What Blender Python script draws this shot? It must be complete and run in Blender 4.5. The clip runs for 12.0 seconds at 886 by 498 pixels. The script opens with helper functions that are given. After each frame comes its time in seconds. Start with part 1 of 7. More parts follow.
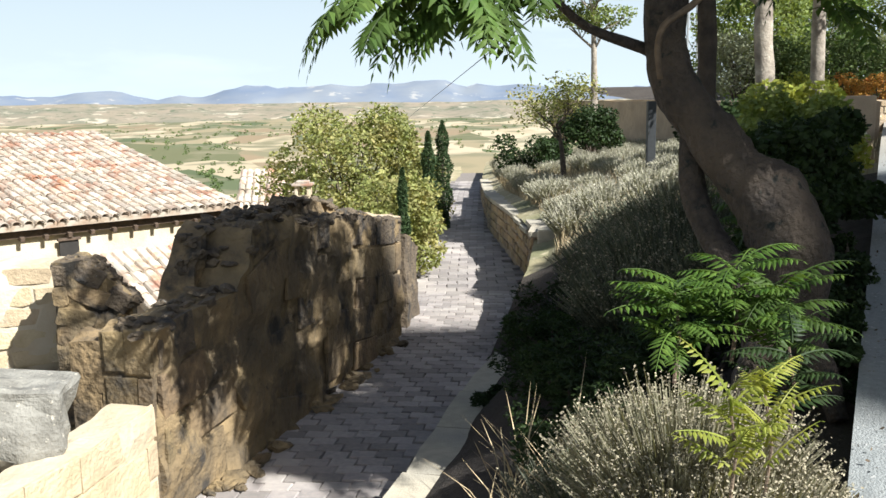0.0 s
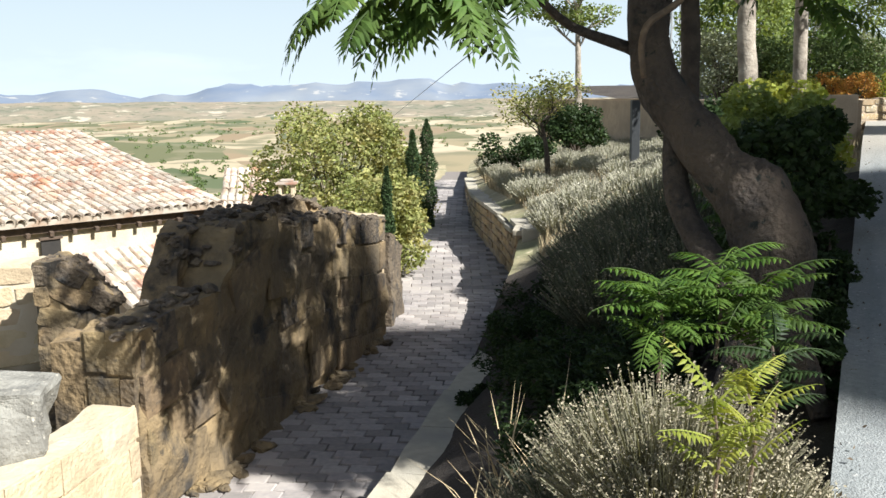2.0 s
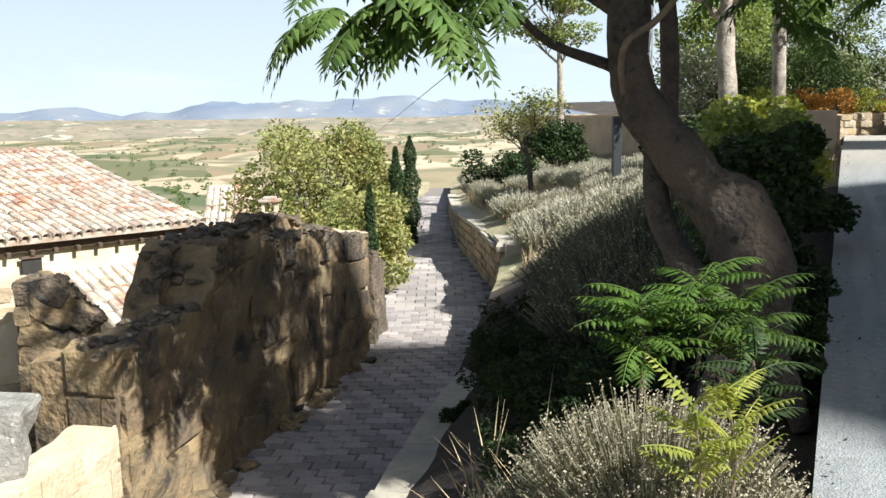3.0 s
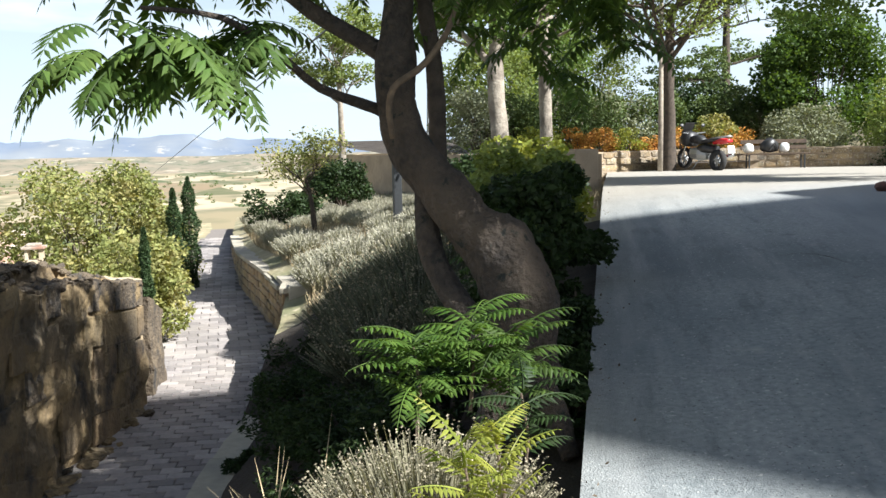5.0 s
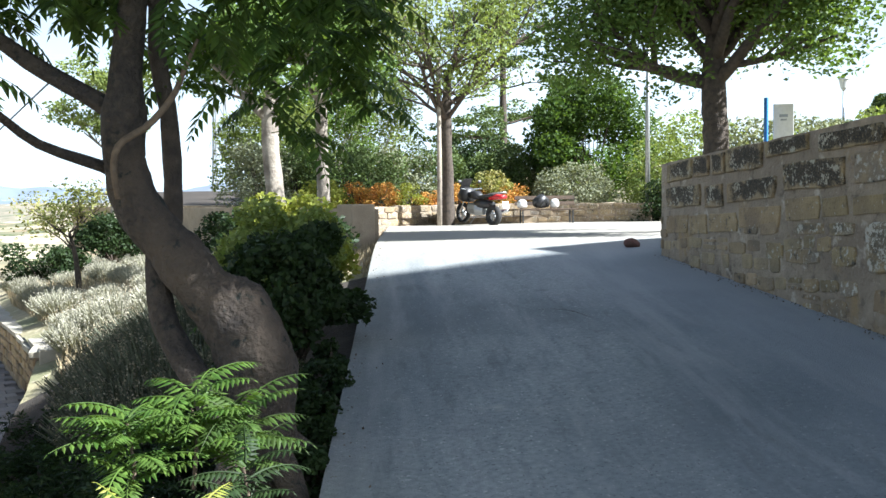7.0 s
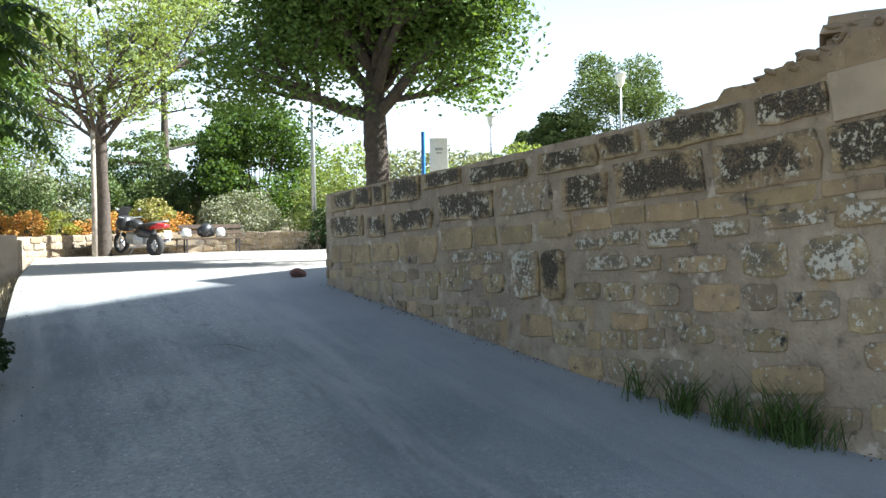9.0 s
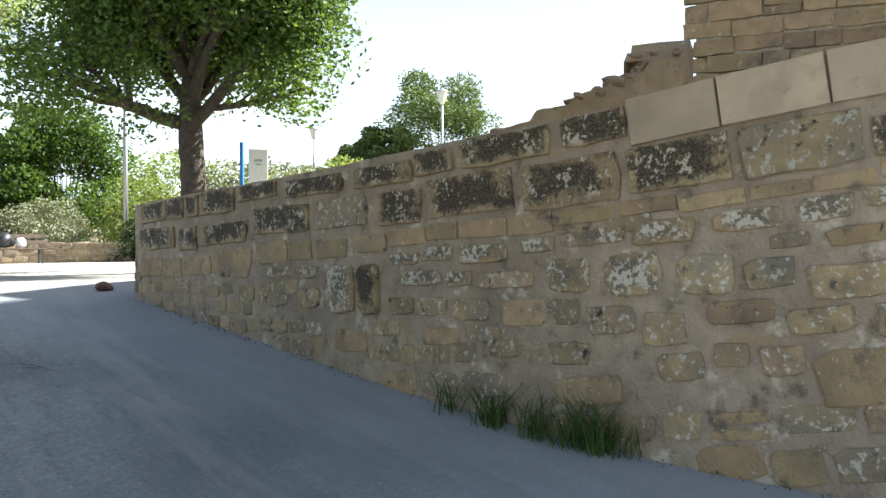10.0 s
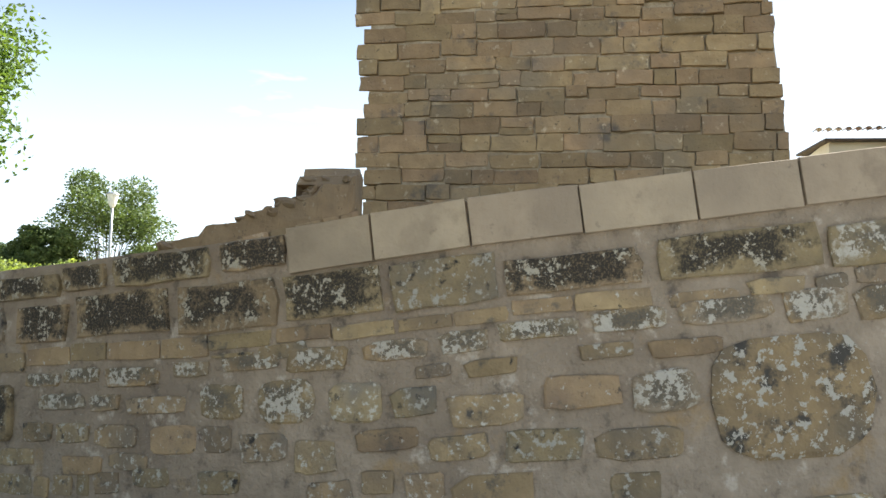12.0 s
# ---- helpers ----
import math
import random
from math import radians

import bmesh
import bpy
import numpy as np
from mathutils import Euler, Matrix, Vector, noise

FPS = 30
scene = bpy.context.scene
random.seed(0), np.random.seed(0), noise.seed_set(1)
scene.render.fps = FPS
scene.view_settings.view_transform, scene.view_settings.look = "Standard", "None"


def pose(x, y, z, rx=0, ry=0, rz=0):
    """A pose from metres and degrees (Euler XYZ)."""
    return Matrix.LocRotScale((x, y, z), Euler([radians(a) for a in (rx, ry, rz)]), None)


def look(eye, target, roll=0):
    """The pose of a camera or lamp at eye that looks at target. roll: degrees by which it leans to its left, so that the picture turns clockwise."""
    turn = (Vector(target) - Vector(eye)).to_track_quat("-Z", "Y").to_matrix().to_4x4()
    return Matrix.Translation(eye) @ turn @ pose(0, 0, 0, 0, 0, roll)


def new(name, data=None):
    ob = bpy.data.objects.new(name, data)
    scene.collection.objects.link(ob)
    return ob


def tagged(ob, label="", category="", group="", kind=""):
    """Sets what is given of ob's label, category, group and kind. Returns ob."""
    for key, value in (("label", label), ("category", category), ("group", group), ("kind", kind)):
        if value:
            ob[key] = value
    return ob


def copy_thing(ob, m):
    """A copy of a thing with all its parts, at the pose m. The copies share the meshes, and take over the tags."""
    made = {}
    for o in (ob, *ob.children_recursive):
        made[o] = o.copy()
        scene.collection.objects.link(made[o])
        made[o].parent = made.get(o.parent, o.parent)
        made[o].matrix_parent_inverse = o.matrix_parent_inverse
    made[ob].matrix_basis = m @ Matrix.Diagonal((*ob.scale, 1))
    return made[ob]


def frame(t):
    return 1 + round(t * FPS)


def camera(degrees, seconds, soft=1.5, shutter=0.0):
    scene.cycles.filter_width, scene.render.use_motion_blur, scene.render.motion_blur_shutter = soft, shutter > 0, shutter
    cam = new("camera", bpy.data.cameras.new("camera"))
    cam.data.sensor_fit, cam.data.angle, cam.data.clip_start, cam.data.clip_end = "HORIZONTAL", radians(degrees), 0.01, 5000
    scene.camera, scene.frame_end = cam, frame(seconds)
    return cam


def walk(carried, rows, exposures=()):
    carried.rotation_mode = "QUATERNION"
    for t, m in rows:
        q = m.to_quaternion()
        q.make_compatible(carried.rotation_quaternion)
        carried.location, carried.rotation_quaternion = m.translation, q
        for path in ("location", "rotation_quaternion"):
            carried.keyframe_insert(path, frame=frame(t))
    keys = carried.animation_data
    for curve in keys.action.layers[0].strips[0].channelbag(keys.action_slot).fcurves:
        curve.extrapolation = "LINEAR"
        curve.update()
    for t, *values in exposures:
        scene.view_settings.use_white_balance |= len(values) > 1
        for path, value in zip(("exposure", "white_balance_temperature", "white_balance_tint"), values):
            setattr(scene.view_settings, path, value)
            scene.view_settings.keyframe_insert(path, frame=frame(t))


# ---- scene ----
cam = camera(50.6, 12.0)
# seconds, eye x y z, yaw to the left from +y, pitch up, roll
PATH = [
    (0.0, 0.0000, 0.0000, 1.6000, 0.002, -8.947, -0.815),
    (0.5, -0.0006, 0.0114, 1.6023, -0.210, -9.105, -0.776),
    (1.0, 0.0001, 0.0170, 1.6020, -0.547, -9.087, -0.760),
    (1.5, -0.0001, 0.0172, 1.6005, -0.928, -9.139, -0.589),
    (2.0, 0.0040, 0.0151, 1.6019, -0.939, -9.051, -0.759),
    (2.5, 0.0071, 0.0122, 1.6029, -0.981, -8.641, -0.833),
    (4.5, 0.0535, -0.0037, 1.6228, -11.125, -6.450, -1.318),
    (5.0, 0.0846, 0.0015, 1.6323, -14.945, -6.014, -1.261),
    (5.5, 0.1572, -0.0055, 1.6457, -18.344, -4.972, -0.804),
    (6.0, 0.2468, -0.0178, 1.6585, -21.325, -4.358, -1.214),
    (6.5, 0.3272, -0.0242, 1.6651, -24.411, -3.947, -0.838),
    (7.0, 0.3911, -0.0255, 1.6794, -27.583, -3.070, -0.726),
    (9.0, 0.4952, 0.0510, 1.7096, -47.652, -1.672, -0.849),
    (9.5, 0.5226, 0.0344, 1.7143, -53.318, -1.395, -0.285),
    (10.0, 0.5504, 0.0165, 1.7164, -58.414, -0.941, -0.136),
    (10.5, 0.5693, -0.0055, 1.7235, -63.297, -0.952, 0.160),
    (11.0, 0.5807, -0.0306, 1.7441, -68.652, 0.554, 0.339),
    (11.5, 0.5690, -0.0696, 1.7692, -73.613, 3.317, 0.673),
    (12.0, 0.5486, -0.1004, 1.7986, -77.883, 6.086, 1.288),
]


def eye_pose(x, y, z, yaw, pitch, roll):
    a, b = radians(yaw), radians(pitch)
    ahead = Vector((-math.sin(a) * math.cos(b), math.cos(a) * math.cos(b), math.sin(b)))
    return look((x, y, z), Vector((x, y, z)) + ahead, roll)


walk(cam, [(row[0], eye_pose(*row[1:])) for row in PATH], exposures=[(0.0, 1.16, 6050, 9), (2.5, 1.16, 6050, 9), (4.5, 1.36, 6000, 9), (5.5, 1.32, 5950, 9), (6.5, 1.72, 5750, 8), (7.0, 1.82, 5640, 8), (9.0, 2.06, 5720, 7), (10.5, 2.1, 6050, 9), (12.0, 2.05, 6100, 9)])

# ---- world and sun: the sun stands behind and to the right of the first view ----
SUN_YAW, SUN_UP = -131.0, 42.0
sun_way = Vector((-math.sin(radians(SUN_YAW)) * math.cos(radians(SUN_UP)), math.cos(radians(SUN_YAW)) * math.cos(radians(SUN_UP)), math.sin(radians(SUN_UP))))
world = bpy.data.worlds.new("world")
scene.world = world
world.use_nodes = True
wn, wl = world.node_tree.nodes, world.node_tree.links
sky = wn.new("ShaderNodeTexSky")
sky.sky_type, sky.sun_disc = "NISHITA", False
sky.sun_elevation, sky.sun_rotation = radians(SUN_UP), radians(-SUN_YAW)
sky.air_density, sky.dust_density, sky.ozone_density = 1.0, 2.2, 1.0
bg = wn["Background"]
bg.inputs["Strength"].default_value = 0.040
# thin bright cloud veils over the blue
wtc, wmap, wno, wramp, wmix = (wn.new("ShaderNodeTexCoord"), wn.new("ShaderNodeMapping"), wn.new("ShaderNodeTexNoise"), wn.new("ShaderNodeValToRGB"), wn.new("ShaderNodeMixRGB"))
wmap.inputs["Scale"].default_value = (1.0, 1.0, 4.5)
wno.inputs["Scale"].default_value, wno.inputs["Detail"].default_value, wno.inputs["Roughness"].default_value = 3.2, 6.0, 0.55
wramp.color_ramp.elements[0].position, wramp.color_ramp.elements[1].position = 0.54, 0.7
wmix.inputs["Color2"].default_value = (12.8, 13.0, 13.0, 1)
wl.new(wtc.outputs["Generated"], wmap.inputs["Vector"])
wl.new(wmap.outputs["Vector"], wno.inputs["Vector"])
wl.new(wno.outputs["Fac"], wramp.inputs["Fac"])
wl.new(wramp.outputs["Color"], wmix.inputs["Fac"])
wl.new(sky.outputs["Color"], wmix.inputs["Color1"])
# bright haze low over the horizon
wsep, whr, whz = wn.new("ShaderNodeSeparateXYZ"), wn.new("ShaderNodeMapRange"), wn.new("ShaderNodeMixRGB")
wl.new(wtc.outputs["Generated"], wsep.inputs["Vector"])
whr.inputs["From Min"].default_value, whr.inputs["From Max"].default_value = 0.0, 0.42
whr.inputs["To Min"].default_value, whr.inputs["To Max"].default_value = 0.96, 0.0
wl.new(wsep.outputs["Z"], whr.inputs["Value"])
wl.new(whr.outputs["Result"], whz.inputs["Fac"])
wl.new(wmix.outputs["Color"], whz.inputs["Color1"])
whz.inputs["Color2"].default_value = (10.5, 11.8, 12.3, 1)
wl.new(whz.outputs["Color"], bg.inputs["Color"])
sun_data = bpy.data.lights.new("sun", "SUN")
sun_data.energy, sun_data.angle, sun_data.color = 5.0, radians(0.55), (1.0, 0.955, 0.88)
sun = new("sun", sun_data)
sun.matrix_world = look((0, 0, 60), Vector((0, 0, 60)) - sun_way)

# ---- materials ----
def mat(name, c1, c2, scale=8.0, rough=0.85, bump=0.25, c3=None, big=1.2, spots=(), rnd=0.0, island=False, leafy=0.0, metal=0.0, fine=5.0, depth=0.02):
    """Two-scale procedural surface: grain between c1 and c2, broad stains to c3, spots of (colour, scale, threshold, softness)."""
    m = bpy.data.materials.new(name)
    m.use_nodes = True
    n, l = m.node_tree.nodes, m.node_tree.links
    b = n["Principled BSDF"]
    geo = n.new("ShaderNodeNewGeometry")

    def noise_tex(s, detail=4.0):
        t = n.new("ShaderNodeTexNoise")
        t.inputs["Scale"].default_value, t.inputs["Detail"].default_value = s, detail
        l.new(geo.outputs["Position"], t.inputs["Vector"])
        return t.outputs["Fac"]

    def mixed(fac, a, col):
        x = n.new("ShaderNodeMixRGB")
        l.new(fac, x.inputs["Fac"])
        if isinstance(a, tuple):
            x.inputs["Color1"].default_value = (*a, 1)
        else:
            l.new(a, x.inputs["Color1"])
        if isinstance(col, tuple):
            x.inputs["Color2"].default_value = (*col, 1)
        else:
            l.new(col, x.inputs["Color2"])
        return x.outputs["Color"]

    def step(fac, lo, hi):
        r = n.new("ShaderNodeMapRange")
        r.inputs["From Min"].default_value, r.inputs["From Max"].default_value = lo, hi
        l.new(fac, r.inputs["Value"])
        return r.outputs["Result"]

    grain = noise_tex(scale, 6.0)
    col = mixed(step(grain, 0.32, 0.68), c1, c2)
    if c3:
        col = mixed(step(noise_tex(big, 5.0), 0.45, 0.68), col, c3)
    for sc, ss, th, so in spots:
        tex = noise_tex(ss, 9.0)
        tex.node.inputs["Roughness"].default_value = 0.64
        col = mixed(step(tex, th, th + so), col, sc)
    if rnd or island:
        if island:
            val = geo.outputs["Random Per Island"]
        else:
            val = n.new("ShaderNodeObjectInfo").outputs["Random"]
        h = n.new("ShaderNodeHueSaturation")
        l.new(col, h.inputs["Color"])
        k = step(val, 0.0, 1.0)
        mr = k.node
        mr.inputs["To Min"].default_value, mr.inputs["To Max"].default_value = 1 - (rnd or 0.3), 1 + (rnd or 0.3)
        l.new(k, h.inputs["Value"])
        hw = n.new("ShaderNodeMath")
        hw.operation = "MULTIPLY_ADD"
        hw.inputs[1].default_value, hw.inputs[2].default_value = 0.014, 0.493
        fr = n.new("ShaderNodeMath")
        fr.operation = "FRACT"
        m7 = n.new("ShaderNodeMath")
        m7.operation = "MULTIPLY"
        m7.inputs[1].default_value = 7.31
        l.new(val, m7.inputs[0])
        l.new(m7.outputs[0], fr.inputs[0])
        l.new(fr.outputs[0], hw.inputs[0])
        l.new(hw.outputs[0], h.inputs["Hue"])
        col = h.outputs["Color"]
    l.new(col, b.inputs["Base Color"])
    b.inputs["Roughness"].default_value, b.inputs["Metallic"].default_value = rough, metal
    if bump:
        bp = n.new("ShaderNodeBump")
        bp.inputs["Strength"].default_value, bp.inputs["Distance"].default_value = bump, depth
        l.new(noise_tex(scale * fine, 5.0), bp.inputs["Height"])
        l.new(bp.outputs["Normal"], b.inputs["Normal"])
    if leafy:
        b.inputs["Specular IOR Level"].default_value = 0.2
        tr = n.new("ShaderNodeBsdfTranslucent")
        mx = n.new("ShaderNodeMixShader")
        bright = n.new("ShaderNodeMixRGB")
        bright.blend_type = "MULTIPLY"
        bright.inputs["Fac"].default_value = 1.0
        bright.inputs["Color2"].default_value = (1.5, 1.45, 0.6, 1)
        l.new(col, bright.inputs["Color1"])
        l.new(bright.outputs["Color"], tr.inputs["Color"])
        mx.inputs["Fac"].default_value = leafy
        l.new(b.outputs["BSDF"], mx.inputs[1])
        l.new(tr.outputs["BSDF"], mx.inputs[2])
        l.new(mx.outputs["Shader"], n["Material Output"].inputs["Surface"])
    return m


CONCRETE = mat("road_concrete", (0.3, 0.322, 0.32), (0.2, 0.222, 0.226), 26, 0.9, 0.8, (0.138, 0.158, 0.168), 0.42, spots=[((0.46, 0.46, 0.44), 34, 0.61, 0.04), ((0.09, 0.095, 0.1), 48, 0.6, 0.04), ((0.15, 0.158, 0.165), 3.2, 0.6, 0.12), ((0.36, 0.36, 0.34), 1.6, 0.66, 0.1)], fine=4, depth=0.012)
# long worn streaks that follow the road
cn, cl = CONCRETE.node_tree.nodes, CONCRETE.node_tree.links
cin = cn["Principled BSDF"].inputs["Base Color"]
cgeo = cn.new("ShaderNodeNewGeometry")
for cscale, clo, chi, ccol, cmost in (((0.75, 0.07, 1.0), 0.44, 0.62, (0.112, 0.135, 0.15, 1), 0.6), ((2.6, 0.3, 1.0), 0.5, 0.66, (0.4, 0.405, 0.395, 1), 0.36), ((9.0, 1.6, 1.0), 0.55, 0.68, (0.11, 0.118, 0.125, 1), 0.45)):
    cmap, cnoise, crange, cmix = cn.new("ShaderNodeMapping"), cn.new("ShaderNodeTexNoise"), cn.new("ShaderNodeMapRange"), cn.new("ShaderNodeMixRGB")
    cmap.vector_type = "TEXTURE"
    cmap.inputs["Rotation"].default_value = (0, 0, -0.42)
    cmap.inputs["Scale"].default_value = tuple(1 / c for c in cscale)
    cnoise.inputs["Scale"].default_value, cnoise.inputs["Detail"].default_value, cnoise.inputs["Roughness"].default_value = 1.0, 7.0, 0.62
    crange.inputs["From Min"].default_value, crange.inputs["From Max"].default_value, crange.inputs["To Max"].default_value = clo, chi, cmost
    cl.new(cgeo.outputs["Position"], cmap.inputs["Vector"])
    cl.new(cmap.outputs["Vector"], cnoise.inputs["Vector"])
    cl.new(cnoise.outputs["Fac"], crange.inputs["Value"])
    cl.new(crange.outputs["Result"], cmix.inputs["Fac"])
    cl.new(cin.links[0].from_socket, cmix.inputs["Color1"])
    cmix.inputs["Color2"].default_value = ccol
    cl.new(cmix.outputs["Color"], cin)
cdot, cnear, cdust_and_sun = cn.new("ShaderNodeVectorMath"), cn.new("ShaderNodeMapRange"), cn.new("ShaderNodeMixRGB")
cdot.operation = "DOT_PRODUCT"
cdot.inputs[1].default_value = (0.904, -0.427, 0)
cl.new(cgeo.outputs["Position"], cdot.inputs[0])
cnear.inputs["From Min"].default_value, cnear.inputs["From Max"].default_value = 0.9, -0.06
cnear.inputs["To Max"].default_value = 0.42
cwav, cadd = cn.new("ShaderNodeTexNoise"), cn.new("ShaderNodeMath")
cwav.inputs["Scale"].default_value, cwav.inputs["Detail"].default_value = 1.4, 5.0
cl.new(cgeo.outputs["Position"], cwav.inputs["Vector"])
cadd.operation = "MULTIPLY_ADD"
cadd.inputs[1].default_value = 0.9
cl.new(cwav.outputs["Fac"], cadd.inputs[0])
cl.new(cdot.outputs["Value"], cadd.inputs[2])
cl.new(cadd.outputs[0], cnear.inputs["Value"])
cl.new(cnear.outputs["Result"], cdust_and_sun.inputs["Fac"])
cl.new(cin.links[0].from_socket, cdust_and_sun.inputs["Color1"])
cdust_and_sun.inputs["Color2"].default_value = (0.36, 0.345, 0.3, 1)
cl.new(cdust_and_sun.outputs["Color"], cin)
# paler band at the wall foot; sandy apron with sunlit warmth put into its colour
for cway, clo, chi, cmost, ccol in (((0.97, -0.243, 0), 3.4, 4.9, 0.75, (0.36, 0.37, 0.375, 1)), ((0.05, 1.0, 0), 9.6, 12.0, 0.75, (0.36, 0.32, 0.255, 1))):
    cdot, cadd, cnear, cdust_and_sun = cn.new("ShaderNodeVectorMath"), cn.new("ShaderNodeMath"), cn.new("ShaderNodeMapRange"), cn.new("ShaderNodeMixRGB")
    cdot.operation, cadd.operation = "DOT_PRODUCT", "MULTIPLY_ADD"
    cdot.inputs[1].default_value, cadd.inputs[1].default_value = cway, 1.0
    cnear.inputs["From Min"].default_value, cnear.inputs["From Max"].default_value, cnear.inputs["To Max"].default_value = clo + 0.5, chi + 0.5, cmost
    cl.new(cgeo.outputs["Position"], cdot.inputs[0])
    cl.new(cwav.outputs["Fac"], cadd.inputs[0])
    cl.new(cdot.outputs["Value"], cadd.inputs[2])
    cl.new(cadd.outputs[0], cnear.inputs["Value"])
    cl.new(cnear.outputs["Result"], cdust_and_sun.inputs["Fac"])
    cl.new(cin.links[0].from_socket, cdust_and_sun.inputs["Color1"])
    cdust_and_sun.inputs["Color2"].default_value = ccol
    cl.new(cdust_and_sun.outputs["Color"], cin)
PAVER = mat("paver_stone", (0.31, 0.275, 0.25), (0.235, 0.215, 0.205), 20, 0.85, 0.3, (0.35, 0.31, 0.275), 0.8, rnd=0.28)
PAVER_FAR = mat("paver_stone_joined", (0.31, 0.275, 0.25), (0.235, 0.215, 0.205), 20, 0.85, 0.3, (0.35, 0.31, 0.275), 0.8, rnd=0.28, island=True)
JOINT = mat("paving_joint", (0.22, 0.19, 0.165), (0.17, 0.15, 0.132), 30, 0.95, 0.3)
SPOT_W, SPOT_K = (0.46, 0.425, 0.35), (0.035, 0.033, 0.03)
MORTAR = mat("wall_mortar", (0.4, 0.318, 0.23), (0.27, 0.213, 0.15), 7, 0.95, 1.0, (0.25, 0.195, 0.14), 1.3, spots=[((0.15, 0.12, 0.092), 7, 0.58, 0.1), ((0.5, 0.425, 0.335), 5, 0.58, 0.08), (SPOT_W, 26, 0.66, 0.04), ((0.34, 0.235, 0.12), 2.0, 0.59, 0.1)], fine=5)
STONE_OCHRE = mat("stone_ochre", (0.4, 0.29, 0.155), (0.305, 0.22, 0.115), 9, 0.9, 0.6, (0.22, 0.16, 0.1), 2.2, spots=[((0.16, 0.13, 0.09), 7, 0.56, 0.1), (SPOT_K, 13, 0.62, 0.08), (SPOT_W, 22, 0.62, 0.04)], rnd=0.22)
STONE_GREY = mat("stone_grey_lichen", (0.36, 0.27, 0.15), (0.25, 0.19, 0.11), 9, 0.92, 0.7, (0.2, 0.175, 0.14), 3, spots=[(SPOT_K, 10, 0.56, 0.1), (SPOT_W, 21, 0.54, 0.07)], rnd=0.22)
STONE_BLACK = mat("stone_black_crust", (0.38, 0.28, 0.15), (0.25, 0.185, 0.105), 9, 0.95, 0.9, rnd=0.16)
STONE_PATCHED = mat("stone_patchy_lichen", (0.37, 0.265, 0.135), (0.25, 0.185, 0.1), 9, 0.93, 0.8, (0.3, 0.245, 0.17), 2.6, rnd=0.18)


def crust(m, reach, soft, dark, pale_at, pale):
    """Lichen crust over the middle of each stone: a dark film that frays towards the arrises, with pale flecks in it."""
    n, l = m.node_tree.nodes, m.node_tree.links
    b = n["Principled BSDF"].inputs["Base Color"]
    base = b.links[0].from_socket
    tc, sep, geo = n.new("ShaderNodeTexCoord"), n.new("ShaderNodeSeparateXYZ"), n.new("ShaderNodeNewGeometry")
    l.new(tc.outputs["Object"], sep.inputs["Vector"])

    def calc(op, a, c=None):
        q = n.new("ShaderNodeMath")
        q.operation = op
        for i, w in enumerate((a, c)):
            if w is None:
                continue
            if isinstance(w, (int, float)):
                q.inputs[i].default_value = w
            else:
                l.new(w, q.inputs[i])
        return q.outputs[0]

    def grain(scale, detail, rough):
        q = n.new("ShaderNodeTexNoise")
        q.inputs["Scale"].default_value, q.inputs["Detail"].default_value, q.inputs["Roughness"].default_value = scale, detail, rough
        l.new(geo.outputs["Position"], q.inputs["Vector"])
        return q.outputs["Fac"]

    def ramp(val, lo, hi):
        q = n.new("ShaderNodeMapRange")
        q.inputs["From Min"].default_value, q.inputs["From Max"].default_value = lo, hi
        l.new(val, q.inputs["Value"])
        return q.outputs["Result"]

    def over(fac, a, col):
        q = n.new("ShaderNodeMixRGB")
        l.new(fac, q.inputs["Fac"])
        l.new(a, q.inputs["Color1"])
        q.inputs["Color2"].default_value = (*col, 1)
        return q.outputs["Color"]

    rim = calc("MAXIMUM", calc("ABSOLUTE", sep.outputs["X"]), calc("ABSOLUTE", calc("SUBTRACT", sep.outputs["Z"], 0.07)))
    field = calc("ADD", calc("MULTIPLY", rim, -1.0), calc("ADD", calc("MULTIPLY", grain(7.0, 6.0, 0.65), 1.1), calc("MULTIPLY", grain(45.0, 4.0, 0.6), 0.35)))
    field = calc("ADD", field, calc("MULTIPLY", n.new("ShaderNodeObjectInfo").outputs["Random"], 0.16))
    film = calc("MULTIPLY", ramp(field, reach, reach + soft), ramp(grain(85.0, 4.0, 0.7), 0.2, 0.5))
    col = over(film, base, dark)
    fleck = calc("MULTIPLY", ramp(calc("ADD", calc("MULTIPLY", grain(30.0, 6.0, 0.7), 0.6), calc("MULTIPLY", grain(6.5, 3.0, 0.5), 0.4)), pale_at, pale_at + 0.03), ramp(field, reach - 0.1, reach + 0.1))
    l.new(over(fleck, col, pale), b)


crust(STONE_BLACK, 0.28, 0.2, (0.045, 0.037, 0.026), 0.545, (0.45, 0.4, 0.3))
crust(STONE_PATCHED, 0.32, 0.3, (0.14, 0.118, 0.085), 0.51, (0.5, 0.455, 0.37))
STONE_PALE = mat("stone_pale_joined", (0.40, 0.30, 0.17), (0.29, 0.22, 0.13), 9, 0.92, 0.6, (0.2, 0.16, 0.11), 2.2, spots=[(SPOT_K, 8, 0.6, 0.1), (SPOT_W, 20, 0.62, 0.06)], rnd=0.25, island=True)
STONE_CRUST = mat("stone_crust_joined", (0.36, 0.27, 0.15), (0.24, 0.18, 0.105), 9, 0.95, 0.9, spots=[(SPOT_K, 6.0, 0.42, 0.13), (SPOT_W, 26, 0.57, 0.05)], rnd=0.18, island=True)
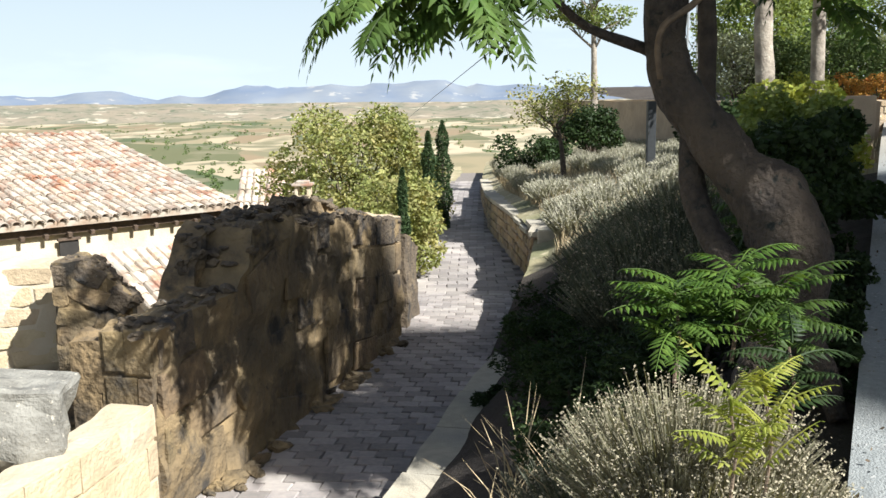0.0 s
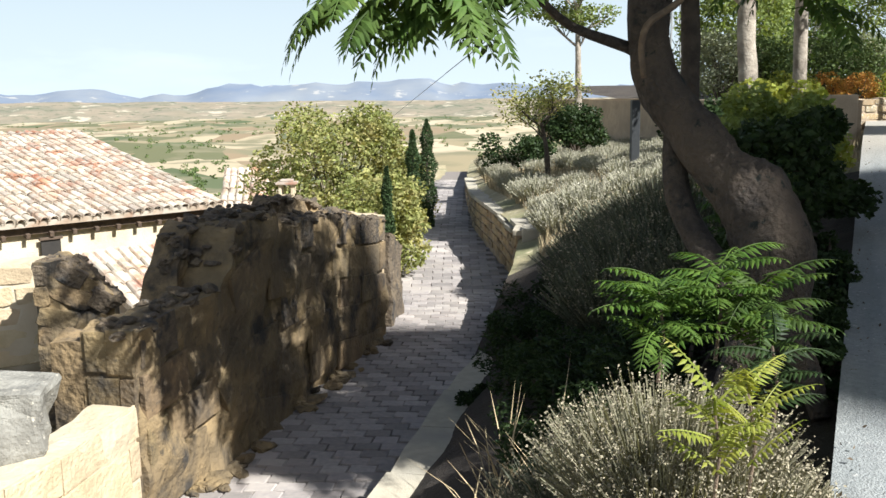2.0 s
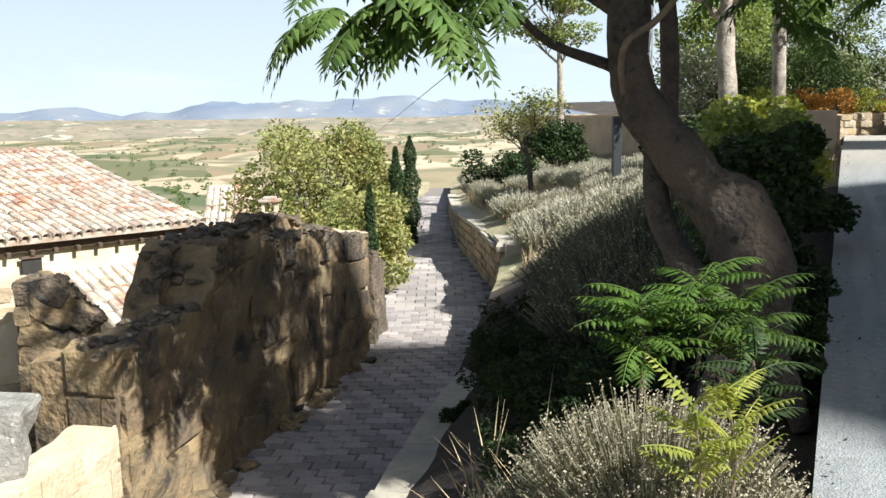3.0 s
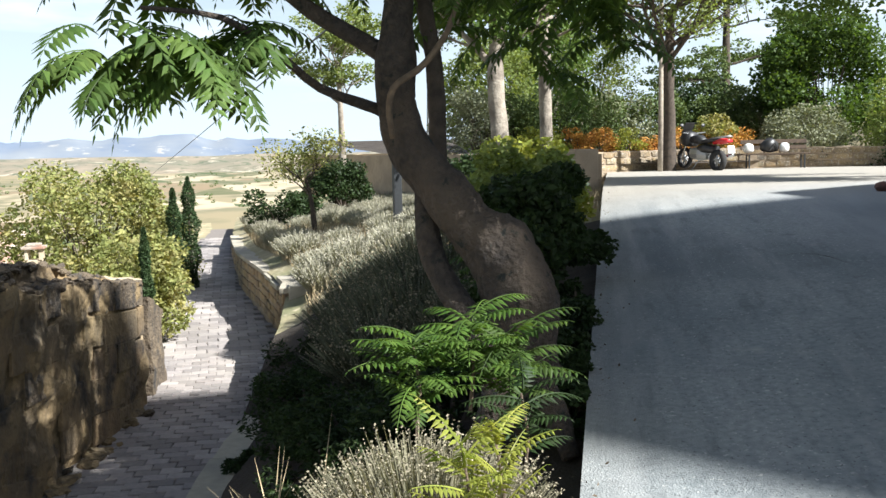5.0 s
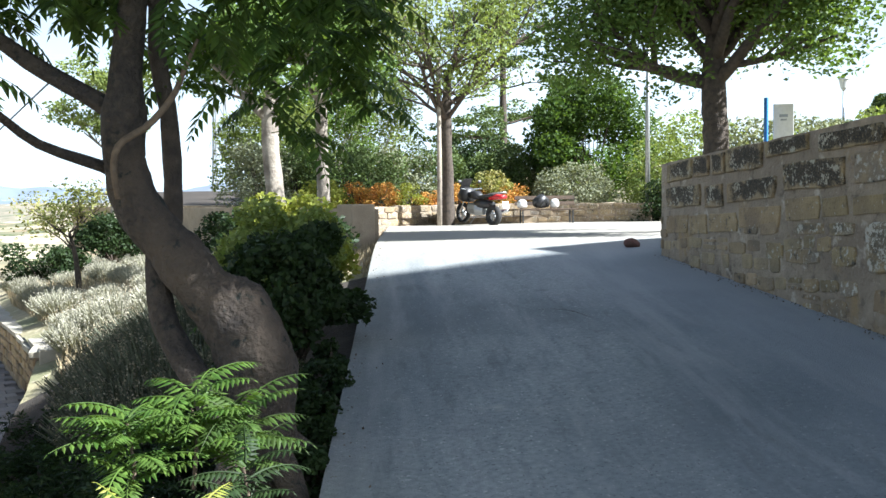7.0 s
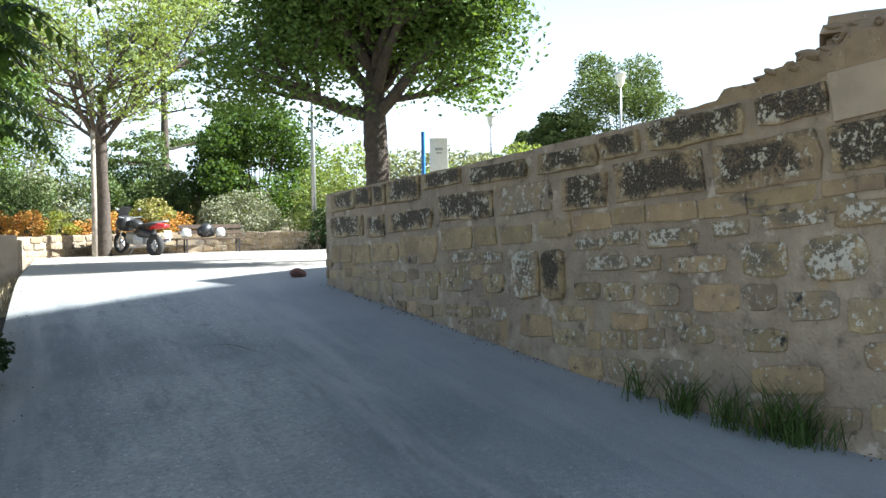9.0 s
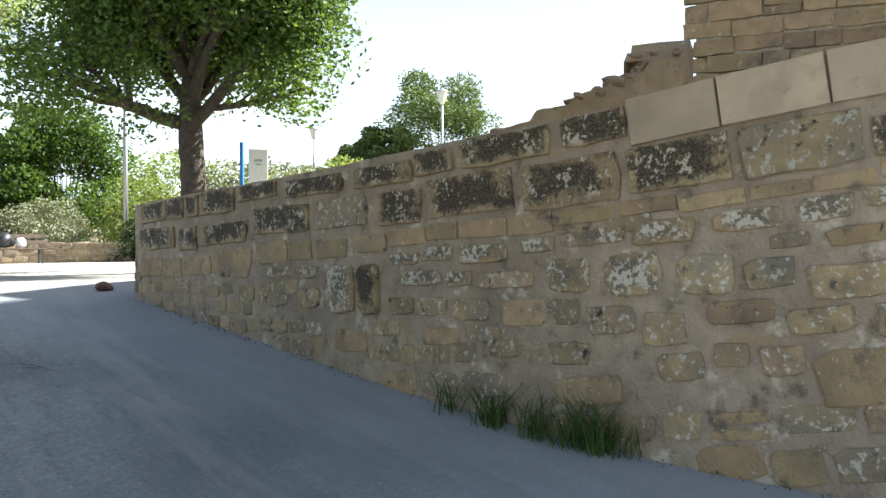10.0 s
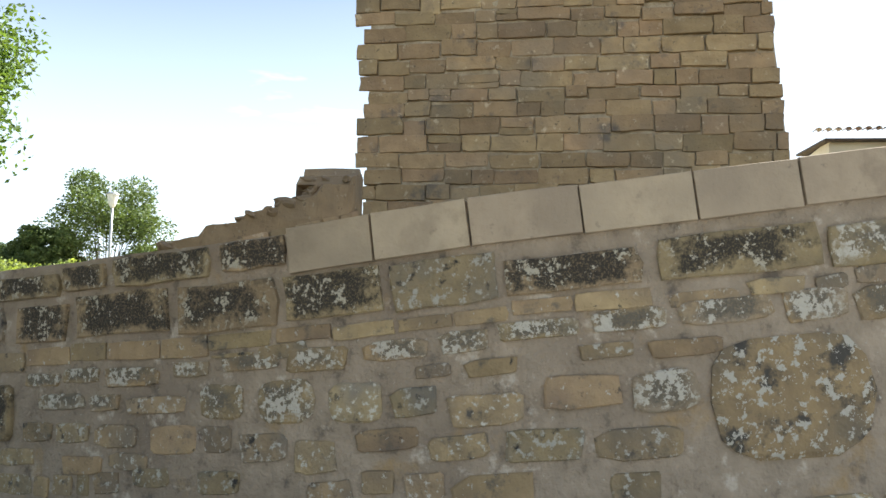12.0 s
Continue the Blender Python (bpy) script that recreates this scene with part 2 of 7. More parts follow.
STONE_DUSTY = mat("stone_dusty", (0.36, 0.265, 0.145), (0.22, 0.165, 0.095), 8, 0.95, 0.8, (0.2, 0.165, 0.12), 2.2, spots=[((0.09, 0.08, 0.065), 9, 0.57, 0.12), (SPOT_W, 24, 0.56, 0.07)], rnd=0.16)
LITTER = mat("fallen_leaf", (0.16, 0.11, 0.065), (0.08, 0.058, 0.038), 8, 0.9, 0, rnd=0.3, island=True)
BOULDER = mat("boulder_ochre", (0.33, 0.235, 0.12), (0.23, 0.165, 0.09), 9, 0.92, 0.8, (0.16, 0.13, 0.09), 2.6, spots=[((0.07, 0.062, 0.05), 6, 0.52, 0.1), (SPOT_W, 14, 0.56, 0.03), (SPOT_W, 30, 0.6, 0.03)])
ASHLAR = mat("ashlar_cap", (0.46, 0.365, 0.245), (0.40, 0.315, 0.21), 7, 0.9, 0.35, (0.34, 0.27, 0.185), 1.6, spots=[((0.33, 0.26, 0.175), 3.5, 0.56, 0.12), ((0.27, 0.215, 0.15), 11, 0.62, 0.08)], rnd=0.1)
TOWER_STONE = mat("tower_block", (0.385, 0.268, 0.142), (0.28, 0.192, 0.102), 4.5, 0.92, 0.6, (0.25, 0.19, 0.12), 1.0, spots=[((0.14, 0.115, 0.09), 1.6, 0.6, 0.1), ((0.48, 0.38, 0.25), 7, 0.6, 0.08), ((0.17, 0.125, 0.075), 12, 0.62, 0.06)], rnd=0.24)
TOWER_CORE = mat("tower_mortar", (0.47, 0.39, 0.275), (0.3, 0.235, 0.155), 8, 0.95, 0.8, fine=3)
# weathered blackish film, deepened to put the wall's shade into its colour
RUIN = mat("ruin_stone", (0.25, 0.177, 0.09), (0.14, 0.101, 0.054), 5, 0.95, 1.0, (0.1, 0.077, 0.05), 1.6, spots=[((0.042, 0.036, 0.029), 2.4, 0.5, 0.14), ((0.07, 0.055, 0.036), 14, 0.62, 0.06)], rnd=0.14, fine=4, depth=0.03)
RUIN_TOP = mat("ruin_capping", (0.16, 0.122, 0.078), (0.075, 0.058, 0.042), 9, 0.95, 1.0, spots=[(SPOT_K, 5, 0.52, 0.12), ((0.3, 0.29, 0.26), 24, 0.66, 0.06)], fine=3, depth=0.04)
SAND_WALL = mat("sandstone_rubble", (0.52, 0.425, 0.28), (0.42, 0.335, 0.205), 6, 0.95, 0.8, (0.34, 0.27, 0.17), 1.5, spots=[((0.56, 0.48, 0.35), 3.0, 0.6, 0.1)], rnd=0.1)
LIME_WALL = mat("lime_render", (0.53, 0.45, 0.32), (0.45, 0.37, 0.25), 5, 0.95, 0.6, (0.56, 0.5, 0.38), 0.9)
GREY_STONE = mat("grey_boulder", (0.27, 0.26, 0.225), (0.16, 0.152, 0.13), 9, 0.95, 0.8, spots=[(SPOT_W, 16, 0.6, 0.06)])
KERB = mat("kerb_stone", (0.46, 0.41, 0.31), (0.38, 0.34, 0.26), 12, 0.9, 0.35, (0.3, 0.28, 0.23), 1.4, rnd=0.08)
TILE = mat("roof_tile", (0.46, 0.37, 0.28), (0.34, 0.255, 0.185), 6, 0.9, 0.4, (0.4, 0.18, 0.1), 1.0, spots=[((0.5, 0.44, 0.36), 2.4, 0.44, 0.12)], rnd=0.28)
TILE_FAR = mat("roof_tile_joined", (0.46, 0.37, 0.28), (0.34, 0.255, 0.185), 6, 0.9, 0.4, (0.4, 0.18, 0.1), 1.0, spots=[((0.5, 0.44, 0.36), 2.4, 0.44, 0.12)], rnd=0.28, island=True)
WOOD_DARK = mat("old_wood", (0.11, 0.075, 0.05), (0.06, 0.042, 0.03), 12, 0.85, 0.4)
# soil colour lowered to carry the deep shade under the bed plants
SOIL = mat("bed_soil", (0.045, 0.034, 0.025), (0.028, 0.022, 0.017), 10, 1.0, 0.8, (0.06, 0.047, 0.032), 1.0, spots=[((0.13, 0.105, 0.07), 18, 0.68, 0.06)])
DRY = mat("dry_bank", (0.38, 0.32, 0.19), (0.26, 0.22, 0.13), 6, 1.0, 0.6, (0.2, 0.2, 0.1), 0.7, spots=[((0.46, 0.4, 0.27), 3, 0.55, 0.1)])
BARK = mat("bark_brown", (0.078, 0.061, 0.047), (0.035, 0.029, 0.025), 22, 0.95, 1.0, (0.095, 0.072, 0.052), 3.0, spots=[((0.018, 0.022, 0.018), 9, 0.6, 0.06)], fine=1.6, depth=0.034)
BARK_PALE = mat("bark_pale", (0.42, 0.37, 0.3), (0.27, 0.23, 0.18), 9, 0.95, 0.8, (0.18, 0.15, 0.12), 3.0, fine=3)
BARK_DARK = mat("bark_dark", (0.1, 0.078, 0.058), (0.052, 0.041, 0.033), 14, 0.95, 0.9, fine=3)
VINE = mat("vine_bark", (0.2, 0.145, 0.095), (0.11, 0.08, 0.055), 20, 0.9, 0.5)
LEAF_DEEP = mat("leaf_deep_green", (0.05, 0.092, 0.022), (0.09, 0.14, 0.035), 6, 0.5, 0, rnd=0.4, island=True, leafy=0.44)
LEAF_FERN = mat("leaf_fern_green", (0.052, 0.105, 0.019), (0.098, 0.16, 0.03), 9, 0.5, 0, rnd=0.25, island=True, leafy=0.35)
LEAF_LIME = mat("leaf_lime", (0.19, 0.235, 0.04), (0.3, 0.3, 0.06), 9, 0.5, 0, rnd=0.2, island=True, leafy=0.35)
LEAF_OLIVE = mat("leaf_olive", (0.165, 0.195, 0.064), (0.265, 0.275, 0.095), 5, 0.6, 0, (0.35, 0.31, 0.13), 2.0, rnd=0.35, island=True, leafy=0.3)
LEAF_MID = mat("leaf_mid_green", (0.075, 0.13, 0.03), (0.13, 0.19, 0.045), 5, 0.55, 0, rnd=0.3, island=True, leafy=0.35)
LEAF_LIGHT = mat("leaf_light_green", (0.15, 0.20, 0.06), (0.22, 0.26, 0.09), 5, 0.55, 0, rnd=0.3, island=True, leafy=0.4)
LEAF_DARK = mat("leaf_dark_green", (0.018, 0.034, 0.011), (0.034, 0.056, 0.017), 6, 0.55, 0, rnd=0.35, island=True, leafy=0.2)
LEAF_PINE = mat("leaf_pine", (0.075, 0.115, 0.04), (0.13, 0.17, 0.06), 6, 0.6, 0, rnd=0.3, island=True, leafy=0.2)
LEAF_CYPRESS = mat("leaf_cypress", (0.03, 0.055, 0.02), (0.05, 0.08, 0.03), 6, 0.6, 0, rnd=0.3, island=True, leafy=0.15)
LEAF_SAGE = mat("leaf_sage", (0.17, 0.19, 0.12), (0.26, 0.27, 0.18), 6, 0.7, 0, rnd=0.3, island=True, leafy=0.2)
# one lavender, its light put into colour: dusky in shade, paler in sun
LAV_STEM_SHADED = mat("lavender_stem", (0.086, 0.094, 0.066), (0.145, 0.15, 0.108), 8, 0.8, 0, rnd=0.3, island=True, leafy=0.15)
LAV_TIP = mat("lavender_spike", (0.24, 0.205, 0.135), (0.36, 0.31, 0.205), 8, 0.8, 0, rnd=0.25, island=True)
ROW_STEM_SUNLIT = mat("row_lavender_stem_sunlit", (0.24, 0.235, 0.175), (0.34, 0.325, 0.245), 8, 0.8, 0, rnd=0.25, island=True, leafy=0.15)
ROW_TIP_SUNLIT = mat("row_lavender_spike_sunlit", (0.31, 0.29, 0.225), (0.4, 0.37, 0.285), 8, 0.8, 0, rnd=0.2, island=True)
NEAR_STEM_SUNLIT = mat("near_lavender_stem_sunlit", (0.17, 0.165, 0.11), (0.27, 0.25, 0.17), 8, 0.8, 0, rnd=0.3, island=True, leafy=0.2)
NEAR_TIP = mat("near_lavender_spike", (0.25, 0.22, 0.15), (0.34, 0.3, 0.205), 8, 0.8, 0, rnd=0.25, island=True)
STRAW = mat("dry_straw", (0.42, 0.34, 0.2), (0.30, 0.23, 0.13), 8, 0.8, 0, rnd=0.3, island=True)
ORANGE = mat("orange_flowers", (0.48, 0.19, 0.045), (0.4, 0.26, 0.06), 5, 0.7, 0, rnd=0.35, island=True, leafy=0.2)
GRASS = mat("grass_weed", (0.05, 0.09, 0.024), (0.09, 0.13, 0.036), 8, 0.7, 0, rnd=0.3, island=True, leafy=0.25)
STEEL = mat("galvanised_steel", (0.42, 0.43, 0.43), (0.34, 0.35, 0.35), 30, 0.45, 0.05, metal=0.7)
WHITE_PAINT = mat("white_paint", (0.78, 0.78, 0.76), (0.7, 0.7, 0.68), 20, 0.5, 0.05)
BLUE_PAINT = mat("blue_paint", (0.03, 0.16, 0.5), (0.04, 0.2, 0.55), 20, 0.4, 0.05)
BLACK_PLASTIC = mat("black_plastic", (0.015, 0.015, 0.017), (0.03, 0.03, 0.03), 30, 0.45, 0.05)
RUBBER = mat("tyre_rubber", (0.02, 0.02, 0.02), (0.035, 0.034, 0.033), 40, 0.85, 0.2)
RED_PAINT = mat("red_paint", (0.5, 0.02, 0.025), (0.42, 0.02, 0.02), 20, 0.25, 0)
CHROME = mat("bare_metal", (0.6, 0.6, 0.6), (0.5, 0.5, 0.5), 30, 0.25, 0, metal=1.0)
PLASTER = mat("cream_plaster", (0.8, 0.7, 0.52), (0.75, 0.65, 0.47), 3, 0.9, 0.2, (0.7, 0.6, 0.44), 0.6)
# steel coloured near black to carry the shade on post and bench legs
SHADED_STEEL = mat("shaded_dark_steel", (0.03, 0.034, 0.036), (0.02, 0.022, 0.024), 20, 0.6, 0.1)
DARK_VOID = mat("dark_interior", (0.03, 0.026, 0.022), (0.02, 0.018, 0.016), 6, 0.9, 0)

# valley: field patches of straw, vine green and bare soil
FIELDS = bpy.data.materials.new("valley_fields")
FIELDS.use_nodes = True
fn, fl = FIELDS.node_tree.nodes, FIELDS.node_tree.links
fgeo, fmap, fvor, framp = fn.new("ShaderNodeNewGeometry"), fn.new("ShaderNodeMapping"), fn.new("ShaderNodeTexVoronoi"), fn.new("ShaderNodeValToRGB")
fmap.inputs["Rotation"].default_value = (0, 0, 0.5)
fmap.inputs["Scale"].default_value = (0.02, 0.0075, 0.0)
fvor.inputs["Scale"].default_value = 1.0
fl.new(fgeo.outputs["Position"], fmap.inputs["Vector"])
fl.new(fmap.outputs["Vector"], fvor.inputs["Vector"])
fsep = fn.new("ShaderNodeSeparateColor")
fl.new(fvor.outputs["Color"], fsep.inputs["Color"])
framp.color_ramp.interpolation = "CONSTANT"
cr = framp.color_ramp.elements
cr[0].position, cr[0].color = 0.0, (0.3, 0.26, 0.16, 1)
cr[1].position, cr[1].color = 0.2, (0.085, 0.115, 0.045, 1)
for p, c in ((0.38, (0.45, 0.39, 0.27, 1)), (0.52, (0.13, 0.14, 0.065, 1)), (0.66, (0.27, 0.21, 0.13, 1)), (0.8, (0.1, 0.13, 0.055, 1)), (0.9, (0.5, 0.44, 0.32, 1))):
    e = cr.new(p)
    e.color = c
fl.new(fsep.outputs["Red"], framp.inputs["Fac"])
fno, fmix, fmr = fn.new("ShaderNodeTexNoise"), fn.new("ShaderNodeMixRGB"), fn.new("ShaderNodeMapRange")
fno.inputs["Scale"].default_value, fno.inputs["Detail"].default_value = 0.02, 8.0
fl.new(fgeo.outputs["Position"], fno.inputs["Vector"])
fmr.inputs["From Min"].default_value, fmr.inputs["From Max"].default_value = 0.5, 0.62
fl.new(fno.outputs["Fac"], fmr.inputs["Value"])
fl.new(fmr.outputs["Result"], fmix.inputs["Fac"])
fl.new(framp.outputs["Color"], fmix.inputs["Color1"])
fmix.inputs["Color2"].default_value = (0.21, 0.2, 0.12, 1)
fdeep = fn.new("ShaderNodeMixRGB")
fdeep.blend_type = "MULTIPLY"
fdeep.inputs["Fac"].default_value = 1.0
fdeep.inputs["Color2"].default_value = (0.84, 0.8, 0.74, 1)
fl.new(fmix.outputs["Color"], fdeep.inputs["Color1"])
fl.new(fdeep.outputs["Color"], fn["Principled BSDF"].inputs["Base Color"])
fn["Principled BSDF"].inputs["Roughness"].default_value = 1.0
# blue of the distance haze is put into the mountains' base colour
MOUNTAIN = mat("far_mountain_hazed", (0.12, 0.155, 0.215), (0.165, 0.19, 0.225), 0.006, 1.0, 0, (0.2, 0.22, 0.24), 0.0025, spots=[((0.3, 0.3, 0.29), 0.011, 0.6, 0.05)])
HILL = mat("near_hills", (0.27, 0.22, 0.16), (0.2, 0.175, 0.12), 0.02, 1.0, 0, (0.15, 0.15, 0.105), 0.006, spots=[((0.42, 0.37, 0.28), 0.012, 0.57, 0.05), ((0.1, 0.115, 0.07), 0.03, 0.56, 0.05)])

# ---- building helpers ----
R = random.Random(7)


def thing(name, label, category, group="", kind="", at=(0, 0, 0)):
    ob = new(name)
    ob.location = at
    ob.empty_display_size = 0.2
    return tagged(ob, label, category, group, kind)


def mob(name, verts, faces, material, parent=None, label="", smooth=False):
    """One mesh object from points and faces, under a parent where one is given."""
    me = bpy.data.meshes.new(name)
    me.from_pydata([tuple(v) for v in verts], [], [tuple(f) for f in faces])
    if smooth:
        me.polygons.foreach_set("use_smooth", [True] * len(me.polygons))
    me.materials.append(material)
    ob = new(name, me)
    if parent is not None:
        ob.parent = parent
    if label:
        ob["label"] = label
    return ob


def part(name, bm, material, parent=None, label="", smooth=False):
    me = bpy.data.meshes.new(name)
    bm.to_mesh(me)
    bm.free()
    if smooth:
        me.polygons.foreach_set("use_smooth", [True] * len(me.polygons))
    me.materials.append(material)
    ob = new(name, me)
    if parent is not None:
        ob.parent = parent
    if label:
        ob["label"] = label
    return ob


def box(bm, size, at=(0, 0, 0), turn=(0, 0, 0), bevel=0.0):
    """A box with bevelled edges added to bm."""
    made = bmesh.ops.create_cube(bm, size=1.0, matrix=pose(*at, *turn) @ Matrix.Diagonal((*size, 1)))
    if bevel:
        edges = list({e for v in made["verts"] for e in v.link_edges})
        bmesh.ops.bevel(bm, geom=edges, offset=bevel, segments=2, affect="EDGES", profile=0.6)
    return bm


def tube(points, radii, sides=10, rough=0.0, seed=0):
    """Verts and faces of a tapered bent tube through points."""
    pts = [Vector(p) for p in points]
    verts, faces = [], []
    up = Vector((0.13, 0.21, 1)).normalized()
    for i, p in enumerate(pts):
        d = (pts[min(i + 1, len(pts) - 1)] - pts[max(i - 1, 0)]).normalized()
        a = d.cross(up if abs(d.dot(up)) < 0.95 else Vector((1, 0, 0))).normalized()
        b = d.cross(a)
        for k in range(sides):
            w = 2 * math.pi * k / sides
            q = a * math.cos(w) + b * math.sin(w)
            s = p + q * radii[i]
            r = radii[i] * (1 + rough * noise.noise(s * 4.0 + Vector((seed, 0, 0))) + rough * 0.45 * noise.noise(Vector((s.x * 22, s.y * 22, s.z * 7))))
            verts.append(p + q * r)
    n = len(pts)
    for i in range(n - 1):
        for k in range(sides):
            k2 = (k + 1) % sides
            faces.append((i * sides + k, i * sides + k2, (i + 1) * sides + k2, (i + 1) * sides + k))
    faces.append(tuple(range(sides))[::-1])
    faces.append(tuple((n - 1) * sides + k for k in range(sides)))
    return verts, faces


def curve_pts(points, n):
    """n points of a smooth Catmull-Rom line through points (tuples of any length)."""
    p = [points[0]] + list(points) + [points[-1]]
    out = []
    segs = len(points) - 1
    for i in range(n):
        u = i / (n - 1) * segs
        k = min(int(u), segs - 1)
        t = u - k
        a, b, c, d = p[k], p[k + 1], p[k + 2], p[k + 3]
        out.append(tuple(0.5 * (2 * b[j] + (c[j] - a[j]) * t + (2 * a[j] - 5 * b[j] + 4 * c[j] - d[j]) * t * t + (3 * b[j] - a[j] - 3 * c[j] + d[j]) * t ** 3) for j in range(len(b))))
    return out


def joined(pieces):
    verts, faces = [], []
    for v, f in pieces:
        o = len(verts)
        verts.extend(v)
        faces.extend(tuple(i + o for i in q) for q in f)
    return verts, faces


def lerp_table(rows, y):
    """Piecewise-linear value of a short table of (y, value)."""
    if y <= rows[0][0]:
        return rows[0][1]
    for (a, va), (b, vb) in zip(rows, rows[1:]):
        if y <= b:
            return va + (vb - va) * (y - a) / (b - a)
    return rows[-1][1]


def smooth(a, b, x):
    t = min(max((x - a) / (b - a), 0.0), 1.0)
    return t * t * (3 - 2 * t)


def fbm(x, y, z=0.0):
    return noise.fractal((x, y, z), 1.0, 2.0, 5)


# ---- plan ----
PATH_Z = -1.1
PATH_R = [(2.0, -1.75), (4.6, -0.8), (6.12, -0.35), (7.6, 0.0), (9.5, 0.49), (11.4, 0.95), (13.4, 1.25), (15.6, 1.12), (20.3, 0.95), (28.0, 1.1), (36.0, 1.6)]
PATH_L = [(2.0, -2.75), (5.1, -1.97), (5.7, -1.8), (8.1, -1.2), (10.7, -0.5), (12.0, -0.35), (15.4, -0.25), (22.5, 0.05), (30.0, 0.4), (36.0, 0.9)]


def path_r(y):
    return lerp_table(PATH_R, y)


def path_l(y):
    return lerp_table(PATH_L, y)


def road_z(x, y):
    flat = -0.137 + 0.0895 * x + 0.059 * y
    k = 0.09
    top = 1.1 - 0.011 * max(y - 10.0, 0.0)
    return top - k * math.log1p(math.exp(min((top - flat) / k, 60.0))) if (top - flat) / k < 60 else flat


def road_l(y):
    return 1.43 + 0.472 * (y - 3.17)


WALL_LINE = [(7.6, 8.35), (7.1, 7.0), (6.4, 5.0), (5.95, 3.6), (5.65, 2.4), (5.52, 1.2), (5.6, 0.0), (5.8, -1.3), (6.2, -3.0), (6.7, -5.0)]
BANK_TOP = [(2.0, -0.75), (5.6, -0.92), (8.8, -0.92), (10.6, -0.55), (12.2, -0.35), (14.4, -0.3), (17.0, -0.32), (21.0, -0.48), (26.0, -0.6), (36.0, -0.7)]


def bank_z(x, y):
    """Height of the planted bank between path and road."""
    x0, x1 = path_r(y) + 0.3, road_l(y)
    t = min(max((x - x0) / max(x1 - x0, 0.1), 0.0), 1.0)
    z0, z1 = lerp_table(BANK_TOP, y), road_z(x1, y) - 0.22
    return z0 + (z1 - z0) * t ** (0.75 if y < 10 else 0.6) + 0.03 * fbm(x * 1.3, y * 1.3)

# ---- ground, road, path ----
def ground_z(x, y):
    r = math.hypot(x, y)
    left = smooth(0.5, 9.0, -x - 0.6)
    low = -1.4 - 3.2 * left
    side = smooth(-10, 25, x - 0.25 * y)          # 1 over the hilltop on the right
    z = low + (0.2 - low) * smooth(2.0, 9.0, x - 0.12 * y + 0.5) - 0.6
    far = smooth(28, 330, r)
    z = z * (1 - far) + (-40 + 26 * side) * far
    z += far * (7 * fbm(x * 0.004, y * 0.004) + 1.2 * fbm(x * 0.02, y * 0.02))
    if r > 500:
        z += smooth(500, 1100, r) * 12 * max(fbm(x * 0.0022 + 5, y * 0.0022), 0.0)
    return z


gv, gf = [(0, 0, ground_z(0, 0) - 0.6)], []
NA, NR = 220, 120
for i in range(NR):
    r = 2.0 * (4700 / 2.0) ** (i / (NR - 1))
    for k in range(NA):
        a = 2 * math.pi * k / NA
        x, y = r * math.cos(a), r * math.sin(a)
        gv.append((x, y, ground_z(x, y)))
for k in range(NA):
    gf.append((0, 1 + k, 1 + (k + 1) % NA))
for i in range(NR - 1):
    for k in range(NA):
        a, b = 1 + i * NA + k, 1 + i * NA + (k + 1) % NA
        gf.append((a, a + NA, b + NA, b))
tagged(mob("ground", gv, gf, FIELDS, smooth=True), "wide valley of straw fields, vineyards and dry hills", "ground", kind="structure")

# mountain ring
def ridge(name, dist, base, height, seed, material, a0, a1, label):
    v, f = [], []
    n, rows = 240, 7
    for i in range(n):
        a = radians(a0 + (a1 - a0) * i / (n - 1))
        top = height * (1 - 0.42 * min(max(math.degrees(a) / 18, 0), 1)) * (0.72 + 0.75 * noise.fractal((a * 9 + seed, seed, 0), 0.8, 2.1, 7))
        for j in range(rows):
            t = j / (rows - 1)
            d = dist + 500 * t + 60 * noise.noise((a * 40, t * 3, seed))
            v.append((-math.sin(a) * d, math.cos(a) * d, base + (top + 10 - base) * t ** 0.85 + 16 * noise.noise((a * 60, t * 6, seed)) * t * (1 - t)))
    for i in range(n - 1):
        for j in range(rows - 1):
            a = i * rows + j
            f.append((a, a + rows, a + rows + 1, a + 1))
    tagged(mob(name, v, f, material, smooth=True), label, "mountains", kind="structure")


ridge("backdrop", 3900, -45, 96, 3.1, MOUNTAIN, 75, -75, "far mountain range, haze blue put into its colour, under a hazy sky")
ridge("backdrop_hills", 2300, -50, -9, 8.4, HILL, 60, -45, "low dry tan hills beyond the valley")

# road: concrete slab with a thickness of its own
def strip(name, material, y0, y1, n, left, right, height, m=6, thick=0.0, label="", category="", kind="structure"):
    v, f = [], []
    for i in range(n):
        y = y0 + (y1 - y0) * i / (n - 1)
        a, b = left(y), right(y)
        for j in range(m):
            x = a + (b - a) * j / (m - 1)
            v.append((x, y, height(x, y)))
    for i in range(n - 1):
        for j in range(m - 1):
            p = i * m + j
            f.append((p, p + 1, p + m + 1, p + m))
    if thick:
        o = len(v)
        v += [(x, y, z - thick) for x, y, z in v]
        for i in range(n - 1):
            for j0, flip in ((0, 0), (m - 1, 1)):
                p = i * m + j0
                q = (p, p + m, o + p + m, o + p)
                f.append(q if not flip else q[::-1])
        for i0 in (0, n - 1):
            for j in range(m - 1):
                p = i0 * m + j
                f.append((p, p + 1, o + p + 1, o + p))
    return tagged(mob(name, v, f, material), label, category, kind=kind)


def wall_x(y):
    return lerp_table(sorted((b, a) for a, b in WALL_LINE), y)


def road_right(y):
    return wall_x(y) + 0.3 if y < 8.35 else min(7.9 + (y - 8.35) * 3.5, 26.0)


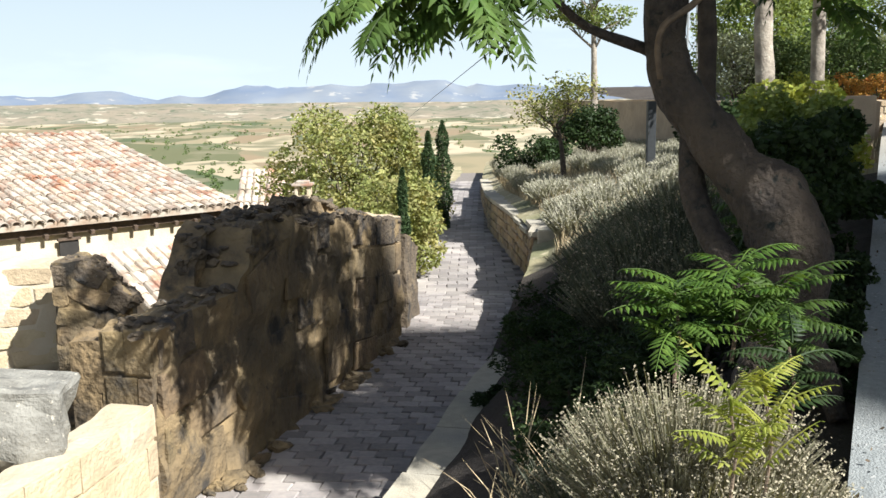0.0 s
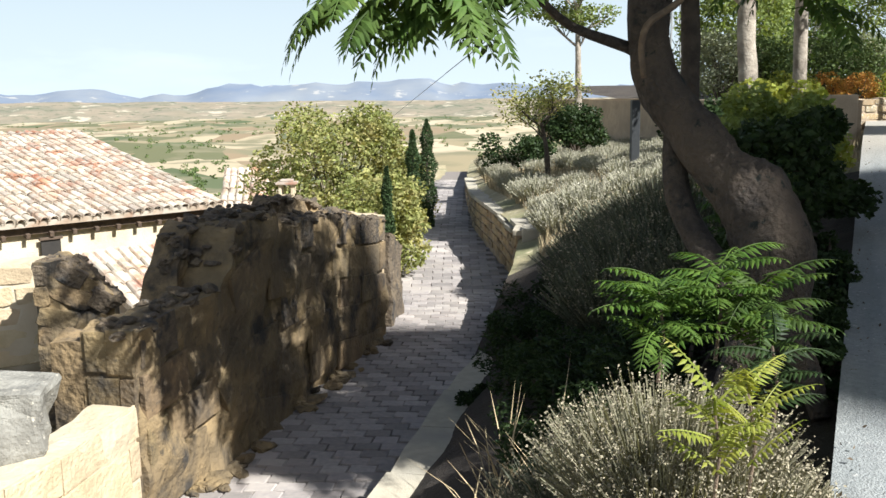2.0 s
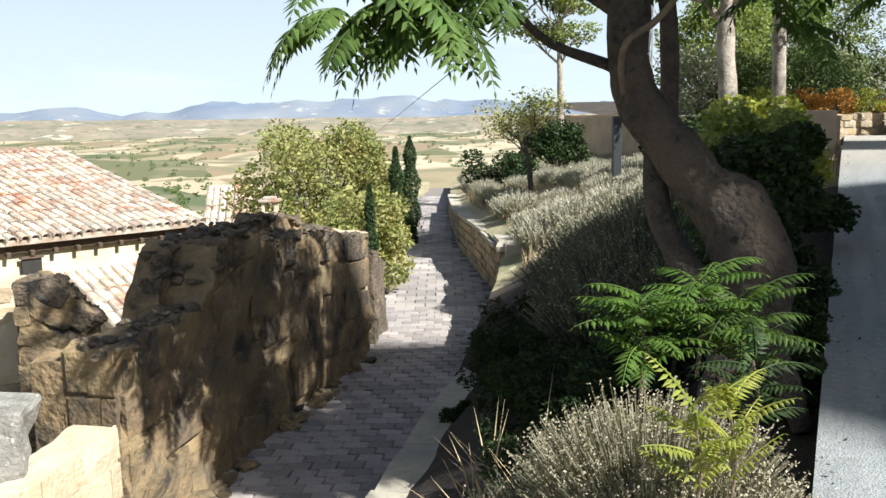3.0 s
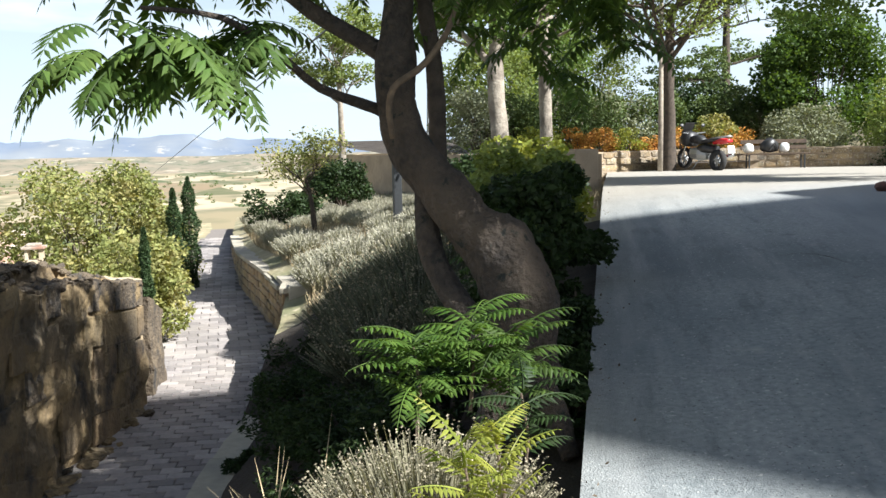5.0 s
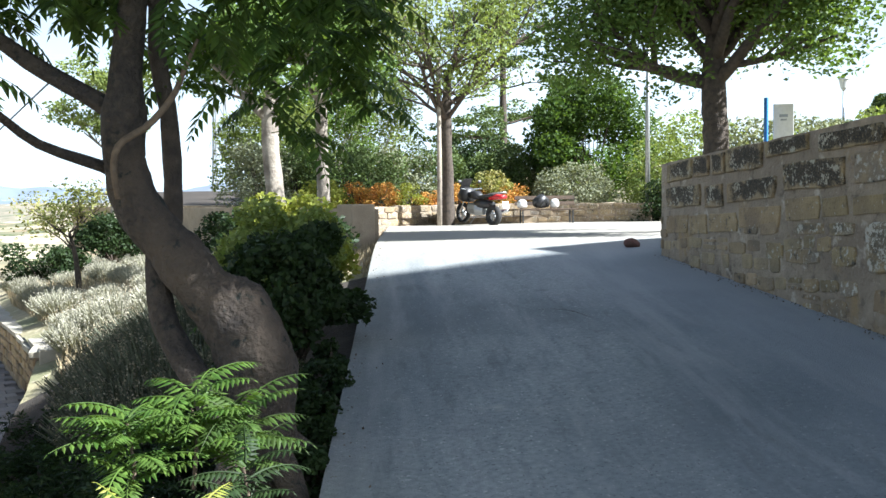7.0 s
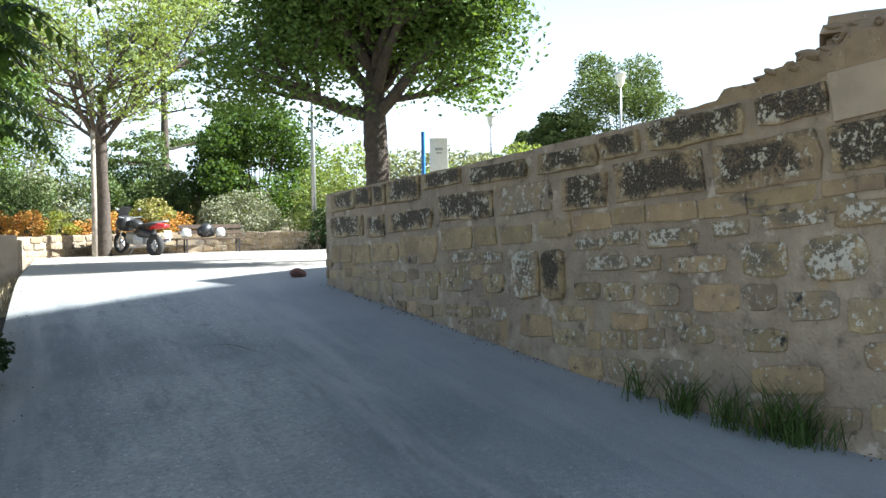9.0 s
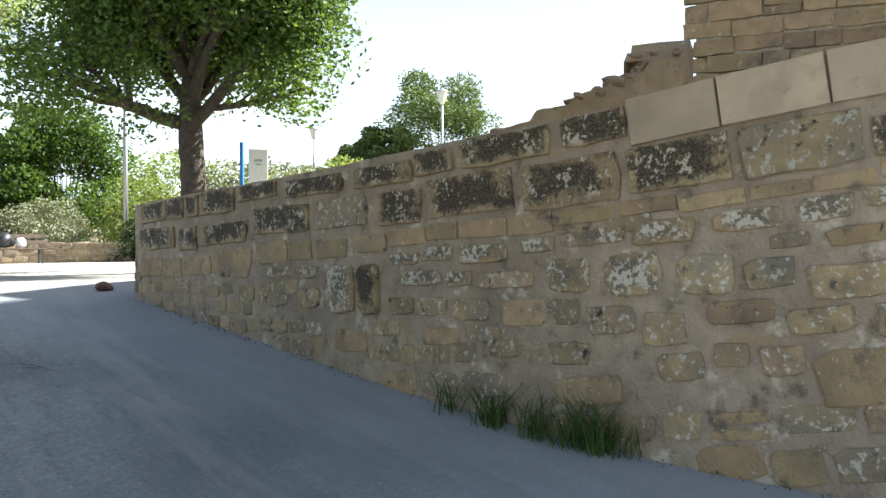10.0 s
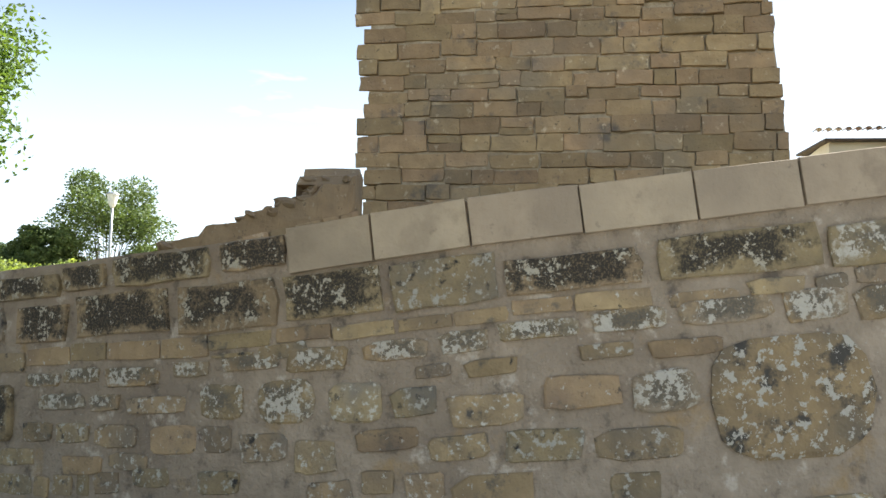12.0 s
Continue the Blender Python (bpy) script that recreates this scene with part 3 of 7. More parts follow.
strip("road", CONCRETE, -16.0, 23.6, 160, road_l, road_right, lambda x, y: road_z(x, y) + 0.012 * fbm(x * 0.5, y * 0.5), 16, 0.3, "worn grey concrete road climbing past a stone wall", "road")
strip("pavement_bed", JOINT, 2.0, 36.0, 70, lambda y: path_l(y) - 0.15, lambda y: path_r(y) + 0.1, lambda x, y: PATH_Z - 0.03, 4, 0.0, "sandy joint bed under the paved path", "pavement")
strip("bank", SOIL, 1.0, 11.0, 80, lambda y: path_r(y) + 0.1, lambda y: road_l(y) + 0.02, bank_z, 16, 0.0, "planting soil sloping from road to path, darkened for shade", "ground")
strip("bank_far", DRY, 11.0, 36.0, 110, lambda y: path_r(y) + 0.1, lambda y: road_l(y) + 0.02, bank_z, 20, 0.0, "dry grassy bank planted with lavender rows", "ground")
strip("left_bank", DRY, 9.2, 40.0, 60, lambda y: path_l(y) - 14, lambda y: path_l(y) - 0.1, lambda x, y: PATH_Z - 0.05 - 3.4 * smooth(0.8, 9.0, path_l(y) - x) + 0.06 * fbm(x, y), 16, 0.0, "dry slope falling away beside the path", "ground")
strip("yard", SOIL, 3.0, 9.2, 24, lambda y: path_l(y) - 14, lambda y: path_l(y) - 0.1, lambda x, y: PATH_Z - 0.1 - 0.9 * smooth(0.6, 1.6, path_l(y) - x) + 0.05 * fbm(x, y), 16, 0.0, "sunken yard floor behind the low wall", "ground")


# hilltop behind the wall
def hill_z(x, y):
    d = x - wall_x(min(y, 8.3))
    if y > 8.3:
        d = x - (7.6 + (y - 8.3) * 0.9)
    back = 1.75 + 0.115 * min(max(d, 0), 14) + 0.04 * max(-y + 3, 0) + 0.06 * min(max(d - 9, 0), 22)
    if y > 8.2:
        back = 0.9 + (back - 0.9) * smooth(-0.2, 1.3, d)
    return back + 0.08 * fbm(x * 0.4, y * 0.4)


strip("hilltop", DRY, -10.0, 8.2, 40, lambda y: wall_x(y) + 0.35, lambda y: 60.0, hill_z, 40, 0.0, "dry grass hilltop behind the wall", "ground")
strip("flower_ground", SOIL, 22.6, 55.0, 30, lambda y: 7.0, lambda y: 17.2, lambda x, y: 1.15 + 0.035 * (y - 22.6) + 0.05 * fbm(x, y), 14, 0.0, "planted ground behind the low wall", "ground")
strip("hilltop_far", DRY, 8.2, 60.0, 60, lambda y: 7.9 + min(y - 8.2, 9.5) * 0.95 if y < 21 else 16.9 - (y - 21) * 0.0, lambda y: 75.0, lambda x, y: hill_z(x, y) if y < 24 else hill_z(x, 24), 40, 0.0, "grassy rise behind the parking bay", "ground")


# ---- masonry ----
STONES = []
for k in range(16):
    v, f = [], []
    n = 11
    ph = R.uniform(0, 1)
    ring = []
    for i in range(n):
        w = 2 * math.pi * (i + ph * 0.5) / n
        c, s = math.cos(w), math.sin(w)
        e = 0.36 + R.uniform(-0.12, 0.16)
        ring.append((0.5 * math.copysign(abs(c) ** e, c) * R.uniform(0.86, 1.02), 0.5 * math.copysign(abs(s) ** e, s) * R.uniform(0.84, 1.02)))
    for sc, d in ((1.0, -0.6), (1.0, 0.5), (0.93, 0.9)):
        for x, z in ring:
            v.append((x * sc, -d + R.uniform(-0.06, 0.06), z * sc))
    v.append((R.uniform(-0.1, 0.1), -1.0, R.uniform(-0.1, 0.1)))
    for j in range(2):
        for i in range(n):
            i2 = (i + 1) % n
            f.append((j * n + i, j * n + i2, (j + 1) * n + i2, (j + 1) * n + i))
    for i in range(n):
        f.append((2 * n + i, 2 * n + (i + 1) % n, 3 * n))
    STONES.append((v, f))
BLOCKS = []
for k in range(8):
    v, f = [], []
    c = [(-0.5, -0.5), (0, -0.5), (0.5, -0.5), (0.5, 0.5), (0, 0.5), (-0.5, 0.5)]
    c = [(x + R.uniform(-0.012, 0.012), z + R.uniform(-0.02, 0.02)) for x, z in c]
    for sc, d in ((1.0, -0.6), (1.0, 0.82), (0.965, 1.0)):
        v += [(x * sc, -d + R.uniform(-0.03, 0.03), z * (sc if sc == 1 else 0.93)) for x, z in c]
    for j in range(2):
        for i in range(6):
            f.append((j * 6 + i, j * 6 + (i + 1) % 6, (j + 1) * 6 + (i + 1) % 6, (j + 1) * 6 + i))
    f.append((12, 13, 14, 15, 16, 17))
    BLOCKS.append((v, f))
CAPS = []
for k in range(8):
    v, f = [], []
    c = [(-0.5, -0.5), (0, -0.5), (0.5, -0.5), (0.5, 0.5), (0, 0.5), (-0.5, 0.5)]
    c = [(x + R.uniform(-0.003, 0.003), z + R.uniform(-0.012, 0.012)) for x, z in c]
    for sc, sz, d in ((1.0, 1.0, -0.6), (1.0, 1.0, 0.96), (0.99, 0.975, 1.0)):
        v += [(x * sc, -d + R.uniform(-0.01, 0.01), z * sz) for x, z in c]
    for j in range(2):
        f += [(j * 6 + i, j * 6 + (i + 1) % 6, (j + 1) * 6 + (i + 1) % 6, (j + 1) * 6 + i) for i in range(6)]
    f.append((12, 13, 14, 15, 16, 17))
    CAPS.append((v, f))
ROUGH = []
for k in range(12):
    v, f, n = [], [], 10
    ring = []
    for x, z in ((-0.5, -0.5), (-0.2, -0.5), (0.15, -0.5), (0.5, -0.5), (0.5, 0.0), (0.5, 0.5), (0.2, 0.5), (-0.15, 0.5), (-0.5, 0.5), (-0.5, 0.05)):
        cut_in = 0.975 if abs(x) == abs(z) else 1.0
        ring.append((x * cut_in + R.uniform(-0.03, 0.02), z * cut_in + R.uniform(-0.045, 0.035)))
    for sc, sz, d in ((1.0, 1.0, -0.6), (1.0, 1.0, 0.72), (0.97, 0.94, 0.97)):
        v += [(x * sc, -d + R.uniform(-0.12, 0.12), z * sz) for x, z in ring]
    v.append((R.uniform(-0.2, 0.2), -1.0 + R.uniform(-0.2, 0.25), R.uniform(-0.2, 0.2)))
    for j in range(2):
        f += [(j * n + i, j * n + (i + 1) % n, (j + 1) * n + (i + 1) % n, (j + 1) * n + i) for i in range(n)]
    f += [(2 * n + i, 2 * n + (i + 1) % n, 3 * n) for i in range(n)]
    ROUGH.append((v, f))
ROUND = []
for k in range(3):
    v, f, n = [], [], 14
    ring = []
    for i in range(n):
        w = 2 * math.pi * i / n
        c, s = math.cos(w), math.sin(w)
        ring.append((0.5 * math.copysign(abs(c) ** 0.55, c) * R.uniform(0.86, 1.0), 0.5 * math.copysign(abs(s) ** 0.55, s) * R.uniform(0.84, 1.0)))
    for sc, d in ((1.0, -0.6), (1.0, 0.3), (0.9, 0.75), (0.6, 0.97)):
        v += [(x * sc, -d + R.uniform(-0.06, 0.06), z * sc) for x, z in ring]
    for j in range(3):
        f += [(j * n + i, j * n + (i + 1) % n, (j + 1) * n + (i + 1) % n, (j + 1) * n + i) for i in range(n)]
    f.append(tuple(3 * n + i for i in range(n)))
    ROUND.append((v, f))
MESHES = {}


def piece_mesh(pool, k, material):
    key = (id(pool), k, material.name)
    if key not in MESHES:
        me = bpy.data.meshes.new("stone")
        me.from_pydata(pool[k][0], [], pool[k][1])
        me.materials.append(material)
        MESHES[key] = me
    return MESHES[key]


class Line:
    """A plan line to lay masonry along: arc length to point and facing."""

    def __init__(self, pts, n=60):
        self.p = [Vector((x, y, 0)) for x, y in curve_pts(pts, n)]
        self.s = [0.0]
        for a, b in zip(self.p, self.p[1:]):
            self.s.append(self.s[-1] + (b - a).length)
        self.length = self.s[-1]

    def at(self, s):
        over = min(s, 0.0)
        s = min(max(s, 0.0), self.length - 1e-4)
        k = max(i for i in range(len(self.s) - 1) if self.s[i] <= s)
        t = (s - self.s[k]) / (self.s[k + 1] - self.s[k])
        d = (self.p[k + 1] - self.p[k]).normalized()
        return self.p[k].lerp(self.p[k + 1], t) + d * over, d


def core(name, line, base, top, thick, material, parent=None, n=80, rows=10, rough=0.0, label=""):
    """The mortar body of a wall: front, top, back and ends. The face lies to the right of the line's way."""
    v, f = [], []
    prof = rows + 4
    for i in range(n):
        s = line.length * i / (n - 1)
        p, d = line.at(s)
        out = Vector((d.y, -d.x, 0))
        zb, zt = base(p), top(s)
        for j in range(rows + 1):
            z = zb + (zt - zb) * j / rows
            q = p + out * (rough * fbm(s * 2.2, z * 2.2, 3.0))
            v.append((q.x, q.y, z + (rough * 0.6 * fbm(s * 3, 7.0) if j == rows else 0)))
        for k, (w, z) in enumerate(((thick * 0.5, zt + rough * 0.8 * fbm(s * 3, 2.0)), (thick, zt - 0.02 + rough * fbm(s * 3, 5.0)), (thick, zb))):
            q = p - out * w
            v.append((q.x, q.y, z))
    for i in range(n - 1):
        for j in range(prof - 1):
            a = i * prof + j
            f.append((a, a + prof, a + prof + 1, a + 1))
    f.append(tuple(range(prof)))
    f.append(tuple((n - 1) * prof + j for j in range(prof))[::-1])
    return mob(name, v, f, material, parent, label)


def lay(parent, line, rows, top, base, choose, pool, gap, proud, keep, rest_material, name="stone", lo=0.0, hi=None, wob=0.02, tilt=1.5, split=0.0, ragged=0.0, level=False, taken=(), hi_at=None):
    """Courses of stones, counted down from the wall top: rows of (thickness, shortest, longest)."""
    rest, depth, count = [], 0.0, 0
    hi = hi or line.length
    for r, (th, lmin, lmax) in enumerate(rows):
        s = lo - R.uniform(0, lmin) if not ragged else lo + R.uniform(0, ragged)
        while s < hi:
            ln = R.uniform(lmin, lmax)
            a, b = max(s, lo), min(s + ln, hi)
            s += ln
            if b - a < 0.06:
                continue
            m = (a + b) / 2
            p, d = line.at(m)
            h = th * R.uniform(0.86, 1.0)
            zc = top(m) - depth - th / 2 + wob * noise.noise((m * 1.7, r * 3.0, 1.0)) * (0 if r == 0 else 1)
            if zc - h * 0.4 < base(p):
                continue
            if any(min(b, t1) - max(a, t0) > 0.05 and min(depth + th, d1) - max(depth, d0) > 0.06 for t0, t1, d0, d1 in taken):
                continue
            if hi_at and b > hi_at(zc):
                b = hi_at(zc) + R.uniform(-0.03, 0.03)
                m = (a + b) / 2
                p, d = line.at(m)
                if b - a < 0.12:
                    continue
            material = choose(r, m, p)
            if material is None:
                continue
            pl = pool
            slope = math.degrees(math.atan2(top(m + 0.2) - top(m - 0.2), 0.4))
            slope = 0.0 if level else slope
            parts = [(zc, h)]
            if split and r > 1 and R.random() < split:
                c = R.uniform(0.38, 0.62)
                parts = [(zc + h / 2 - h * c / 2, h * c), (zc - h / 2 + h * (1 - c) / 2, h * (1 - c))]
            for zq, hq in parts:
                mx = Matrix.Translation((p.x, p.y, zq)) @ Matrix.Rotation(math.atan2(d.y, d.x), 4, "Z") @ pose(0, 0, 0, 0, -slope + R.uniform(-tilt, tilt), 0) @ Matrix.Diagonal((b - a - gap, proud * R.uniform(0.5, 1.4), hq - gap, 1))
                k = R.randrange(len(pl))
                if keep(m, p) and count < 300:
                    ob = new(name, piece_mesh(pl, k, material))
                    ob.parent = parent
                    ob.matrix_basis = mx
                    count += 1
                else:
                    rest.append((STONE_CRUST if material is STONE_BLACK else rest_material, ([mx @ Vector(q) for q in pl[k][0]], pl[k][1])))
        depth += th
    for mm in {m.name: m for m, q in rest}.values():
        v, f = joined([q for m, q in rest if m == mm])
        ob = mob("far_stones", v, f, mm, parent)
        ob["kind"] = "stuff"


def rock_pool(n, seed):
    """Jagged little rocks as (verts, faces) of a displaced ball."""
    out, rng = [], random.Random(seed)
    for k in range(n):
        bm = bmesh.new()
        bmesh.ops.create_icosphere(bm, subdivisions=2, radius=0.5)
        o = Vector((rng.uniform(0, 50), rng.uniform(0, 50), rng.uniform(0, 50)))
        for q in bm.verts:
            q.co *= 1 + 0.55 * noise.noise(q.co * 2.2 + o) + 0.25 * noise.noise(q.co * 5 + o)
        bm.verts.index_update()
        out.append(([q.co.copy() for q in bm.verts], [tuple(w.index for w in p.verts) for p in bm.faces]))
        bm.free()
    return out


ROCKS = rock_pool(6, 3)


def rubble(parent, line, top, thick, n, size, material, seed, lo=0.0, hi=None):
    """Loose broken stones bedded along an eroded wall head."""
    rng, pieces = random.Random(seed), []
    for k in range(n):
        s = rng.uniform(lo, hi or line.length)
        p, d = line.at(s)
        q = p - Vector((d.y, -d.x, 0)) * rng.uniform(0.0, thick)
        w = size * rng.uniform(0.5, 1.3)
        m = pose(q.x, q.y, top(s) - 0.25 * w + rng.uniform(-0.03, 0.02), rng.uniform(0, 25), rng.uniform(0, 25), rng.uniform(0, 360)) @ Matrix.Diagonal((w * rng.uniform(1, 1.7), w, w * rng.uniform(0.5, 0.8), 1))
        v, f = rng.choice(ROCKS)
        pieces.append(([m @ c for c in v], f))
    v, f = joined(pieces)
    mob("rubble", v, f, material, parent)["kind"] = "stuff"


# right-hand wall along the road: the line runs so that the road lies on its right hand side
road_wall_line = Line(WALL_LINE[:])
RW = thing("wall_roadside", "old rubble retaining wall with lichen-crusted stones and ashlar capping", "wall", kind="structure")
RW_TOP = [(0.0, 2.05), (1.5, 2.12), (3.4, 2.2), (5.0, 2.3), (6.1, 2.38), (6.85, 2.45), (7.4, 2.53), (8.0, 2.62), (8.8, 2.72), (9.8, 2.86), (11.5, 3.1), (15.0, 3.4)]


def rw_top(s):
    return lerp_table(RW_TOP, s)


def rw_base(p):
    return road_z(p.x, p.y) - 0.02


core("wall_core", road_wall_line, lambda p: rw_base(p) - 0.3, lambda s: rw_top(s) - 0.012, 0.5, MORTAR, RW, 120, 14, 0.012)
CAP_FROM = 6.75


def set_stone(name, s0, s1, depth, height, material, pool, proud):
    """One stone of the roadside wall: its stretch along the wall, its depth under the wall head, its height."""
    p, d = road_wall_line.at((s0 + s1) / 2)
    slope = math.degrees(math.atan2(rw_top(s1 + 0.3) - rw_top(s0 - 0.3), s1 - s0 + 0.6))
    ob = new(name, piece_mesh(pool, R.randrange(len(pool)), material))
    ob.parent = RW
    ob.matrix_basis = Matrix.Translation((p.x, p.y, rw_top((s0 + s1) / 2) - depth - height / 2)) @ Matrix.Rotation(math.atan2(d.y, d.x), 4, "Z") @ pose(0, 0, 0, 0, -slope * 0.9 + R.uniform(-1, 1), 0) @ Matrix.Diagonal((s1 - s0, proud, height, 1))
    TAKEN.append((s0, s1, depth, depth + height))


TAKEN = []
# (start, end, depth under the head, height) along the wall, course by course
HEAD_COURSE = [(0.26, 0.94, 0.03, 0.2), (0.99, 1.37, 0.03, 0.2), (1.46, 1.73, 0.04, 0.19), (1.76, 2.49, 0.02, 0.22), (2.54, 3.26, 0.03, 0.13), (3.41, 4.22, 0.06, 0.14), (4.4, 5.06, 0.07, 0.15), (5.1, 5.47, 0.05, 0.15), (5.54, 6.29, 0.03, 0.18), (6.35, 6.79, 0.02, 0.17)]
DARK_COURSE = [(0.2, 1.17, 0.3, 0.22), (1.28, 1.69, 0.34, 0.21), (1.81, 2.72, 0.33, 0.19), (2.85, 3.77, 0.25, 0.22), (3.89, 4.54, 0.26, 0.22), (4.69, 5.15, 0.27, 0.24), (5.23, 5.99, 0.24, 0.26), (6.07, 6.74, 0.25, 0.28), (6.79, 7.38, 0.27, 0.24), (7.42, 8.02, 0.29, 0.26), (8.05, 8.77, 0.35, 0.19), (8.85, 9.71, 0.33, 0.23), (9.75, 10.3, 0.37, 0.22)]
OCHRE_COURSE = [(0.2, 0.82, 0.6, 0.2), (0.86, 1.3, 0.62, 0.2), (1.37, 1.98, 0.62, 0.18), (2.04, 2.79, 0.58, 0.19), (2.89, 3.41, 0.53, 0.19), (3.45, 3.79, 0.56, 0.14), (3.87, 4.29, 0.57, 0.14), (4.39, 4.77, 0.57, 0.12), (4.79, 5.19, 0.55, 0.11), (5.2, 5.51, 0.54, 0.11), (5.52, 5.94, 0.55, 0.11), (5.95, 6.29, 0.55, 0.12), (6.3, 6.71, 0.55, 0.09), (6.74, 7.08, 0.55, 0.08), (7.09, 7.45, 0.58, 0.08), (7.47, 7.77, 0.59, 0.07), (7.78, 8.07, 0.59, 0.08), (8.09, 8.41, 0.57, 0.08), (8.42, 8.83, 0.57, 0.1)]
LICHEN_COURSE = [(2.99, 3.49, 0.74, 0.1), (3.54, 3.87, 0.75, 0.11), (4.78, 5.13, 0.71, 0.09), (5.14, 5.47, 0.69, 0.1), (5.49, 5.94, 0.7, 0.13), (6.03, 6.31, 0.69, 0.1), (6.37, 6.78, 0.68, 0.1), (6.8, 7.2, 0.67, 0.15), (7.27, 7.65, 0.69, 0.12), (7.69, 7.98, 0.69, 0.13), (7.99, 8.46, 0.68, 0.11), (8.49, 8.92, 0.67, 0.13), (8.96, 9.46, 0.67, 0.14), (9.49, 9.84, 0.67, 0.19), (9.86, 10.2, 0.7, 0.19)]
ROUGH_COURSE = [(4.93, 5.35, 0.84, 0.11), (5.38, 5.65, 0.86, 0.11), (5.68, 6.15, 0.88, 0.11), (6.24, 6.56, 0.83, 0.22), (6.62, 7.01, 0.83, 0.26), (7.07, 7.41, 0.89, 0.24), (7.56, 7.77, 0.85, 0.08), (7.83, 8.14, 0.86, 0.1), (7.43, 7.71, 0.96, 0.17), (7.74, 8.17, 1.04, 0.18), (8.24, 8.68, 0.99, 0.19), (8.71, 9.08, 1.0, 0.25), (8.43, 8.74, 0.84, 0.09), (8.79, 9.2, 0.86, 0.1)]
LOW_COURSE = [(2.54, 2.84, 0.9, 0.15), (2.89, 3.41, 0.95, 0.13), (3.58, 3.89, 0.93, 0.16), (4.1, 4.54, 1.25, 0.18), (4.79, 5.08, 1.01, 0.14), (5.1, 5.41, 1.02, 0.14), (5.45, 5.8, 1.04, 0.15), (5.89, 6.24, 1.05, 0.18), (6.28, 6.48, 1.07, 0.16), (6.52, 6.84, 1.12, 0.18), (6.87, 7.14, 1.18, 0.2), (7.23, 7.6, 1.16, 0.13), (7.65, 7.99, 1.24, 0.14), (8.05, 8.5, 1.25, 0.19), (8.53, 9.0, 1.29, 0.18), (5.17, 5.53, 1.23, 0.12), (5.78, 6.06, 1.3, 0.12), (6.25, 6.55, 1.32, 0.15), (6.97, 7.24, 1.41, 0.16), (7.28, 7.48, 1.38, 0.14), (7.52, 7.75, 1.42, 0.16), (7.78, 8.25, 1.46, 0.31)]
for row in HEAD_COURSE:
    set_stone("stone", *row, STONE_BLACK, ROUGH, 0.03)
for row in DARK_COURSE:
    set_stone("stone", *row, STONE_GREY if row[0] in (7.42, 3.89) else STONE_PATCHED if row[0] == 9.75 else STONE_BLACK, ROUGH, 0.026)
for row in OCHRE_COURSE:
    set_stone("stone", *row, STONE_OCHRE, ROUGH, 0.014)
for row in LICHEN_COURSE:
    set_stone("stone", *row, STONE_PATCHED, STONES, 0.018)
for k, row in enumerate(ROUGH_COURSE):
    set_stone("stone", *row, (STONE_PATCHED, STONE_PATCHED, STONE_GREY)[k % 3] if row[0] < 7.5 else (STONE_DUSTY, STONE_OCHRE, STONE_PATCHED)[k % 3], STONES if row[3] < 0.2 else ROUND, 0.022)
for k, row in enumerate(LOW_COURSE):
    set_stone("stone", *row, STONE_OCHRE if row[3] > 0.3 else (STONE_DUSTY, STONE_GREY, STONE_DUSTY, STONE_OCHRE)[k % 4], STONES, 0.02)
# the great boulder's and the slabs' places stay free
TAKEN += [(9.05, 10.05, 0.85, 1.56), (3.98, 4.74, 0.7, 1.2)]


def rw_choose(r, s, p):
    if r < 2 and 0.2 < s < 10.3:
        return None
    if r < 2:
        return R.choice((STONE_BLACK, STONE_GREY)) if r else None
    if R.random() < 0.05:
        return None
    if s < 4.5:
        return R.choice((STONE_DUSTY, STONE_OCHRE, STONE_GREY, STONE_DUSTY))
    return R.choice((STONE_DUSTY, STONE_DUSTY, STONE_DUSTY, STONE_OCHRE))


lay(RW, road_wall_line, [(0.3, 0.34, 0.62), (0.28, 0.34, 0.62), (0.13, 0.2, 0.42), (0.14, 0.22, 0.44), (0.15, 0.16, 0.4), (0.17, 0.14, 0.4), (0.15, 0.2, 0.4), (0.18, 0.14, 0.4), (0.22, 0.2, 0.5), (0.2, 0.15, 0.45), (0.24, 0.2, 0.5), (0.2, 0.2, 0.4)],
    rw_top, rw_base, rw_choose, STONES, 0.024, 0.014, lambda s, p: 3.0 < s < 10.3, STONE_PALE, wob=0.06, tilt=3.0, split=0.1, taken=TAKEN)
# a great lichened boulder and an upright dark slab set in the wall
for name, best, z, size, material, k in (("boulder_stone", 9.54, 1.6, (0.92, 0.035, 0.67), BOULDER, 1), ("upright_slab", 4.22, 1.3, (0.37, 0.04, 0.41), STONE_PATCHED, 5), ("upright_slab", 4.56, 1.32, (0.25, 0.05, 0.39), STONE_BLACK, 6)):
    p, d = road_wall_line.at(best)
    ob = new(name, piece_mesh(ROUND if material is BOULDER else STONES, k, material))
    ob.parent = RW
    ob.matrix_basis = Matrix.Translation((p.x, p.y, z)) @ Matrix.Rotation(math.atan2(d.y, d.x), 4, "Z") @ pose(0, 0, 0, 0, -6, 0) @ Matrix.Diagonal((*size, 1))
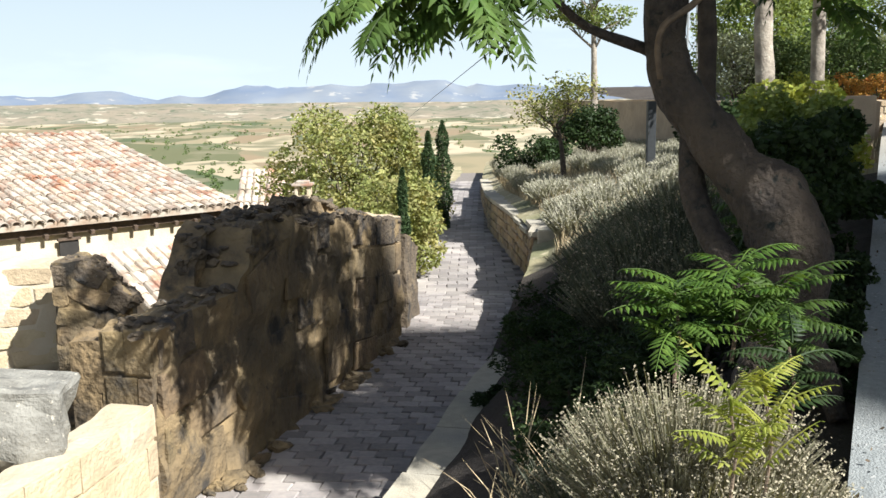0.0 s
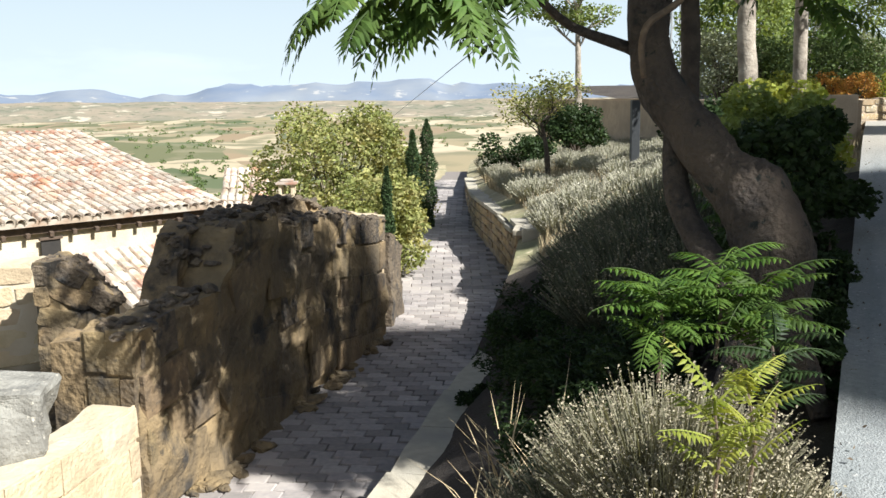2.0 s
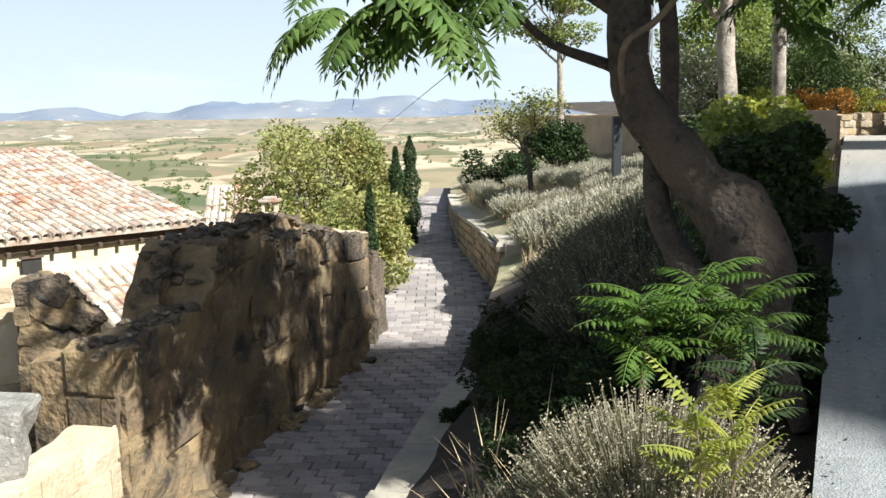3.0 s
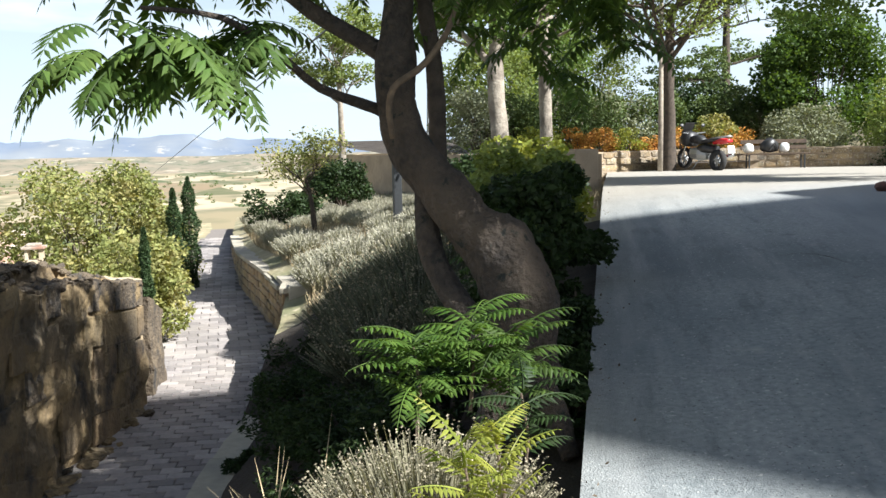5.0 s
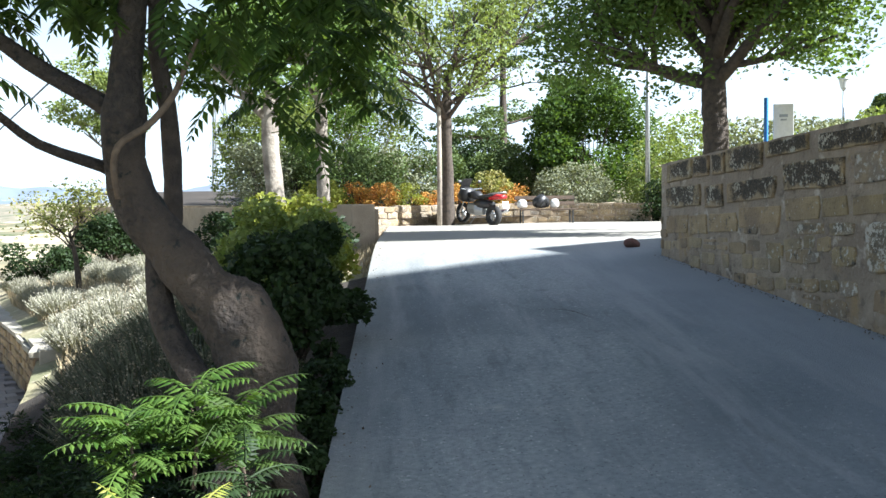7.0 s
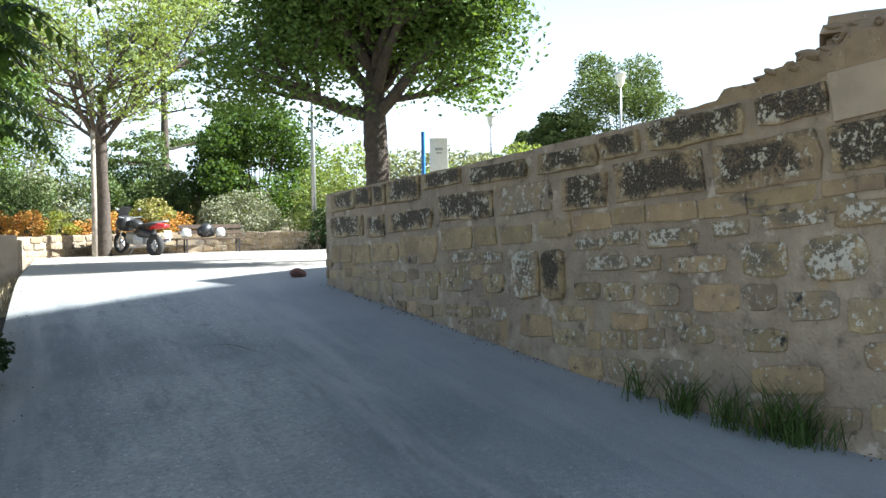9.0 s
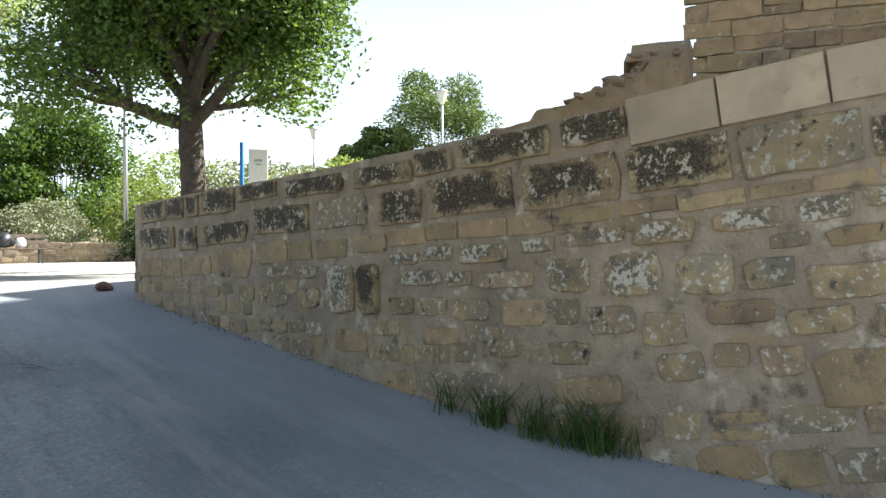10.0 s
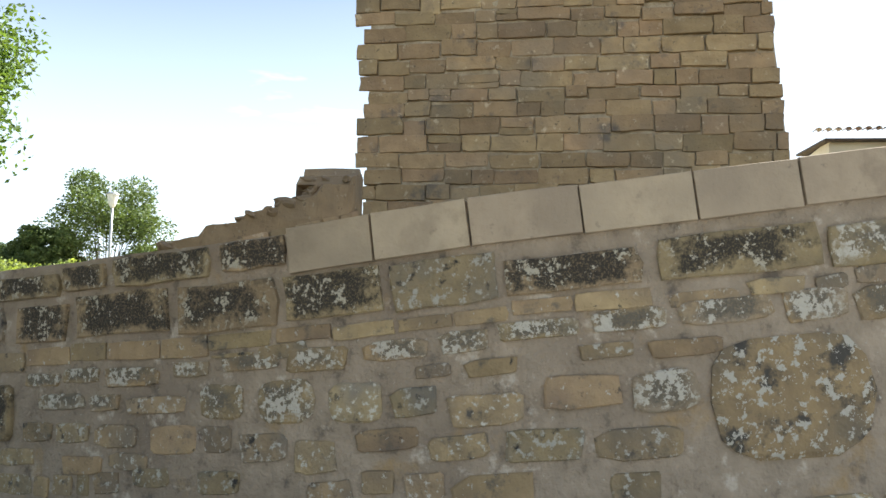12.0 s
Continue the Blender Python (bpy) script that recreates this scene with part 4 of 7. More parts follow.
# ashlar capping blocks on the newer stretch
CAP_JOINTS = [6.8, 7.31, 7.85, 8.45, 9.05, 9.6, 10.15, 10.72, 11.3, 11.9, 12.5, 13.1, 13.7]
for s, s1 in zip(CAP_JOINTS, CAP_JOINTS[1:]):
    ln = s1 - s
    p, d = road_wall_line.at(s + ln / 2)
    slope = math.degrees(math.atan2(rw_top(s + ln) - rw_top(s), ln))
    out = Vector((d.y, -d.x, 0))
    ob = new("capping_block", piece_mesh(CAPS, R.randrange(8), ASHLAR))
    ob.parent = RW
    ob.matrix_basis = Matrix.Translation((p.x - out.x * 0.2, p.y - out.y * 0.2, rw_top(s + ln / 2) - 0.12 + R.uniform(-0.004, 0.008))) @ Matrix.Rotation(math.atan2(d.y, d.x), 4, "Z") @ pose(0, 0, 0, 0, -slope, 0) @ Matrix.Diagonal((ln - 0.004, 0.235, 0.262, 1))

# ---- ruined tower ----
TW = thing("ruined_tower", "ruined ashlar tower with a ragged broken corner", "tower")
TX, TY0, TY1 = 14.0, 4.0, -2.33
tower_line = Line([(TX, TY0), (TX + 0.2, 1.0), (TX + 0.42, TY1)], 20)
tower_core = core("tower_core", tower_line, lambda p: 1.5, lambda s: 9.4, 5.0, TOWER_CORE, TW, 24, 20, 0.05)
# the sound corner batters inwards as it rises
for q in tower_core.data.vertices:
    if q.co.y < 0.5:
        q.co.y += 0.1 * max(q.co.z - 2.6, 0.0) * (0.5 - q.co.y) / 2.83


def tw_choose(r, s, p):
    return TOWER_STONE


lay(TW, tower_line, [(R.choice((0.2, 0.24, 0.27, 0.31)), 0.3, 0.8) for i in range(30)], lambda s: 9.4, lambda p: 2.3, tw_choose, ROUGH, 0.006, 0.05, lambda s, p: True, TOWER_STONE, "block", -0.3, 6.34, 0.07, 1.8, 0.08, 0.34, hi_at=lambda z: 6.36 - 0.1 * (z - 2.6))
step_line = Line([(10.1, 6.2), (10.6, 4.5), (11.3, 3.45), (12.6, 3.62)], 20)
SW = thing("stepped_ruin", "crumbled stone wall stepping up to the tower", "ruin wall")


def sw_top(s):
    s = min(s, 3.6)
    return 2.57 + 0.2 * s + 0.215 * math.floor(s / 0.45) * 0.45


core("wall_core", step_line, lambda p: 1.4, sw_top, 0.7, TOWER_STONE, SW, 60, 8, 0.05)
lay(SW, step_line, [(0.13, 0.16, 0.36)] * 14, lambda s: 2.51 + 0.292 * min(s, 3.6), lambda p: 1.9, lambda r, s, p: TOWER_STONE, STONES, 0.0, 0.03, lambda s, p: True, TOWER_STONE, "block", 0, None, 0.05, 3.0)
rubble(SW, step_line, sw_top, 0.6, 80, 0.16, TOWER_STONE, 9, 0.0, 3.3)

# ---- ruin wall beside the path ----
RU = thing("ruin_wall", "weathered ruined stone wall with an eroded dark top", "wall", kind="structure")
ruin_line = Line([(-1.82, 5.68), (-1.4, 7.28), (-0.96, 8.95), (-0.5, 10.7)], 30)


def ru_top(s):
    return lerp_table([(0, 0.24), (0.5, 0.26), (1.2, 0.29), (1.3, 0.42), (1.42, 0.52), (1.5, 0.66), (1.65, 0.72), (2.05, 0.74), (2.3, 0.6), (3.3, 0.55), (3.9, 0.46), (4.6, 0.36), (5.2, 0.3)], s)


core("wall_core", ruin_line, lambda p: PATH_Z - 0.3, lambda s: ru_top(s) - 0.03, 0.38, RUIN, RU, 190, 34, 0.085)
lay(RU, ruin_line, [(0.3, 0.4, 0.9), (0.34, 0.5, 1.0), (0.3, 0.4, 0.8), (0.34, 0.5, 1.0), (0.3, 0.4, 0.8), (0.3, 0.4, 0.9)], lambda s: min(ru_top(s), 0.72), lambda p: PATH_Z - 0.1, lambda r, s, p: (RUIN_TOP if R.random() < (0.9, 0.4, 0.1, 0, 0, 0)[r] else RUIN) if R.random() < 0.7 else None, BLOCKS, 0.0, 0.024, lambda s, p: True, RUIN, "stone", 0.05, 5.15, 0.05, 1.6)
# the back leaf of the wall stands high where the front has fallen
ruin_back = Line([(-2.16, 5.77), (-1.74, 7.37), (-1.3, 9.04), (-0.84, 10.79)], 30)


def rb_top(s):
    return lerp_table([(0, 0.16), (1.05, 0.2), (1.14, 0.4), (1.24, 0.5), (1.32, 0.63), (1.5, 0.69), (2.4, 0.72), (2.8, 0.66), (3.1, 0.72), (3.9, 0.64), (4.2, 0.5), (5.2, 0.34)], s)


core("back_core", ruin_back, lambda p: PATH_Z - 0.3, lambda s: rb_top(s) - 0.03, 0.25, RUIN, RU, 150, 26, 0.1)
rubble(RU, ruin_line, ru_top, 0.3, 150, 0.09, RUIN_TOP, 5)
rubble(RU, ruin_back, rb_top, 0.22, 170, 0.09, RUIN_TOP, 6, 1.15)
# fallen stones and earth along the wall foot
rubble(RU, ruin_line, lambda s: PATH_Z + 0.05, -0.2, 46, 0.13, RUIN, 11, 0.2)
end_line = Line([(-0.5, 10.7), (-0.72, 10.95), (-1.0, 11.2)], 8)
# paler material on this end puts its sunlit look into the colour
core("end_core", end_line, lambda p: PATH_Z - 0.3, lambda s: 0.3, 0.3, SAND_WALL, RU, 12, 14, 0.04)
rubble(RU, end_line, lambda s: 0.3, 0.3, 20, 0.12, RUIN_TOP, 7)
near_end = Line([(-2.15, 5.77), (-1.825, 5.685)], 6)
lay(RU, near_end, [(0.3, 0.22, 0.4)] * 4, lambda s: 0.22, lambda p: PATH_Z - 0.1, lambda r, s, p: RUIN, BLOCKS, 0.0, 0.03, lambda s, p: True, RUIN)
# rubble stones and low block past the ruin's end
LB = thing("broken_wall_stub", "short broken stub of stone wall beside the path", "wall stub")
stub_line = Line([(-0.45, 11.05), (-0.32, 11.8)], 8)
core("stub_core", stub_line, lambda p: PATH_Z - 0.2, lambda s: 0.05 - 0.35 * s, 0.5, RUIN_TOP, LB, 12, 8, 0.06)

# lit low wall that leads on from the ruin towards the viewer
LW = thing("low_wall", "low sunlit sandstone wall with a sloping top", "wall", kind="structure")
low_line = Line([(-2.75, 2.6), (-2.34, 3.8), (-1.99, 5.05), (-1.83, 5.655)], 24)


def lw_top(s):
    return lerp_table([(0, -0.36), (1.6, -0.3), (2.7, -0.27), (3.2, -0.24)], s)


core("wall_core", low_line, lambda p: PATH_Z - 0.2, lambda s: lw_top(s) - 0.02, 0.3, LIME_WALL, LW, 60, 10, 0.03)
lay(LW, low_line, [(0.24, 0.4, 0.8), (0.26, 0.4, 0.8), (0.24, 0.4, 0.7), (0.22, 0.4, 0.7)], lw_top, lambda p: PATH_Z - 0.1, lambda r, s, p: SAND_WALL, BLOCKS, 0.006, 0.012, lambda s, p: True, SAND_WALL, "stone", 0, None, 0.03, 2.5)
bm = bmesh.new()
box(bm, (0.72, 0.42, 0.4), bevel=0.05)
bmesh.ops.subdivide_edges(bm, edges=bm.edges[:], cuts=2, use_grid_fill=True)
for q in bm.verts:
    q.co += q.co.normalized() * (0.09 * noise.noise(q.co * 4) + 0.03 * noise.noise(q.co * 11))
BO = part("boulder", bm, GREY_STONE)
BO.matrix_basis = pose(-2.46, 5.05, -0.09, 0, 5, 12)
tagged(BO, "rough grey stone block standing on the low wall", "stone block")

# walls of the sunken yard
YW = thing("wall_yard", "sunlit yellow rubble wall of a roofless yard", "wall", kind="structure")
yard_line = Line([(-7.5, 8.6), (-5.0, 9.4), (-3.95, 9.75)], 16)
core("wall_core", yard_line, lambda p: -2.4, lambda s: -0.02 + 0.05 * fbm(s, 1.0), 0.5, LIME_WALL, YW, 40, 10, 0.05)
lay(YW, yard_line, [(0.22, 0.3, 0.6)] * 5, lambda s: -0.03, lambda p: -2.3, lambda r, s, p: SAND_WALL, STONES, -0.005, 0.012, lambda s, p: True, SAND_WALL, "stone", 0, None, 0.03, 3)
bm = bmesh.new()
box(bm, (3.6, 0.16, 0.14), (-5.5, 9.05, -1.16), (0, 2, 17), 0.02)
tagged(part("wooden_beam", bm, WOOD_DARK), "dark old wooden beam along the yard wall", "beam")
AW = thing("broken_arch_wall", "broken stone pier, its top worn round and dark", "ruin wall")
arch_line = Line([(-3.75, 8.85), (-3.4, 8.9), (-3.05, 8.98)], 16)
core("wall_core", arch_line, lambda p: -2.4, lambda s: 0.12 - 0.33 * smooth(0.3, 0.7, s), 0.5, RUIN, AW, 36, 12, 0.1)
lay(AW, arch_line, [(0.2, 0.25, 0.5)] * 9, lambda s: 0.1 - 0.33 * smooth(0.3, 0.7, s), lambda p: -2.2, lambda r, s, p: RUIN_TOP if r == 0 else RUIN, STONES, -0.02, 0.04, lambda s, p: True, RUIN, "stone", 0, None, 0.05, 5)
rubble(AW, arch_line, lambda s: 0.1 - 0.33 * smooth(0.3, 0.7, s), 0.4, 60, 0.14, RUIN_TOP, 8)

# ---- retaining wall beside the path ----
RT = thing("wall_path", "stone retaining wall with a pale capping along the path", "wall", kind="structure")
ret_line = Line([(1.25, 12.9), (1.32, 13.6), (1.25, 15.0), (1.12, 17.0), (1.0, 20.3), (1.1, 26.0)][::-1], 50)
RTL = ret_line.length


def rt_top(s):
    d = RTL - s
    return lerp_table([(0, -0.22), (0.9, -0.22), (0.95, -0.4), (3.2, -0.3), (6, -0.38), (9, -0.5), (14, -0.6)], d)


# the face looks left, towards the path
ret_face = Line([(x, y) for x, y in [(1.25, 12.9), (1.32, 13.6), (1.25, 15.0), (1.12, 17.0), (1.0, 20.3), (1.1, 26.0)][::-1]], 50)
core("wall_core", ret_face, lambda p: PATH_Z - 0.2, lambda s: rt_top(s) - 0.02, 0.35, MORTAR, RT, 70, 8, 0.02)
lay(RT, ret_face, [(0.16, 0.25, 0.5)] * 6, lambda s: rt_top(s) - 0.06, lambda p: PATH_Z - 0.02, lambda r, s, p: STONE_OCHRE, STONES, 0.02, 0.03, lambda s, p: s > 7, STONE_PALE)
s = 0.0
while s < RTL - 0.2:
    p, d = ret_face.at(s + 0.35)
    out = Vector((d.y, -d.x, 0))
    ob = new("capping_slab", piece_mesh(BLOCKS, R.randrange(8), KERB))
    ob.parent = RT
    ob.matrix_basis = Matrix.Translation((p.x - out.x * 0.16, p.y - out.y * 0.16, rt_top(s + 0.35) + 0.0)) @ Matrix.Rotation(math.atan2(d.y, d.x), 4, "Z") @ Matrix.Diagonal((0.69, 0.21, 0.07, 1))
    s += 0.7
bm = bmesh.new()
box(bm, (0.42, 0.5, 0.9), (1.52, 12.75, -0.58), (0, 0, -8), 0.02)
tagged(part("stair_pier", bm, KERB), "squared sandstone pier at the end of the path wall", "pier")
# kerb of long stone slabs edging the bed
kerb_line = Line([(-1.3, 3.4), (-0.8, 4.6), (-0.35, 6.12), (0.0, 7.6), (0.4, 9.0)], 30)
KB = thing("kerb", "pale stone slab kerb edging the planted bed", "kerb", kind="structure")
s = 0.0
while s < kerb_line.length - 0.3:
    ln = 0.92
    p, d = kerb_line.at(s + ln / 2)
    ob = new("slab", piece_mesh(BLOCKS, R.randrange(8), KERB))
    ob.parent = KB
    right = Vector((d.y, -d.x, 0))
    ob.matrix_basis = Matrix.Translation((p.x + right.x * 0.31, p.y + right.y * 0.31, -0.975)) @ Matrix.Rotation(math.atan2(d.y, d.x), 4, "Z") @ Matrix.Diagonal((ln - 0.012, 0.36, 0.24, 1))
    s += ln


# tall unseen mass behind the viewer, added to shade road and bed
SHADE_BLOCK = thing("church", "tall plain unseen block added to shade road and bed", "church")
for name, foot, low, high, material in (("aisle", [(21.86, -12.3), (22.75, -12.3), (28.15, -20.6), (27.26, -20.6)], 0.0, 26.4, PLASTER), ("nave", [(22.754, -10.7), (35.1, -10.7), (40.5, -19.0), (28.154, -19.0)], 0.0, 28.3, PLASTER), ("cornice", [(22.754, -10.7), (35.1, -10.7), (40.5, -19.0), (28.154, -19.0)], 28.304, 28.7, ASHLAR)):
    mob(name, [(x, y, z) for z in (low, high) for x, y in foot], [(0, 1, 5, 4), (1, 2, 6, 5), (2, 3, 7, 6), (3, 0, 4, 7), (4, 5, 6, 7), (3, 2, 1, 0)], material, SHADE_BLOCK)

# ---- pavers of the path: running bond across the way ----
PV = tagged(new("pavement"), "weathered pinkish paving blocks of the sloping path", "pavement", kind="structure")
PAVE = []
for k in range(6):
    c = [(-0.5, -0.5), (0.5, -0.5), (0.5, 0.5), (-0.5, 0.5)]
    v = [(x + R.uniform(-0.03, 0.03), y + R.uniform(-0.03, 0.03), z) for z in (-1.0, 0.7) for x, y in c]
    v += [(x * 0.93, y * 0.93, 1.0 + R.uniform(-0.1, 0.1)) for x, y in c]
    f = [(a + o, b + o, b + o + 4, a + o + 4) for o in (0, 4) for a, b in ((0, 1), (1, 2), (2, 3), (3, 0))] + [(8, 9, 10, 11)]
    PAVE.append((v, f))
rest, y, row, count = [], 3.2, 0, 0
while y < 32.0:
    dy = 0.15 if y < 13 else 0.26
    dx = 0.21 if y < 13 else 0.3
    x = path_l(y) - 0.1 + (dx / 2 if row % 2 else 0)
    ang = math.atan2(path_r(y + 0.3) - path_r(y - 0.3), 0.6)
    while x < path_r(y) + 0.02:
        m = Matrix.Translation((x, y, PATH_Z - 0.022 + R.uniform(-0.004, 0.004))) @ Matrix.Rotation(-ang * 0.6, 4, "Z") @ Matrix.Diagonal((dx - 0.007, dy - 0.007, 0.025, 1))
        k = R.randrange(6)
        if 5.9 < y < 12.0 and count < 300:
            ob = new("paver", piece_mesh(PAVE, k, PAVER))
            ob.parent = PV
            ob.matrix_basis = m
            count += 1
        else:
            rest.append(([m @ Vector(q) for q in PAVE[k][0]], PAVE[k][1]))
        x += dx
    y += dy
    row += 1
v, f = joined(rest)
mob("far_pavers", v, f, PAVER_FAR, PV)["kind"] = "stuff"
# ---- plants ----
def pinnate(base, way, length, pairs, leaflet, droop, rng, width=0.3, roll=0.0):
    """A pinnate leaf: verts and faces of the stalk and its folded lance-shaped leaflets."""
    d = Vector(way).normalized()
    side = d.cross(Vector((0, 0, 1)))
    side = side.normalized() if side.length > 0.05 else Vector((1, 0, 0))
    side = (Matrix.Rotation(roll, 3, d) @ side).normalized()
    v, f = [], []
    p, step = Vector(base), length / (pairs + 1)
    prev = None
    for i in range(pairs + 2):
        r = 0.005 * (1.2 - i / (pairs + 2))
        up = side.cross(d).normalized()
        ring = [p + side * r, p + up * r, p - side * r]
        o = len(v)
        v += ring
        if prev is not None:
            for k in range(3):
                f.append((prev + k, prev + (k + 1) % 3, o + (k + 1) % 3, o + k))
        prev = o
        if i > 0:
            t = i / (pairs + 1)
            size = leaflet * (0.75 + 0.5 * math.sin(math.pi * min(t * 1.05, 1.0)) - 0.35 * t)
            for sgn in ((-1, 1) if i <= pairs else (0,)):
                ax = (side * sgn * 0.92 + d * (0.42 if sgn else 1.0) - Vector((0, 0, 1)) * rng.uniform(0.15, 0.55)).normalized()
                nrm = up if sgn else side.cross(ax)
                wv = ax.cross(nrm).normalized() * size * width * 0.5
                dn = Vector((0, 0, -1)) * size * rng.uniform(0.05, 0.2)
                o = len(v)
                v += [p, p + ax * size * 0.35 + wv - up * size * 0.03, p + ax * size * 0.38 + up * size * 0.03, p + ax * size * 0.35 - wv - up * size * 0.03, p + ax * size + dn]
                f += [(o, o + 1, o + 2), (o, o + 2, o + 3), (o + 1, o + 4, o + 2), (o + 2, o + 4, o + 3)]
        d = (d - Vector((0, 0, droop * step)) + Vector((rng.uniform(-0.03, 0.03), rng.uniform(-0.03, 0.03), 0))).normalized()
        p = p + d * step
    return v, f


def leaf_cloud(centres, size, rng, flat=0.35, slim=0.55):
    """Small folded leaves at the given places, in numpy: verts (n*4) and two triangles each."""
    n = len(centres)
    g = np.random.default_rng(rng.randrange(1 << 30))
    a = g.normal(size=(n, 3))
    a[:, 2] *= 0.6
    a /= np.linalg.norm(a, axis=1, keepdims=True)
    b = g.normal(size=(n, 3))
    b[:, 2] *= flat
    b = np.cross(a, b)
    b = np.cross(b, a) if flat < 0.2 else b
    b /= np.linalg.norm(b, axis=1, keepdims=True) + 1e-9
    s = size * g.uniform(0.6, 1.25, size=(n, 1))
    c = np.asarray(centres)
    nn = np.cross(a, b)
    v = np.stack([c - a * s * 0.5, c + b * s * slim * 0.5 + nn * s * 0.08, c + a * s * 0.5, c - b * s * slim * 0.5 + nn * s * 0.08], 1).reshape(-1, 3)
    k = np.arange(n)[:, None] * 4
    f = np.concatenate([k + [0, 1, 2], k + [0, 2, 3]], 0)
    return v, f


def np_mob(name, v, f, material, parent, label=""):
    """A mesh of triangles straight from arrays."""
    me = bpy.data.meshes.new(name)
    me.vertices.add(len(v))
    me.vertices.foreach_set("co", np.asarray(v, np.float32).ravel())
    me.loops.add(len(f) * 3)
    me.loops.foreach_set("vertex_index", np.asarray(f, np.int32).ravel())
    me.polygons.add(len(f))
    me.polygons.foreach_set("loop_start", np.arange(len(f), dtype=np.int32) * 3)
    me.update(calc_edges=True)
    me.materials.append(material)
    ob = new(name, me)
    ob.parent = parent
    if name in ("grass_mass", "flower_mass"):
        ob["kind"] = "stuff"
    if label:
        ob["label"] = label
    return ob


def clumps(anchors, per, spread, rng, squash=0.75):
    g = np.random.default_rng(rng.randrange(1 << 30))
    a = np.repeat(np.asarray(anchors, float), per, 0)
    off = g.normal(size=a.shape)
    off *= (g.uniform(0.3, 1.0, size=(len(a), 1)) ** 0.5) / (np.linalg.norm(off, axis=1, keepdims=True) + 1e-9)
    off[:, 2] *= squash
    return a + off * spread


def grow(rng, start, way, length, radius, depth, out, tips, spread=0.55, rise=0.15, kids=3, shrink=0.68):
    """Recursive boughs: adds tubes to out and twig ends to tips."""
    p, d = Vector(start), Vector(way).normalized()
    pts, rad = [p.copy()], [radius]
    n = 4
    for i in range(n):
        d = (d + Vector((rng.uniform(-1, 1), rng.uniform(-1, 1), rng.uniform(-0.6, 1))) * 0.16 + Vector((0, 0, rise * 0.2))).normalized()
        p = p + d * length / n
        pts.append(p.copy())
        rad.append(radius * (1 - 0.55 * (i + 1) / n))
    out.append(tube(pts, rad, 6 if radius < 0.05 else 9, 0.15))
    if depth == 0:
        tips.append(pts[-1])
        tips.append(pts[-2])
        return
    for k in range(kids):
        t = rng.uniform(0.45, 1.0)
        q = pts[min(int(t * n), n)]
        side = Vector((rng.uniform(-1, 1), rng.uniform(-1, 1), rng.uniform(-0.25, 0.8))).normalized()
        grow(rng, q, (d * (1 - spread) + side * spread), length * shrink * rng.uniform(0.8, 1.15), radius * 0.5, depth - 1, out, tips, spread, rise, kids, shrink)


def tree(name, label, at, trunk, radii, bark, leaf, boughs, leafsize, per, spread, seed, lean=None, depth=2, blen=1.4, first=8, low=0.35, category="tree", squash=0.7, bough_r=0.5, rise=0.15, kids=3, group="", trunk_label=""):
    """A tree with a tapered trunk, boughs and a crown of small leaves in uneven clumps."""
    rng = random.Random(seed)
    t = thing(name, label, category, group)
    t.location = at
    pieces, tips = [], []
    line = curve_pts([tuple(p) + (r,) for p, r in zip(trunk, radii)], 14)
    pieces.append(tube([q[:3] for q in line], [q[3] for q in line], 12, 0.2, seed))
    end = Vector(line[-1][:3])
    for k in range(boughs):
        j = rng.randrange(first, 14) if k > 1 else 13
        w = 2 * math.pi * (k + rng.uniform(-0.3, 0.3)) / boughs
        grow(rng, line[j][:3], (math.cos(w), math.sin(w), rng.uniform(low, low + 0.75)), blen * rng.uniform(0.75, 1.2), line[j][3] * bough_r, depth, pieces, tips, rise=rise, kids=kids)
    v, f = joined(pieces)
    mob("trunk", v, f, bark, t, trunk_label, smooth=True)
    c = clumps([tuple(q) for q in tips], per, spread, rng, squash)
    np_mob("crown", *leaf_cloud(c, leafsize, rng), leaf, t)
    return t


def bush(name, label, at, size, leaf, count, leafsize, seed, category="bush", lumps=14, group="", stems=BARK_DARK, slim=0.55, puff=0.36):
    """A shrub: woody stems and an uneven, lumpy crown of leaves."""
    rng = random.Random(seed)
    b = thing(name, label, category, group)
    b.location = at
    anchors, pieces = [], []
    for k in range(lumps):
        w, e = rng.uniform(0, 2 * math.pi), rng.uniform(0.05, 1.0)
        r = math.sqrt(1 - (e * 0.85) ** 2) * rng.uniform(0.5, 0.95)
        q = (size[0] * r * math.cos(w), size[1] * r * math.sin(w), size[2] * (0.12 + 0.8 * e))
        anchors.append(q)
        pieces.append(tube([(q[0] * 0.15, q[1] * 0.15, -0.05), (q[0] * 0.5, q[1] * 0.5, q[2] * 0.6), q], [0.025, 0.015, 0.006], 5))
    v, f = joined(pieces)
    mob("branchwork", v, f, stems, b)
    c = clumps(anchors, count // lumps, puff * (size[0] + size[1] + size[2]) / 3, rng, 0.8)
    c = c[c[:, 2] > 0.0]
    np_mob("foliage", *leaf_cloud(c, leafsize, rng, slim=slim), leaf, b)
    return b


